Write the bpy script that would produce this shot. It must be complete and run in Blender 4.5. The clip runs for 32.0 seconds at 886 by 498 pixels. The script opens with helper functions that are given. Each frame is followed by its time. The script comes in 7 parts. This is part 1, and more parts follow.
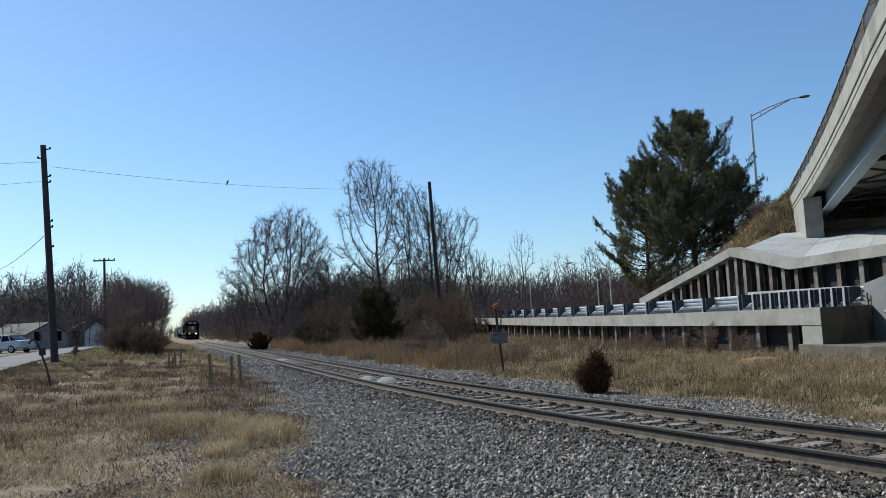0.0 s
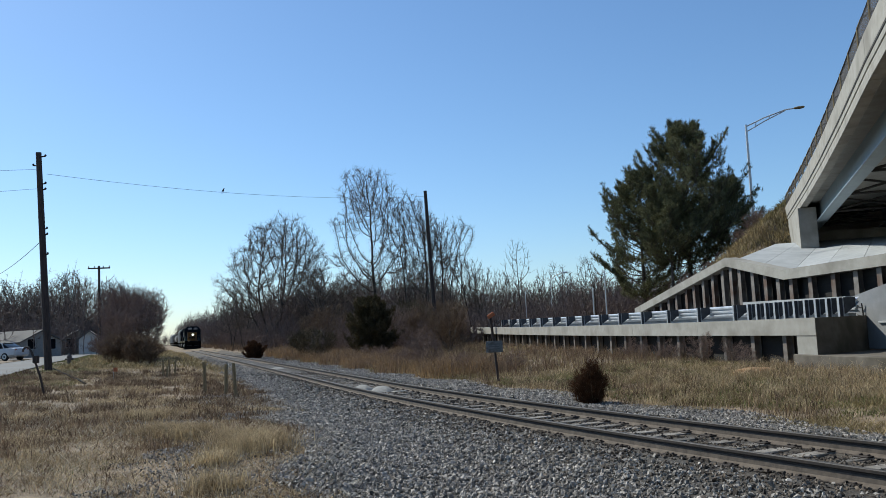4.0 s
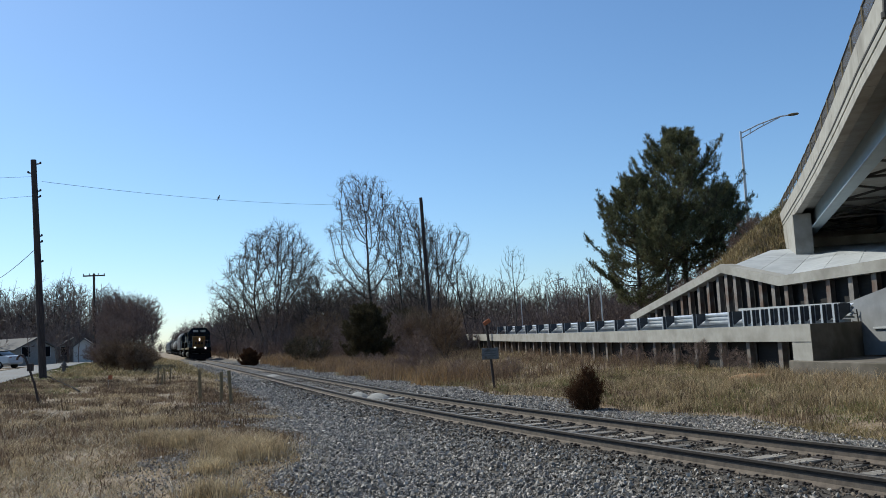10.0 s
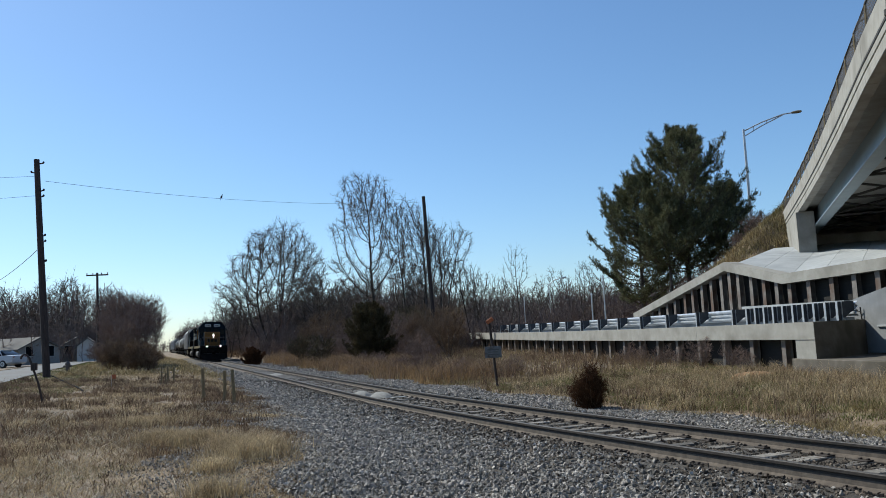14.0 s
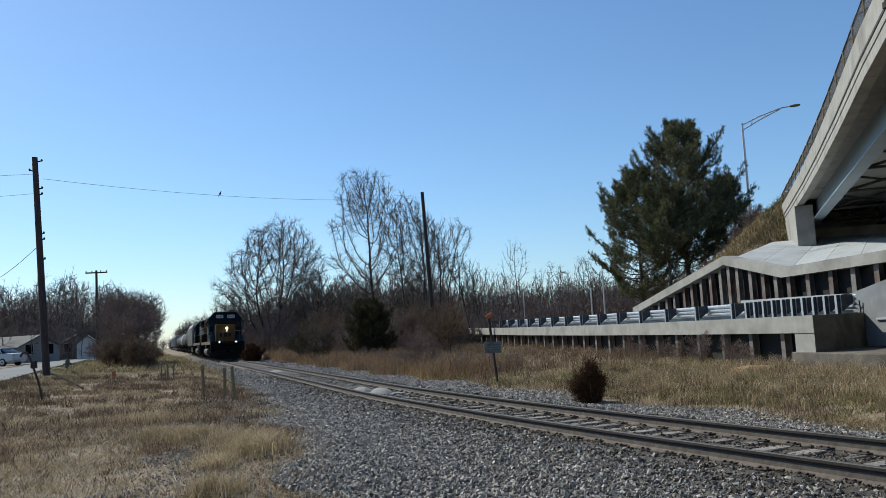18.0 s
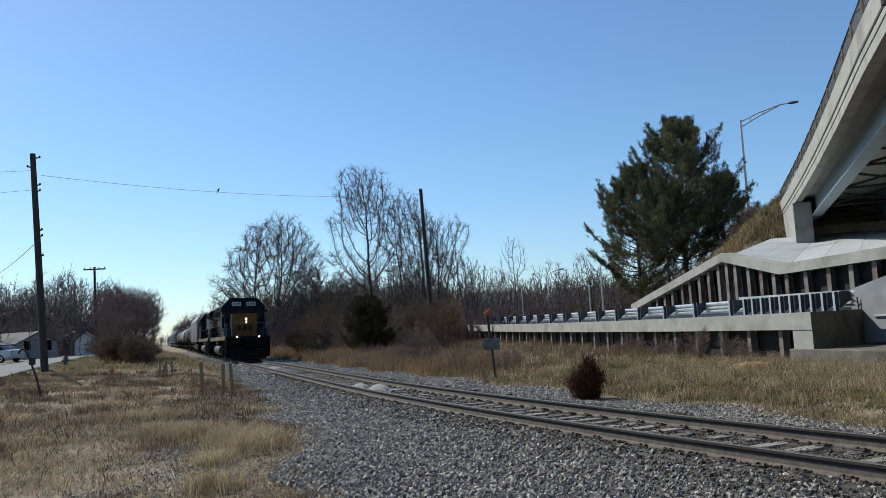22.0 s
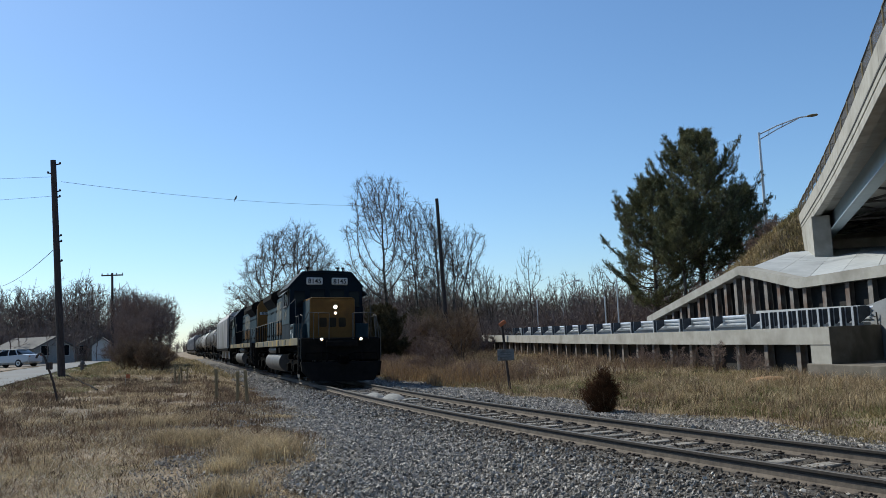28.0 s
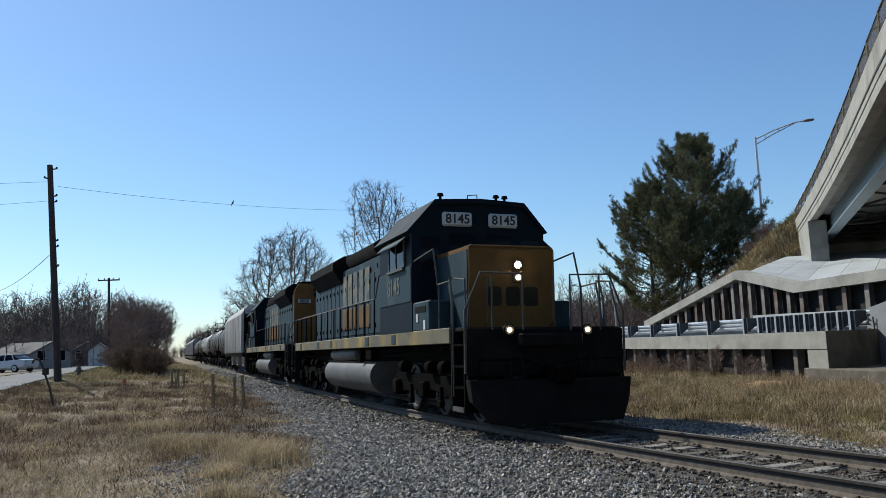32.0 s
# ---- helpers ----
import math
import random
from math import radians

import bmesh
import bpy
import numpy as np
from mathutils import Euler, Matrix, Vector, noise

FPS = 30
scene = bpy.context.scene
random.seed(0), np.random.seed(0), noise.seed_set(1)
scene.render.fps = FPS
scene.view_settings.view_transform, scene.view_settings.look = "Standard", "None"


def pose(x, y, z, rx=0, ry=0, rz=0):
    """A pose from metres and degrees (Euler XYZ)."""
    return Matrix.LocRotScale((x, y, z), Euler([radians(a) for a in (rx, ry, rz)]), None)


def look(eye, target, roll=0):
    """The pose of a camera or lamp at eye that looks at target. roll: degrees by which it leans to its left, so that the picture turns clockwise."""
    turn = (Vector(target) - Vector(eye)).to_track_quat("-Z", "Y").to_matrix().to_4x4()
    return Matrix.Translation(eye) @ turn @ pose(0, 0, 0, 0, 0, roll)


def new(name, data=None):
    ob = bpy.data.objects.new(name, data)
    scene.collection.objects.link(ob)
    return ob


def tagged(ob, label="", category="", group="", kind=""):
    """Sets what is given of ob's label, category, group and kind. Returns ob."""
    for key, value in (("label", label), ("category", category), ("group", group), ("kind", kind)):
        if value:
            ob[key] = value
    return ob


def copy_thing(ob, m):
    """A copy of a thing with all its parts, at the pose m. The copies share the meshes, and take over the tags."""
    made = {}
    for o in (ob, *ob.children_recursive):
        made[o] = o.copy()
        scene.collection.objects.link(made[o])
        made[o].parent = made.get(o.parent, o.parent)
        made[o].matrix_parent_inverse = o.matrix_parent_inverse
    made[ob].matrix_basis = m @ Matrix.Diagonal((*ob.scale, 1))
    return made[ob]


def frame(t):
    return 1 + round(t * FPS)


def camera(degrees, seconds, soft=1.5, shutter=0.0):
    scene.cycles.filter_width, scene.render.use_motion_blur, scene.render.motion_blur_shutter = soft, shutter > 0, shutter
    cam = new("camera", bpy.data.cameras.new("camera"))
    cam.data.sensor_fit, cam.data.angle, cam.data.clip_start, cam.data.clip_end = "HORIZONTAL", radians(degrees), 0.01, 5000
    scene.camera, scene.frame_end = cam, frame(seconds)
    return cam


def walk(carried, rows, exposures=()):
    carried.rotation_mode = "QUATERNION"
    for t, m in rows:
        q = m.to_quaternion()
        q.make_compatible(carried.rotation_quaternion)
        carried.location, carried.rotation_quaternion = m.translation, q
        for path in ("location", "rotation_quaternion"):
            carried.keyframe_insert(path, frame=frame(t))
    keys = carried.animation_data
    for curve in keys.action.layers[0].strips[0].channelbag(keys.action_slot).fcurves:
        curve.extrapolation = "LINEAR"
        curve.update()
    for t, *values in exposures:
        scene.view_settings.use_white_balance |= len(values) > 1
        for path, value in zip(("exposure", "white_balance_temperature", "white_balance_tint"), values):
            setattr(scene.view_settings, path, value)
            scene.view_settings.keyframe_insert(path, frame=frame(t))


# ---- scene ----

# ======== camera ========
EYE = 1.433
cam = camera(55.49, 32.0, 0.75)
PATH = ((0, 95.06, 2.76, 0.87), (0.5, 95.17, 2.58, 0.84), (1, 95.39, 2.45, 0.81), (1.5, 95.51, 2.45, 0.87), (2, 95.56, 2.59, 0.80), (2.5, 95.64, 2.53, 0.61), (3, 95.80, 2.52, 0.59), (3.5, 95.75, 2.52, 0.57), (5.5, 95.45, 2.81, 0.45), (6, 95.52, 2.83, 0.39), (6.5, 95.68, 2.74, 0.41), (7, 96.06, 2.70, 0.25), (7.5, 96.10, 2.84, 0.19), (8, 95.98, 2.83, 0.14), (8.5, 96.00, 2.87, 0.13), (9, 95.95, 2.77, 0.18), (9.5, 96.08, 2.64, 0.23), (10, 96.11, 2.69, 0.27), (10.5, 96.05, 2.76, 0.18), (11, 96.03, 2.93, 0.16), (11.5, 95.83, 2.79, 0.14), (12, 95.96, 2.68, 0.08), (12.5, 95.98, 2.60, 0.09), (13, 96.07, 2.77, 0.29), (13.5, 96.11, 2.88, 0.47), (14, 96.03, 2.79, 0.47), (14.5, 96.08, 2.76, 0.46), (16.5, 95.95, 3.10, 0.56), (17, 95.90, 3.06, 0.53), (17.5, 95.85, 3.07, 0.43), (18, 95.73, 3.12, 0.44), (18.5, 95.79, 3.17, 0.47), (19, 95.79, 3.07, 0.44), (19.5, 95.75, 2.85, 0.38), (20, 95.76, 2.87, 0.34), (20.5, 95.75, 3.01, 0.39), (21, 95.68, 2.98, 0.43), (21.5, 95.57, 3.06, 0.38), (22, 95.50, 3.11, 0.33), (22.5, 95.53, 3.01, 0.37), (23, 95.59, 3.16, 0.45), (23.5, 95.58, 3.27, 0.45), (24, 95.52, 3.34, 0.61), (24.5, 95.53, 3.13, 0.58), (25, 95.57, 2.98, 0.41), (25.5, 95.71, 2.86, 0.39), (27.5, 96.12, 2.41, 0.95), (28, 96.22, 2.38, 1.32), (28.5, 96.28, 2.32, 1.56), (29, 96.35, 2.31, 1.61), (29.5, 96.45, 2.32, 1.59), (30, 96.56, 2.33, 1.60), (30.5, 96.58, 2.39, 1.59), (31, 96.50, 2.46, 1.52), (31.5, 96.43, 2.46, 1.43), (32, 96.53, 2.43, 1.13))
walk(cam, [(t, pose(0, 0, EYE, rx, ry, rz)) for t, rx, ry, rz in PATH], [(0.0, 0.08, 5950.0, 3.5), (32.0, 0.08, 5950.0, 3.5)])

# ======== light ========
SUN_EL, SUN_AZ = radians(44), radians(142)      # the sun stands to the left of the view
sun_dir = Vector((math.cos(SUN_EL) * math.cos(SUN_AZ), math.cos(SUN_EL) * math.sin(SUN_AZ), math.sin(SUN_EL)))
world = bpy.data.worlds.new("sky")
scene.world = world
world.use_nodes = True
wn = world.node_tree.nodes
sky = wn.new("ShaderNodeTexSky")
sky.sky_type = "NISHITA"
sky.sun_disc = False
sky.sun_elevation, sky.sun_rotation = SUN_EL, radians(90) - SUN_AZ
sky.altitude, sky.air_density, sky.dust_density, sky.ozone_density = 50, 1.0, 0.45, 5.3
world.node_tree.links.new(sky.outputs[0], wn["Background"].inputs[0])
wn["Background"].inputs[1].default_value = 0.121
sun = new("sun", bpy.data.lights.new("sun", "SUN"))
sun.data.energy, sun.data.angle, sun.data.color = 5.0, radians(0.53), (1.0, 0.905, 0.765)
sun.matrix_world = look(sun_dir * 50, (0, 0, 0))


# ======== materials ========
TONE = 0.66


def mat(name, c1, c2, scale=4.0, rough=0.8, bump=0.3, metal=0.0, stain=None, stain_scale=0.6, stain_at=0.5, detail=6.0,
        island=0.0, rand=0.0, stretch=(1, 1, 1), spec=0.5, dist=0.02, thin=0.0):
    """Two colours mixed by grain, a third by larger stains, with fine relief."""
    c1, c2 = [v * TONE for v in c1], [v * TONE for v in c2]
    stain = [v * TONE for v in stain] if stain else None
    m = bpy.data.materials.new(name)
    m.use_nodes = True
    t = m.node_tree
    n, ln = t.nodes, t.links.new
    b = n["Principled BSDF"]
    b.inputs["Metallic"].default_value = metal
    b.inputs["Specular IOR Level"].default_value = spec
    tc = n.new("ShaderNodeTexCoord")
    mp = n.new("ShaderNodeMapping")
    mp.inputs["Scale"].default_value = stretch
    ln(tc.outputs["Object"], mp.inputs["Vector"])
    nz = n.new("ShaderNodeTexNoise")
    nz.inputs["Scale"].default_value, nz.inputs["Detail"].default_value, nz.inputs["Roughness"].default_value = scale, detail, 0.65
    ln(mp.outputs[0], nz.inputs["Vector"])
    rp = n.new("ShaderNodeValToRGB")
    rp.color_ramp.elements[0].position, rp.color_ramp.elements[1].position = 0.33, 0.67
    rp.color_ramp.elements[0].color, rp.color_ramp.elements[1].color = (*c1, 1), (*c2, 1)
    ln(nz.outputs[0], rp.inputs[0])
    col = rp.outputs[0]
    if stain:
        nz2 = n.new("ShaderNodeTexNoise")
        nz2.inputs["Scale"].default_value, nz2.inputs["Detail"].default_value = stain_scale, 5
        ln(mp.outputs[0], nz2.inputs["Vector"])
        r2 = n.new("ShaderNodeValToRGB")
        r2.color_ramp.elements[0].position, r2.color_ramp.elements[1].position = stain_at - 0.06, stain_at + 0.14
        ln(nz2.outputs[0], r2.inputs[0])
        mx = n.new("ShaderNodeMix")
        mx.data_type = "RGBA"
        ln(r2.outputs[0], mx.inputs[0])
        ln(col, mx.inputs[6])
        mx.inputs[7].default_value = (*stain, 1)
        col = mx.outputs[2]
    for amount, out in ((island, "i"), (rand, "o")):
        if not amount:
            continue
        src = n.new("ShaderNodeNewGeometry").outputs["Random Per Island"] if out == "i" else n.new("ShaderNodeObjectInfo").outputs["Random"]
        mr = n.new("ShaderNodeMapRange")
        mr.inputs[3].default_value, mr.inputs[4].default_value = 1 - amount, 1 + amount
        ln(src, mr.inputs[0])
        hs = n.new("ShaderNodeHueSaturation")
        ln(mr.outputs[0], hs.inputs["Value"])
        ln(col, hs.inputs["Color"])
        col = hs.outputs[0]
    ln(col, b.inputs["Base Color"])
    rr = n.new("ShaderNodeMapRange")
    rr.inputs[3].default_value, rr.inputs[4].default_value = max(rough - 0.12, 0.03), min(rough + 0.12, 1)
    ln(nz.outputs[0], rr.inputs[0])
    ln(rr.outputs[0], b.inputs["Roughness"])
    if bump:
        bp = n.new("ShaderNodeBump")
        bp.inputs["Strength"].default_value, bp.inputs["Distance"].default_value = bump, dist
        ln(nz.outputs[0], bp.inputs["Height"])
        ln(bp.outputs[0], b.inputs["Normal"])
    if thin:
        tr, ad = n.new("ShaderNodeBsdfTranslucent"), n.new("ShaderNodeMixShader")
        ln(col, tr.inputs["Color"])
        ad.inputs[0].default_value = thin
        ln(b.outputs[0], ad.inputs[1])
        ln(tr.outputs[0], ad.inputs[2])
        ln(ad.outputs[0], n["Material Output"].inputs["Surface"])
    return m


def glow(name, colour, strength):
    m = bpy.data.materials.new(name)
    m.use_nodes = True
    b = m.node_tree.nodes["Principled BSDF"]
    b.inputs["Emission Color"].default_value = (*colour, 1)
    b.inputs["Emission Strength"].default_value = strength
    return m


def pane(name, tint, rough=0.05):
    m = bpy.data.materials.new(name)
    m.use_nodes = True
    b = m.node_tree.nodes["Principled BSDF"]
    b.inputs["Base Color"].default_value = (*tint, 1)
    b.inputs["Roughness"].default_value = rough
    b.inputs["Specular IOR Level"].default_value = 0.06
    return m


SOIL = mat("dry_soil", (0.145, 0.102, 0.066), (0.45, 0.34, 0.215), 5.5, 0.95, 0.8, stain=(0.20, 0.15, 0.088), stain_scale=0.4, stain_at=0.52, detail=10)
GRAVEL = mat("gravel_bed", (0.038, 0.033, 0.028), (0.20, 0.177, 0.15), 22.0, 0.95, 1.0, stain=(0.095, 0.074, 0.054), stain_scale=0.35, stain_at=0.52, detail=9, dist=0.04)
STONE = mat("ballast_stone", (0.195, 0.172, 0.148), (0.57, 0.52, 0.46), 9.0, 0.85, 0.3, island=0.68)
BROWNSTONE = mat("brown_ballast_stone", (0.062, 0.046, 0.034), (0.21, 0.168, 0.128), 9.0, 0.95, 0.3, island=0.7)
ROAD = mat("road_asphalt", (0.18, 0.18, 0.178), (0.27, 0.268, 0.262), 9.0, 0.9, 0.2, stain=(0.21, 0.20, 0.185), stain_scale=0.3)
STRAW = mat("dry_grass", (0.40, 0.30, 0.18), (0.82, 0.665, 0.42), 1.1, 0.85, 0.0, island=0.5, stain=(0.33, 0.24, 0.15), stain_scale=0.5, stain_at=0.56, thin=0.25, spec=0.15)
SEDGE = mat("orange_sedge", (0.29, 0.18, 0.09), (0.50, 0.34, 0.18), 1.1, 0.85, 0.0, island=0.4, thin=0.3, spec=0.15)
TANGRASS = mat("tan_grass", (0.32, 0.24, 0.125), (0.62, 0.50, 0.28), 1.1, 0.85, 0.0, island=0.5, stain=(0.25, 0.22, 0.095), stain_scale=0.3, stain_at=0.56, thin=0.18, spec=0.15)
PALESTEM = mat("pale_straw", (0.52, 0.45, 0.33), (0.78, 0.70, 0.54), 2.0, 0.85, 0.0, island=0.3, thin=0.2)
GREENGRASS = mat("green_grass", (0.13, 0.15, 0.04), (0.27, 0.26, 0.09), 1.4, 0.85, 0.0, island=0.4, thin=0.15)
WEED = mat("brown_weed", (0.18, 0.122, 0.082), (0.44, 0.315, 0.21), 2.0, 0.9, 0.0, island=0.45, thin=0.15, spec=0.1)
DARKWEED = mat("dark_weed", (0.12, 0.082, 0.055), (0.28, 0.20, 0.135), 2.0, 0.9, 0.0, island=0.45, thin=0.15, spec=0.1)
BARK = mat("grey_bark", (0.085, 0.072, 0.062), (0.19, 0.165, 0.14), 3.0, 0.95, 0.4, island=0.25, spec=0.1)
TWIG = mat("brown_twig", (0.14, 0.115, 0.095), (0.28, 0.23, 0.19), 2.0, 0.95, 0.0, island=0.35, spec=0.1)
WOODS = mat("far_wood", (0.19, 0.145, 0.125), (0.37, 0.29, 0.25), 0.05, 0.95, 0.0, island=0.4, spec=0.1)
REDTWIG = mat("red_brown_twig", (0.22, 0.158, 0.13), (0.43, 0.32, 0.27), 2.0, 0.95, 0.0, island=0.35, spec=0.1)
NEEDLE = mat("pine_needles", (0.11, 0.118, 0.062), (0.29, 0.29, 0.155), 0.8, 0.8, 0.0, island=0.55, thin=0.2, spec=0.15)
CEDAR = mat("cedar_foliage", (0.08, 0.066, 0.035), (0.18, 0.148, 0.08), 1.5, 0.8, 0.0, island=0.5, thin=0.1, spec=0.1)
OLIVE = mat("olive_vines", (0.115, 0.095, 0.06), (0.22, 0.185, 0.115), 1.5, 0.85, 0.0, island=0.5, thin=0.1, spec=0.1)
RUSTSHRUB = mat("rusty_evergreen", (0.075, 0.038, 0.02), (0.17, 0.09, 0.05), 2.0, 0.85, 0.0, island=0.5, thin=0.1, spec=0.05)
DIRT = mat("orange_clay", (0.36, 0.19, 0.08), (0.50, 0.30, 0.15), 3.0, 0.95, 0.5)
RAILSIDE = mat("rusty_rail", (0.030, 0.024, 0.020), (0.075, 0.056, 0.045), 14.0, 0.75, 0.3, metal=0.2)
RAILFOOT = mat("dusty_rail_foot", (0.095, 0.073, 0.056), (0.20, 0.162, 0.128), 10.0, 0.9, 0.3)
RAILTOP = mat("worn_rail_head", (0.085, 0.075, 0.066), (0.17, 0.155, 0.14), 20.0, 0.62, 0.1, metal=0.2, spec=0.3)
TIE = mat("weathered_tie", (0.13, 0.115, 0.098), (0.42, 0.39, 0.35), 4.0, 0.95, 0.7, stretch=(1, 9, 9), rand=0.45, stain=(0.12, 0.095, 0.075), stain_scale=2.5, stain_at=0.55)
CONCRETE = mat("concrete", (0.40, 0.38, 0.33), (0.52, 0.50, 0.45), 2.4, 0.9, 0.2, stain=(0.30, 0.28, 0.24), stain_scale=0.7, stain_at=0.57)
FINESTONE = mat("fine_stone", (0.30, 0.29, 0.27), (0.46, 0.45, 0.42), 14.0, 0.95, 0.6)
WHITECON = mat("pale_concrete", (0.50, 0.52, 0.53), (0.62, 0.64, 0.65), 2.0, 0.9, 0.15, stain=(0.42, 0.44, 0.45), stain_scale=0.6, stain_at=0.56)
# brown stained concrete, darkened further to carry the end wall's shade
BROWNCON = mat("shaded_stained_concrete", (0.13, 0.11, 0.085), (0.24, 0.21, 0.17), 1.8, 0.95, 0.2, stain=(0.10, 0.085, 0.06), stain_scale=0.8)
GREYCON = mat("grey_concrete", (0.30, 0.31, 0.32), (0.40, 0.41, 0.42), 2.0, 0.9, 0.15, stain=(0.25, 0.25, 0.25), stain_scale=0.6, stain_at=0.58)
PILE = mat("galvanised_pile", (0.20, 0.18, 0.16), (0.34, 0.31, 0.28), 4.0, 0.75, 0.2, metal=0.2, stain=(0.17, 0.11, 0.08), stain_scale=1.5)
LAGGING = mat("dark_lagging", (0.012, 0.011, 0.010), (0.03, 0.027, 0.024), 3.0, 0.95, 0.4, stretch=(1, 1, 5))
GALV = mat("galvanised_steel", (0.62, 0.65, 0.68), (0.80, 0.83, 0.86), 6.0, 0.34, 0.05, metal=0.45)
LAMPSTEEL = mat("bright_galvanised_pole", (0.70, 0.73, 0.76), (0.85, 0.88, 0.90), 6.0, 0.4, 0.03, metal=0.3)
# guard rail steel on faces turned from the sun: shade painted as dark colour
BLOCK = mat("shaded_block_out_steel", (0.055, 0.06, 0.07), (0.10, 0.11, 0.125), 6.0, 0.75, 0.1, metal=0.1)
GALVPOST = mat("weathered_post", (0.14, 0.105, 0.055), (0.29, 0.225, 0.12), 6.0, 0.95, 0.4, stretch=(4, 4, 0.6))
GIRDER = mat("blue_grey_girder", (0.33, 0.42, 0.48), (0.42, 0.52, 0.58), 1.5, 0.6, 0.1)
DARKSTEEL = mat("dark_steel", (0.03, 0.028, 0.026), (0.07, 0.065, 0.06), 3.0, 0.8, 0.2)
FENCE = mat("fence_mesh", (0.03, 0.027, 0.025), (0.07, 0.06, 0.055), 8.0, 0.7, 0.0, metal=0.2)
POLE = mat("creosote_pole", (0.035, 0.026, 0.024), (0.10, 0.075, 0.065), 5.0, 0.95, 0.5, stretch=(4, 4, 0.5))
POST = mat("weathered_post", (0.20, 0.155, 0.085), (0.38, 0.30, 0.17), 6.0, 0.95, 0.4, stretch=(4, 4, 0.6))
WIRE = mat("wire", (0.03, 0.03, 0.03), (0.05, 0.05, 0.05), 8.0, 0.7, 0.0)
ORANGE = mat("faded_orange", (0.42, 0.12, 0.05), (0.56, 0.19, 0.08), 5.0, 0.8, 0.1)
SIGNGREY = mat("sign_back_grey", (0.15, 0.17, 0.19), (0.27, 0.29, 0.31), 7.0, 0.6, 0.1, metal=0.2, stain=(0.12, 0.10, 0.085), stain_scale=6.0, stain_at=0.56)
BARINK = mat("dark_ink", (0.10, 0.11, 0.12), (0.14, 0.15, 0.16), 5.0, 0.7, 0.0)
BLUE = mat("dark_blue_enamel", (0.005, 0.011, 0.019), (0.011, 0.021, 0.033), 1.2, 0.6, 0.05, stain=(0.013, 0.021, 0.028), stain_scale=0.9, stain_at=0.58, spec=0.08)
# the locomotive's blue with dust, lightened where the sides stand in the sun
SIDEBLUE = mat("sunlit_dusty_blue", (0.011, 0.034, 0.050), (0.032, 0.066, 0.086), 1.9, 0.6, 0.05, stain=(0.055, 0.080, 0.092), stain_scale=1.3, stain_at=0.56, stretch=(1, 1, 0.4), spec=0.15)
EMBLEM = mat("faded_emblem_paint", (0.022, 0.018, 0.014), (0.045, 0.034, 0.018), 4.0, 0.7, 0.05, spec=0.15)
CREAM = mat("faded_cream", (0.12, 0.115, 0.08), (0.24, 0.21, 0.135), 3.5, 0.7, 0.05, stain=(0.05, 0.075, 0.09), stain_scale=2.8, stain_at=0.47)
YELLOW = mat("faded_yellow", (0.150, 0.074, 0.016), (0.215, 0.110, 0.026), 1.5, 0.65, 0.05, stain=(0.105, 0.058, 0.02), stain_scale=1.2, stain_at=0.54, spec=0.2)
SILL = mat("worn_sill_paint", (0.10, 0.085, 0.045), (0.20, 0.165, 0.085), 1.6, 0.7, 0.05, stain=(0.42, 0.27, 0.03), stain_scale=0.9, stain_at=0.55)
BLACK = mat("sooty_black", (0.008, 0.0078, 0.0075), (0.018, 0.016, 0.015), 3.0, 0.9, 0.2, stain=(0.034, 0.024, 0.016), stain_scale=1.4, stain_at=0.6, spec=0.08)
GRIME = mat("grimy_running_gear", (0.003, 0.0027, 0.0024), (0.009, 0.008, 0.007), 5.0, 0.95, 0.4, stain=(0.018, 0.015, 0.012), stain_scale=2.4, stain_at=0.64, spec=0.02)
TANKGREY = mat("grimy_grey_tank", (0.075, 0.071, 0.067), (0.15, 0.142, 0.135), 1.5, 0.6, 0.1, stain=(0.07, 0.064, 0.058), stain_scale=0.8)
HOPGREY = mat("hopper_grey", (0.46, 0.46, 0.455), (0.58, 0.58, 0.575), 1.2, 0.7, 0.1, stain=(0.34, 0.33, 0.31), stain_scale=0.8, stretch=(1, 1, 0.3))
TANKDARK = mat("tank_dark", (0.05, 0.048, 0.05), (0.11, 0.105, 0.10), 1.0, 0.55, 0.1, stain=(0.15, 0.14, 0.13), stain_scale=0.6)
TANKWHITE = mat("tank_white", (0.62, 0.62, 0.62), (0.76, 0.76, 0.75), 1.0, 0.5, 0.05, stain=(0.40, 0.39, 0.37), stain_scale=0.6)
WHITE = mat("white_paint", (0.70, 0.70, 0.68), (0.80, 0.80, 0.78), 3.0, 0.6, 0.0)
CHARCOAL = mat("plate_black", (0.008, 0.008, 0.008), (0.015, 0.015, 0.015), 3.0, 0.5, 0.0)
WHEELSTEEL = mat("wheel_steel", (0.02, 0.018, 0.016), (0.055, 0.048, 0.042), 6.0, 0.6, 0.1, metal=0.4)
HANDRAIL = mat("worn_handrail", (0.05, 0.045, 0.04), (0.13, 0.115, 0.095), 5.0, 0.6, 0.0, metal=0.2)
GLASS = pane("dark_glass", (0.008, 0.010, 0.013))
LAMP = glow("lamp_glow", (1.0, 0.92, 0.76), 160.0)
DIMLAMP = glow("dim_lamp_glow", (1.0, 0.70, 0.42), 3.0)
DITCHLAMP = glow("ditch_lamp_glow", (1.0, 0.84, 0.58), 60.0)
REFLECTOR = mat("tarnished_reflector", (0.15, 0.11, 0.075), (0.30, 0.225, 0.16), 20.0, 0.5, 0.0, metal=0.2)
SIDING = mat("house_siding", (0.36, 0.35, 0.33), (0.46, 0.45, 0.42), 3.0, 0.8, 0.1)
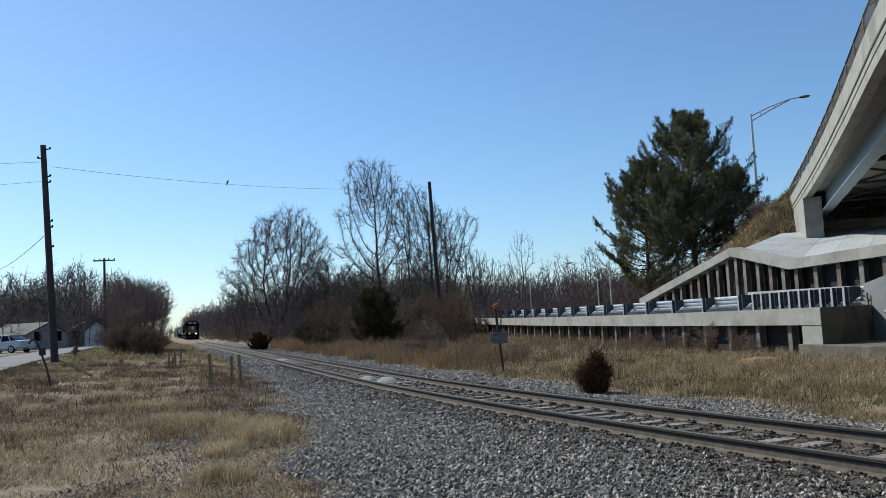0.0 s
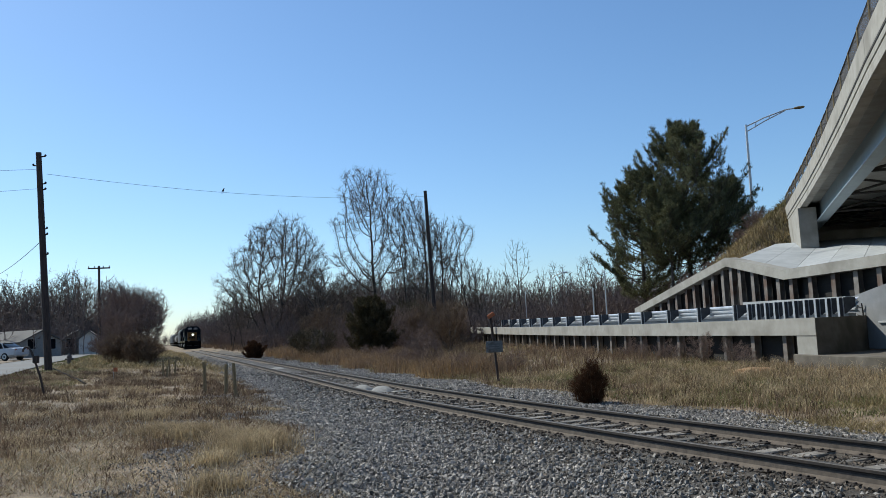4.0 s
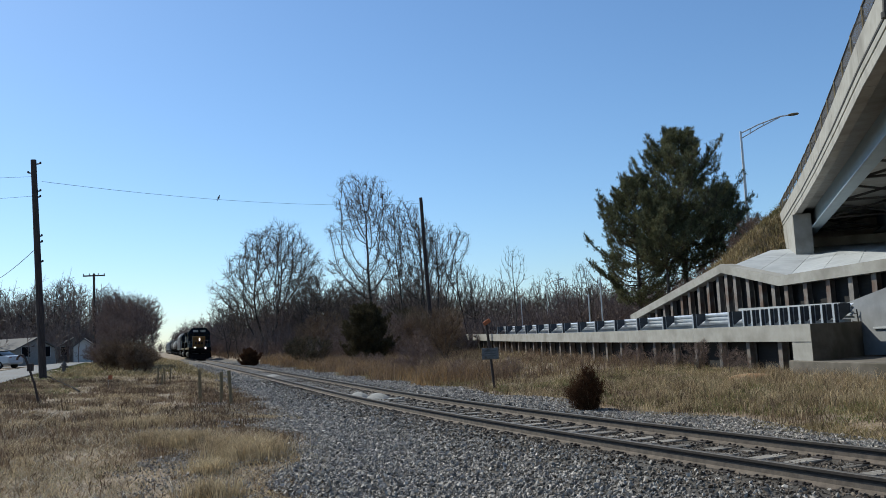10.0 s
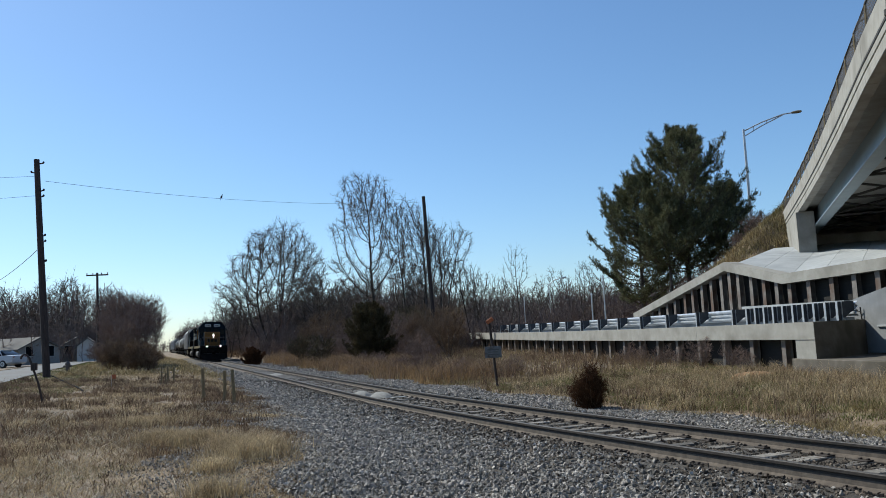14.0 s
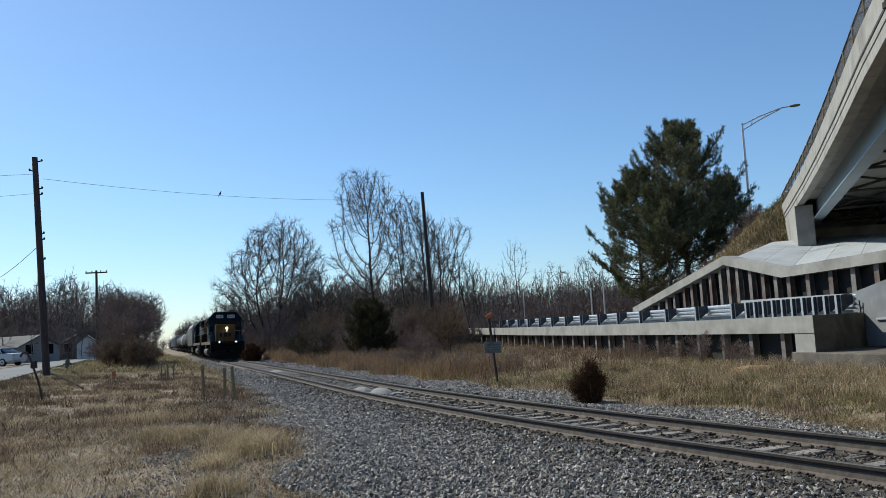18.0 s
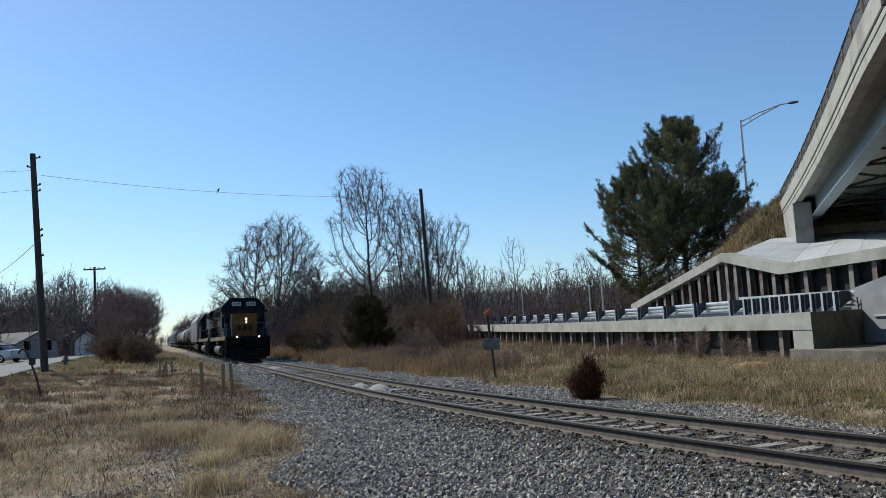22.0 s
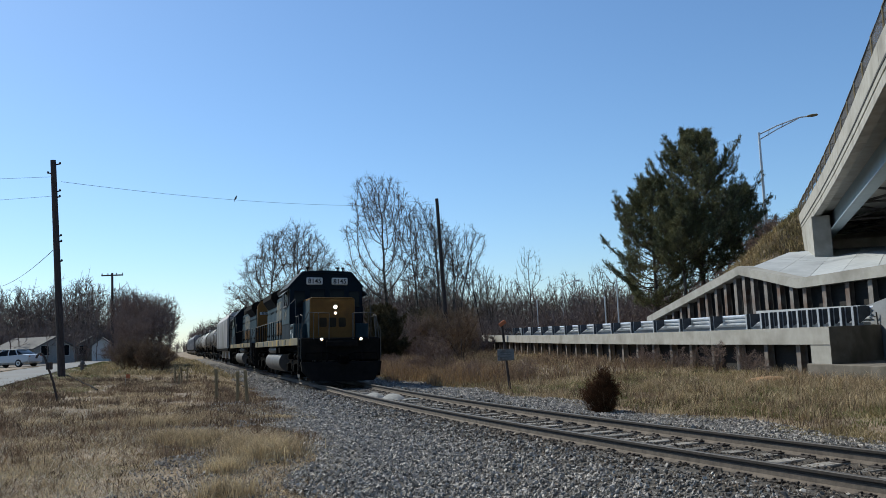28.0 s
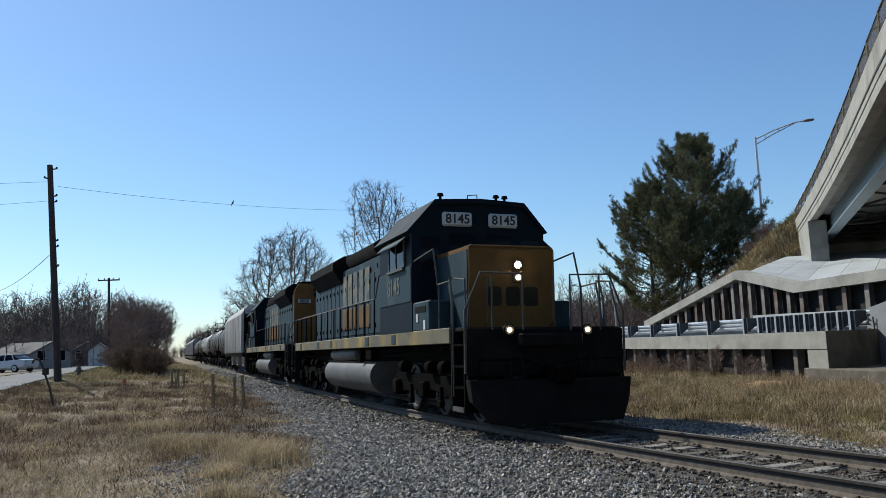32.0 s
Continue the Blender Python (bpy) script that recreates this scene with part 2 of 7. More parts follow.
BEIGE = mat("beige_siding", (0.34, 0.30, 0.25), (0.42, 0.38, 0.32), 3.0, 0.8, 0.1)
ROOFING = mat("roof_shingle", (0.13, 0.125, 0.12), (0.21, 0.20, 0.19), 5.0, 0.95, 0.3)
CARPAINT = mat("white_car_paint", (0.72, 0.73, 0.74), (0.78, 0.79, 0.80), 4.0, 0.22, 0.0)
RUBBER = mat("tyre_rubber", (0.02, 0.02, 0.02), (0.035, 0.035, 0.035), 5.0, 0.85, 0.1)
HYDRANT = mat("hydrant_paint", (0.10, 0.08, 0.07), (0.16, 0.13, 0.11), 4.0, 0.6, 0.1)


# ======== mesh helpers ========
class G:
    """Gathers vertices and faces of one mesh."""

    def __init__(self):
        self.v, self.f = [], []

    def add(self, verts, faces):
        o = len(self.v)
        self.v += [tuple(p) for p in verts]
        self.f += [tuple(i + o for i in q) for q in faces]
        return self

    def box(self, x0, x1, y0, y1, z0, z1, c=0.0):
        if c <= 0:
            v = [(x, y, z) for x in (x0, x1) for y in (y0, y1) for z in (z0, z1)]
            return self.add(v, [(0, 1, 3, 2), (4, 6, 7, 5), (0, 4, 5, 1), (2, 3, 7, 6), (0, 2, 6, 4), (1, 5, 7, 3)])
        c = min(c, abs(x1 - x0) * 0.45, abs(y1 - y0) * 0.45, abs(z1 - z0) * 0.45)
        bm = bmesh.new()
        vs = [bm.verts.new(p) for p in [(x, y, z) for x in (x0 + c, x1 - c) for y in (y0 + c, y1 - c) for z in (z0, z1)]
              + [(x, y, z) for x in (x0 + c, x1 - c) for y in (y0, y1) for z in (z0 + c, z1 - c)]
              + [(x, y, z) for x in (x0, x1) for y in (y0 + c, y1 - c) for z in (z0 + c, z1 - c)]]
        r = bmesh.ops.convex_hull(bm, input=vs)
        bmesh.ops.dissolve_limit(bm, angle_limit=0.01, verts=bm.verts[:], edges=bm.edges[:])
        bm.verts.index_update()
        self.add([v.co[:] for v in bm.verts], [[v.index for v in q.verts] for q in bm.faces])
        bm.free()
        return self

    def extr(self, prof, lo, hi, axis="x"):
        """A closed outline pulled along an axis: (y, z) along x, (x, z) along y, (x, y) along z."""
        put = {"x": lambda a, b, t: (t, a, b), "y": lambda a, b, t: (a, t, b), "z": lambda a, b, t: (a, b, t)}[axis]
        n = len(prof)
        v = [put(a, b, lo) for a, b in prof] + [put(a, b, hi) for a, b in prof]
        return self.add(v, [tuple(range(n))[::-1], tuple(range(n, 2 * n))] + [(i, (i + 1) % n, n + (i + 1) % n, n + i) for i in range(n)])

    def cyl(self, p0, p1, r0, r1=None, seg=12, caps=True):
        r1 = r0 if r1 is None else r1
        p0, p1 = Vector(p0), Vector(p1)
        d = (p1 - p0).normalized()
        e = d.orthogonal().normalized()
        k = d.cross(e)
        v = []
        for p, r in ((p0, r0), (p1, r1)):
            v += [p + (e * math.cos(2 * math.pi * i / seg) + k * math.sin(2 * math.pi * i / seg)) * r for i in range(seg)]
        f = [(i, (i + 1) % seg, seg + (i + 1) % seg, seg + i) for i in range(seg)]
        if caps:
            f += [tuple(range(seg))[::-1], tuple(range(seg, 2 * seg))]
        return self.add(v, f)

    def lathe(self, p0, axis, rings, seg=16):
        """Rings (distance along the axis, radius) joined into one turned body."""
        p0, d = Vector(p0), Vector(axis).normalized()
        e = d.orthogonal().normalized()
        k = d.cross(e)
        v, f = [], []
        for t, r in rings:
            v += [p0 + d * t + (e * math.cos(2 * math.pi * i / seg) + k * math.sin(2 * math.pi * i / seg)) * max(r, 1e-4) for i in range(seg)]
        for j in range(len(rings) - 1):
            f += [(j * seg + i, j * seg + (i + 1) % seg, (j + 1) * seg + (i + 1) % seg, (j + 1) * seg + i) for i in range(seg)]
        f += [tuple(range(seg))[::-1], tuple(range((len(rings) - 1) * seg, len(rings) * seg))]
        return self.add(v, f)

    def tube(self, pts, r, seg=6):
        """One bent bar through the points."""
        pts = [Vector(p) for p in pts]
        n = len(pts)
        e = (pts[1] - pts[0]).orthogonal().normalized()
        V = []
        for i, p in enumerate(pts):
            d = ((pts[min(i + 1, n - 1)] - p).normalized() + (p - pts[max(i - 1, 0)]).normalized()).normalized()
            e = (e - d * e.dot(d)).normalized()
            k = d.cross(e)
            V += [p + (e * math.cos(2 * math.pi * j / seg) + k * math.sin(2 * math.pi * j / seg)) * r for j in range(seg)]
        F = [(i * seg + j, i * seg + (j + 1) % seg, (i + 1) * seg + (j + 1) % seg, (i + 1) * seg + j) for i in range(n - 1) for j in range(seg)]
        return self.add(V, F + [tuple(range(seg))[::-1], tuple(range((n - 1) * seg, n * seg))])


def mesh_of(name, g, material, smooth=True):
    me = bpy.data.meshes.new(name)
    me.from_pydata(g.v, [], g.f)
    bm = bmesh.new()
    bm.from_mesh(me)
    bmesh.ops.recalc_face_normals(bm, faces=bm.faces[:])
    bm.to_mesh(me)
    bm.free()
    if smooth:
        me.polygons.foreach_set("use_smooth", [True] * len(me.polygons))
        me.set_sharp_from_angle(angle=radians(35))
    me.materials.append(material)
    return me


def part(name, g, material, parent, label="", at=None, smooth=True):
    ob = new(name, g if isinstance(g, bpy.types.Mesh) else mesh_of(name, g, material, smooth))
    ob.parent = parent
    if at is not None:
        ob.matrix_basis = at
    if label:
        tagged(ob, label)
    return ob


def thing(name, label, category, m=None, group="", kind=""):
    ob = new(name)
    ob.empty_display_size = 0.2
    if m is not None:
        ob.matrix_basis = m
    return tagged(ob, label, category, group, kind)


def solid(name, g, material, label, category="", m=None, group="", kind="", smooth=True):
    """A thing that is one mesh."""
    ob = new(name, mesh_of(name, g, material, smooth))
    if m is not None:
        ob.matrix_basis = m
    return tagged(ob, label, category, group, kind)


def fast_mesh(name, verts, faces, material, smooth=False):
    """A mesh from arrays: faces all of one corner count."""
    verts, faces = np.asarray(verts, np.float32), np.asarray(faces, np.int32)
    me = bpy.data.meshes.new(name)
    k = faces.shape[1]
    me.vertices.add(len(verts))
    me.vertices.foreach_set("co", verts.ravel())
    me.loops.add(faces.size)
    me.loops.foreach_set("vertex_index", faces.ravel())
    me.polygons.add(len(faces))
    me.polygons.foreach_set("loop_start", np.arange(0, faces.size, k, dtype=np.int32))
    me.polygons.foreach_set("use_smooth", np.full(len(faces), smooth))
    me.update(calc_edges=True)
    me.materials.append(material)
    return me


# ======== plan ========
PSI = 0.33268                     # the track's way, turned to the left of north
SP, CP = math.sin(PSI), math.cos(PSI)
LINE = 5.984                      # the track's distance from the camera's place
KNOTS = (3.0, 8.0, 14.0, 25.0, 45.0)
BENDS = (0.0004, 0.0081, 0.0057, -0.0001)


def plan(a, l):
    return a * -SP + l * CP, a * CP + l * SP


def unplan(x, y):
    return x * -SP + y * CP, x * CP + y * SP


def bend(a):
    a = np.asarray(a, float)
    out, base, slope = np.zeros_like(a), 0.0, 0.0
    for i in range(3, -1, -1):
        inside = (a < KNOTS[i + 1]) & ((a >= KNOTS[i]) | (i == 0))
        d = KNOTS[i + 1] - a
        k = np.where((i == 0) & (a < KNOTS[0]), 0.0, BENDS[i])
        out = np.where(inside, base + slope * d + 0.5 * k * d * d, out)
        D = KNOTS[i + 1] - KNOTS[i]
        base, slope = base + slope * D + 0.5 * BENDS[i] * D * D, slope + BENDS[i] * D
    return out


def mid(a):
    return LINE + bend(a)


def rise(a):
    return 0.002 * np.maximum(np.asarray(a, float) - 25, 0)


W0, WE, WN = Vector((10.27, 23.86)), Vector((-0.16612, 0.98610)), Vector((0.98610, 0.16612))   # the retaining walls' corner, way and back
B0, BD, BN = Vector((18.3, 44.8)), Vector((0.311, 0.9504)), Vector((0.9504, -0.311))           # the bridge's end, way and right


def wallpt(s, o, z=0.0):
    p = W0 + WE * s + WN * o
    return (p.x, p.y, z)


def bridgept(p, q, z=0.0):
    v = B0 + BD * p + BN * q
    return (v.x, v.y, z)


def ground_z(x, y):
    x, y = np.asarray(x, float), np.asarray(y, float)
    a, l = unplan(x, y)
    dl = l - mid(np.clip(a, -200, 400))
    ac = np.clip(a, -50, 140)
    left = -0.30 + 0.012 * np.clip(ac - 8, 0, 52) + 0.05 * np.clip(-l, 0, 7)
    right = -0.34 + 0.03 * np.clip(l - 9, 0, 40) + 0.008 * np.maximum(ac - 40, 0)
    k = np.clip((dl + 3) / 6, 0, 1)
    z = left * (1 - k) + right * k
    low = -0.36 + rise(ac)
    near = np.clip((np.abs(dl) - 2.2) / 2.5, 0, 1)
    z = low * (1 - near) + z * near
    s, o = (x - W0.x) * WE.x + (y - W0.y) * WE.y, (x - W0.x) * WN.x + (y - W0.y) * WN.y
    p, q = (x - B0.x) * BD.x + (y - B0.y) * BD.y, (x - B0.x) * BN.x + (y - B0.y) * BN.y
    hill = 8.2 + 0.85 * np.minimum(q - 0.6, 0) + 0.5 * np.minimum(p - 0.8, 0)
    hill = np.minimum(hill, 4.6 + 0.42 * np.minimum(p + 2, 0) + 1.1 * np.maximum(p + 1, 0))
    hill = np.where((o > 3.9) | (s > 24), hill, -9)
    return np.maximum(z, hill)


def gz(x, y):
    return float(ground_z(x, y))


# ======== ground, road and track bed ========
rng = np.random.default_rng(7)


def sheet(name, xs, ys, zf, material):
    X, Y = np.meshgrid(xs, ys)
    Z = zf(X, Y)
    n, m = X.shape
    idx = np.arange(n * m).reshape(n, m)
    f = np.stack([idx[:-1, :-1], idx[:-1, 1:], idx[1:, 1:], idx[1:, :-1]], -1).reshape(-1, 4)
    return new(name, fast_mesh(name, np.stack([X, Y, Z], -1).reshape(-1, 3), f, material, True))


def lumps(x, y, size, seed=0.0):
    return (np.sin(x * 6.28 / size + seed) * np.sin(y * 6.28 / size * 1.13 + seed * 2.1) + np.sin((x * 0.7 + y * 0.8) * 6.28 / size * 1.7 + seed * 1.3)) * 0.5


far_out = np.array([80, 110, 160, 240, 380, 650, 1200, 2600.0])
gx = np.concatenate([-far_out[::-1], np.arange(-70, 70.1, 1.0), far_out])
gy = np.concatenate([-far_out[::-1], np.arange(-60, 130.1, 1.0), far_out + 60])
ground = sheet("ground", gx, gy, lambda x, y: ground_z(x, y) + 0.03 * lumps(x, y, 5.3) + 0.02 * lumps(x, y, 2.3, 2.0), SOIL)
tagged(ground, "dry grassy soil sloping up to the road and the embankment", "ground", kind="structure")


def strip(name, edges, avals, zf, material, cols=10):
    """A sheet between two edge functions of the track's length."""
    n = cols + 1
    avals = np.asarray(avals, float)
    l0, l1 = edges(avals)
    A = np.repeat(avals[:, None], n, 1)
    Lv = (l0 + 0 * avals)[:, None] + ((l1 - l0) + 0 * avals)[:, None] * np.linspace(0, 1, n)[None]
    x, y = plan(A, Lv)
    V = np.stack([x, y, zf(A, Lv, x, y)], -1).reshape(-1, 3)
    m = len(avals)
    idx = np.arange(m * n).reshape(m, n)
    f = np.stack([idx[:-1, :-1], idx[:-1, 1:], idx[1:, 1:], idx[1:, :-1]], -1).reshape(-1, 4)
    return new(name, fast_mesh(name, V, f, material, True))


def gravel_edges(a):
    a = np.asarray(a, float)
    near = np.interp(a, (-60, 4, 8, 12, 26, 40, 60, 300), (1.2, 0.6, 1.4, 2.2, 3.15, 3.5, 3.5, 3.5))
    far = mid(a) + np.interp(a, (-60, 5, 25, 45, 300), (2.9, 3.1, 3.7, 3.5, 3.0))
    return near + 0.35 * np.sin(a * 1.3) * np.sin(a * 0.37 + 1), far + 0.3 * np.sin(a * 0.9 + 2)


def bed_z(a, l, x=None, y=None):
    """The top of the stones: level between the ties, falling to the ground on both sides."""
    a, l = np.asarray(a, float), np.asarray(l, float)
    d = np.abs(l - mid(a))
    x, y = plan(a, l)
    top = -0.182 + rise(a) + 0.038 * np.clip((d - 0.84) / 0.12, 0, 1) + 0.016 * lumps(x, y, 0.83, 1.0) + 0.012 * lumps(x, y, 0.37, 3.0)
    k = np.clip((d - 1.55) / 1.3, 0, 1)
    return top * (1 - k) + (ground_z(x, y) + 0.045) * k + 0.012 * lumps(x, y, 1.1)


bed_a = np.concatenate([np.arange(-60, 4, 2.0), np.arange(4, 30, 0.25), np.arange(30, 60, 0.5), np.arange(60, 330, 3.0)])
ballast = strip("ballast_bed", gravel_edges, bed_a, bed_z, GRAVEL, 44)
tagged(ballast, "bed of grey crushed stone under the railway track", "gravel", kind="structure")


def road_edges(a):
    a = np.asarray(a, float)
    e = -6.3 - 0.004 * np.maximum(a - 60, 0) ** 1.5
    return e - 3.1 - 0.012 * np.maximum(a - 51, 0), e


road = strip("road", road_edges, np.arange(-40, 131, 3.0), lambda a, l, x, y: ground_z(x, y) + 0.05, ROAD, 8)
tagged(road, "sunlit pale grey asphalt road beside the railway", "road", kind="structure")
drive = strip("driveway", lambda a: (-26.0 + 0 * a, road_edges(a)[0] + 0.3), np.arange(84, 92, 2.0), lambda a, l, x, y: ground_z(x, y) + 0.06, ROAD, 6)
tagged(drive, "pale gravel driveway off the road", "driveway", kind="structure")
yard = strip("yard", lambda a: (-24.0 + 0 * a, road_edges(a)[0] - 0.6), np.arange(50, 82, 2.0), lambda a, l, x, y: ground_z(x, y) + 0.04, SOIL, 6)
tagged(yard, "dry lawn in front of the houses", "lawn", kind="structure")

# ---- rails and ties ----
track = thing("railway_track", "single railway track with worn steel rails on wooden ties", "railway track", kind="structure")
RAIL_A = np.concatenate([np.arange(-60, 2, 4.0), np.arange(2, 50, 0.75), np.arange(50, 340, 6.0)])


def rail(side, prof, material, name, label, parent):
    pts = []
    for a in RAIL_A:
        x, y = plan(a, float(mid(a)))
        d = 0.05
        x2, y2 = plan(a + d, float(mid(a + d)))
        way = Vector((x2 - x, y2 - y, 0)).normalized()
        out = Vector((way.y, -way.x, 0))
        pts.append((Vector((x, y, float(rise(a)))) + out * side * 0.7525, out))
    k = len(prof)
    V = [p + o * u + Vector((0, 0, w)) for p, o in pts for u, w in prof]
    F = [(i * k + j, i * k + (j + 1) % k, (i + 1) * k + (j + 1) % k, (i + 1) * k + j) for i in range(len(pts) - 1) for j in range(k)]
    g = G().add(V, F)
    return part(name, g, material, parent, label)


FOOT = ((-0.075, -0.175), (0.075, -0.175), (0.075, -0.163), (0.014, -0.132), (0.010, -0.07), (-0.010, -0.07), (-0.014, -0.132), (-0.075, -0.163))
BODY = ((0.010, -0.07), (0.009, -0.045), (0.036, -0.032), (0.036, -0.004),
        (-0.036, -0.004), (-0.036, -0.032), (-0.009, -0.045), (-0.010, -0.07))
HEAD = ((-0.033, -0.004), (0.033, -0.004), (0.028, 0.0), (-0.028, 0.0))
for side in (-1, 1):
    body = rail(side, BODY, RAILSIDE, "rail", "rusty brown steel rail", track)
    rail(side, FOOT, RAILFOOT, "rail_foot", "dusty brown rail foot", body)
    rail(side, HEAD, RAILTOP, "rail_head", "polished rail head", body)

tie_meshes = []
for k in range(5):
    g = G()
    h = 0.03 * random.random()
    g.box(-1.28, 1.28, -0.105, 0.105, -0.14, 0.0, 0.012)
    g.v = [(x + 0.012 * math.sin(x * 5 + k), y + 0.010 * math.sin(x * 7 + k * 2), z + 0.006 * math.sin(x * 4 + k)) for x, y, z in g.v]
    tie_meshes.append(mesh_of("tie", g, TIE))
plate_g = G()
for side in (-1, 1):
    plate_g.box(side * 0.7525 - 0.17, side * 0.7525 + 0.17, -0.09, 0.09, 0.0, 0.018, 0.005)
    for dx, dy in ((-0.10, -0.05), (0.10, 0.05), (0.10, -0.05), (-0.10, 0.05)):
        plate_g.box(side * 0.7525 + dx - 0.02, side * 0.7525 + dx + 0.02, dy - 0.016, dy + 0.016, 0.018, 0.036, 0.006)
plate_mesh = mesh_of("tie_plate", plate_g, RAILSIDE)


def track_pose(a, z=0.0):
    x, y = plan(a, float(mid(a)))
    x2, y2 = plan(a + 0.1, float(mid(a + 0.1)))
    return pose(x, y, float(rise(a)) + z, 0, 0, math.degrees(math.atan2(y2 - y, x2 - x)) - 90)


a = 3.0
while a < 92:
    t = new("tie", random.choice(tie_meshes))
    t.parent = track
    t.matrix_basis = track_pose(a, -0.163) @ pose(random.uniform(-0.03, 0.03), 0, random.uniform(-0.008, 0.004), 0, 0, random.uniform(-1, 1))
    if a < 55:
        p = new("tie_plate", plate_mesh)
        p.parent = t
    a += 0.503 + random.uniform(-0.03, 0.03)
g = G()
while a < 320:
    m = track_pose(a, -0.195)
    g.add([m @ Vector(p) for p in [(x, y, z) for x in (-1.28, 1.28) for y in (-0.11, 0.11) for z in (-0.14, 0)]],
          [(0, 1, 3, 2), (4, 6, 7, 5), (0, 4, 5, 1), (2, 3, 7, 6), (0, 2, 6, 4), (1, 5, 7, 3)])
    a += 0.503
tagged(part("far_ties", g, TIE, track, "row of distant wooden ties", smooth=False), kind="stuff")


def near_edge(a):
    return gravel_edges(a)[0]


def far_edge(a):
    return gravel_edges(a)[1]


# ---- crushed stone lying loose on the bed ----
def scatter_stones(name, n, amin, amax, smin, smax, edges, lift, falloff, material=STONE, keep=None):
    av = amin + (amax - amin) * rng.random(n * 2) ** falloff
    l0, l1 = edges(av)
    lv = l0 - 0.35 + (l1 - l0 + 0.6) * rng.random(len(av))
    dl = np.abs(lv - mid(av))
    ok = np.abs(dl - 0.7525) > 0.10
    if keep:
        ok &= keep(av, lv, rng.random(len(av)))
    av, lv, dl = av[ok][:n], lv[ok][:n], dl[ok][:n]
    x, y = plan(av, lv)
    P = np.stack([x, y, bed_z(av, lv) + np.where(dl > 1.35, lift, lift - 0.008)], 1)
    n = len(P)
    base = np.array([(1, 0, 0), (-1, 0, 0), (0, 1, 0), (0, -1, 0), (0, 0, 1), (0, 0, -1), (0.62, 0.62, 0.5), (-0.62, 0.55, -0.5)], float)
    tri = np.array([(4, 0, 6), (4, 6, 2), (6, 0, 2), (2, 1, 4), (1, 3, 4), (3, 0, 4), (5, 2, 0), (5, 7, 2), (5, 1, 7), (7, 1, 2), (5, 3, 1), (5, 0, 3)])
    size = smin + (smax - smin) * rng.random((n, 1, 1)) ** 2
    shape = size * (0.7 + 0.6 * rng.random((n, 1, 3))) * np.array([1, 1, 0.75])
    V = base[None] * (0.75 + 0.5 * rng.random((n, 8, 1))) * shape
    ang = rng.random((n, 3)) * 6.28
    for ax in range(3):
        c, s = np.cos(ang[:, ax])[:, None], np.sin(ang[:, ax])[:, None]
        u, w = (ax + 1) % 3, (ax + 2) % 3
        U, Wv = V[..., u] * c - V[..., w] * s, V[..., u] * s + V[..., w] * c
        V[..., u], V[..., w] = U, Wv
    V += P[:, None]
    F = tri[None] + (np.arange(n) * 8)[:, None, None]
    return new(name, fast_mesh(name, V.reshape(-1, 3), F.reshape(-1, 3), material))


def grimy(av, lv, u):
    """Stones darkened by the traffic lie close to the rails."""
    return u > np.clip((np.abs(lv - mid(av)) - 1.0) / 1.3, 0.0, 0.93)


for n, a0, a1, s0, s1, fo in ((44000, 4, 17, 0.012, 0.036, 1.0), (24000, 17, 34, 0.018, 0.045, 1.2), (11000, 34, 95, 0.03, 0.06, 1.3)):
    tagged(scatter_stones("ballast_stones", n, a0, a1, s0, s1, gravel_edges, 0.011, fo, STONE, lambda a, l, u: ~grimy(a, l, u)), "loose angular grey ballast stones", "stones", kind="stuff")
for n, a0, a1, s0, s1, fo in ((15000, 4, 17, 0.010, 0.032, 1.0), (9000, 17, 40, 0.016, 0.042, 1.2)):
    tagged(scatter_stones("ballast_stones", n, a0, a1, s0, s1, lambda a: (mid(a) - 2.3, mid(a) + 2.3), 0.010, fo, BROWNSTONE, grimy), "brown grimy ballast stones beside the rails", "stones", kind="stuff")
tagged(scatter_stones("spilled_stones", 4500, 8.5, 16, 0.009, 0.022, lambda a: (near_edge(a) - 2.2 - 0.5 * np.sin(a * 2.1), near_edge(a) + 0.2), 0.0, 1.0), "small grey stones spilled over the dry verge", "stones", kind="stuff")

for ca, cl, ra, rl, n in ((23.2, 1.9, 2.4, 1.0, 1500), (18.8, 2.7, 1.2, 1.4, 1300), (13.4, 0.8, 0.9, 1.1, 1100), (18.6, 0.6, 1.0, 1.3, 700)):
    tagged(scatter_stones("spilled_stones", n, ca - ra, ca + ra, 0.010, 0.026, lambda a: (cl - rl * np.sqrt(np.maximum(1 - ((a - ca) / ra) ** 2, 0)) + 0.35, cl + rl * np.sqrt(np.maximum(1 - ((a - ca) / ra) ** 2, 0)) - 0.25), 0.012, 1.0), "patch of small grey stones among the dry grass", "stones", kind="stuff")

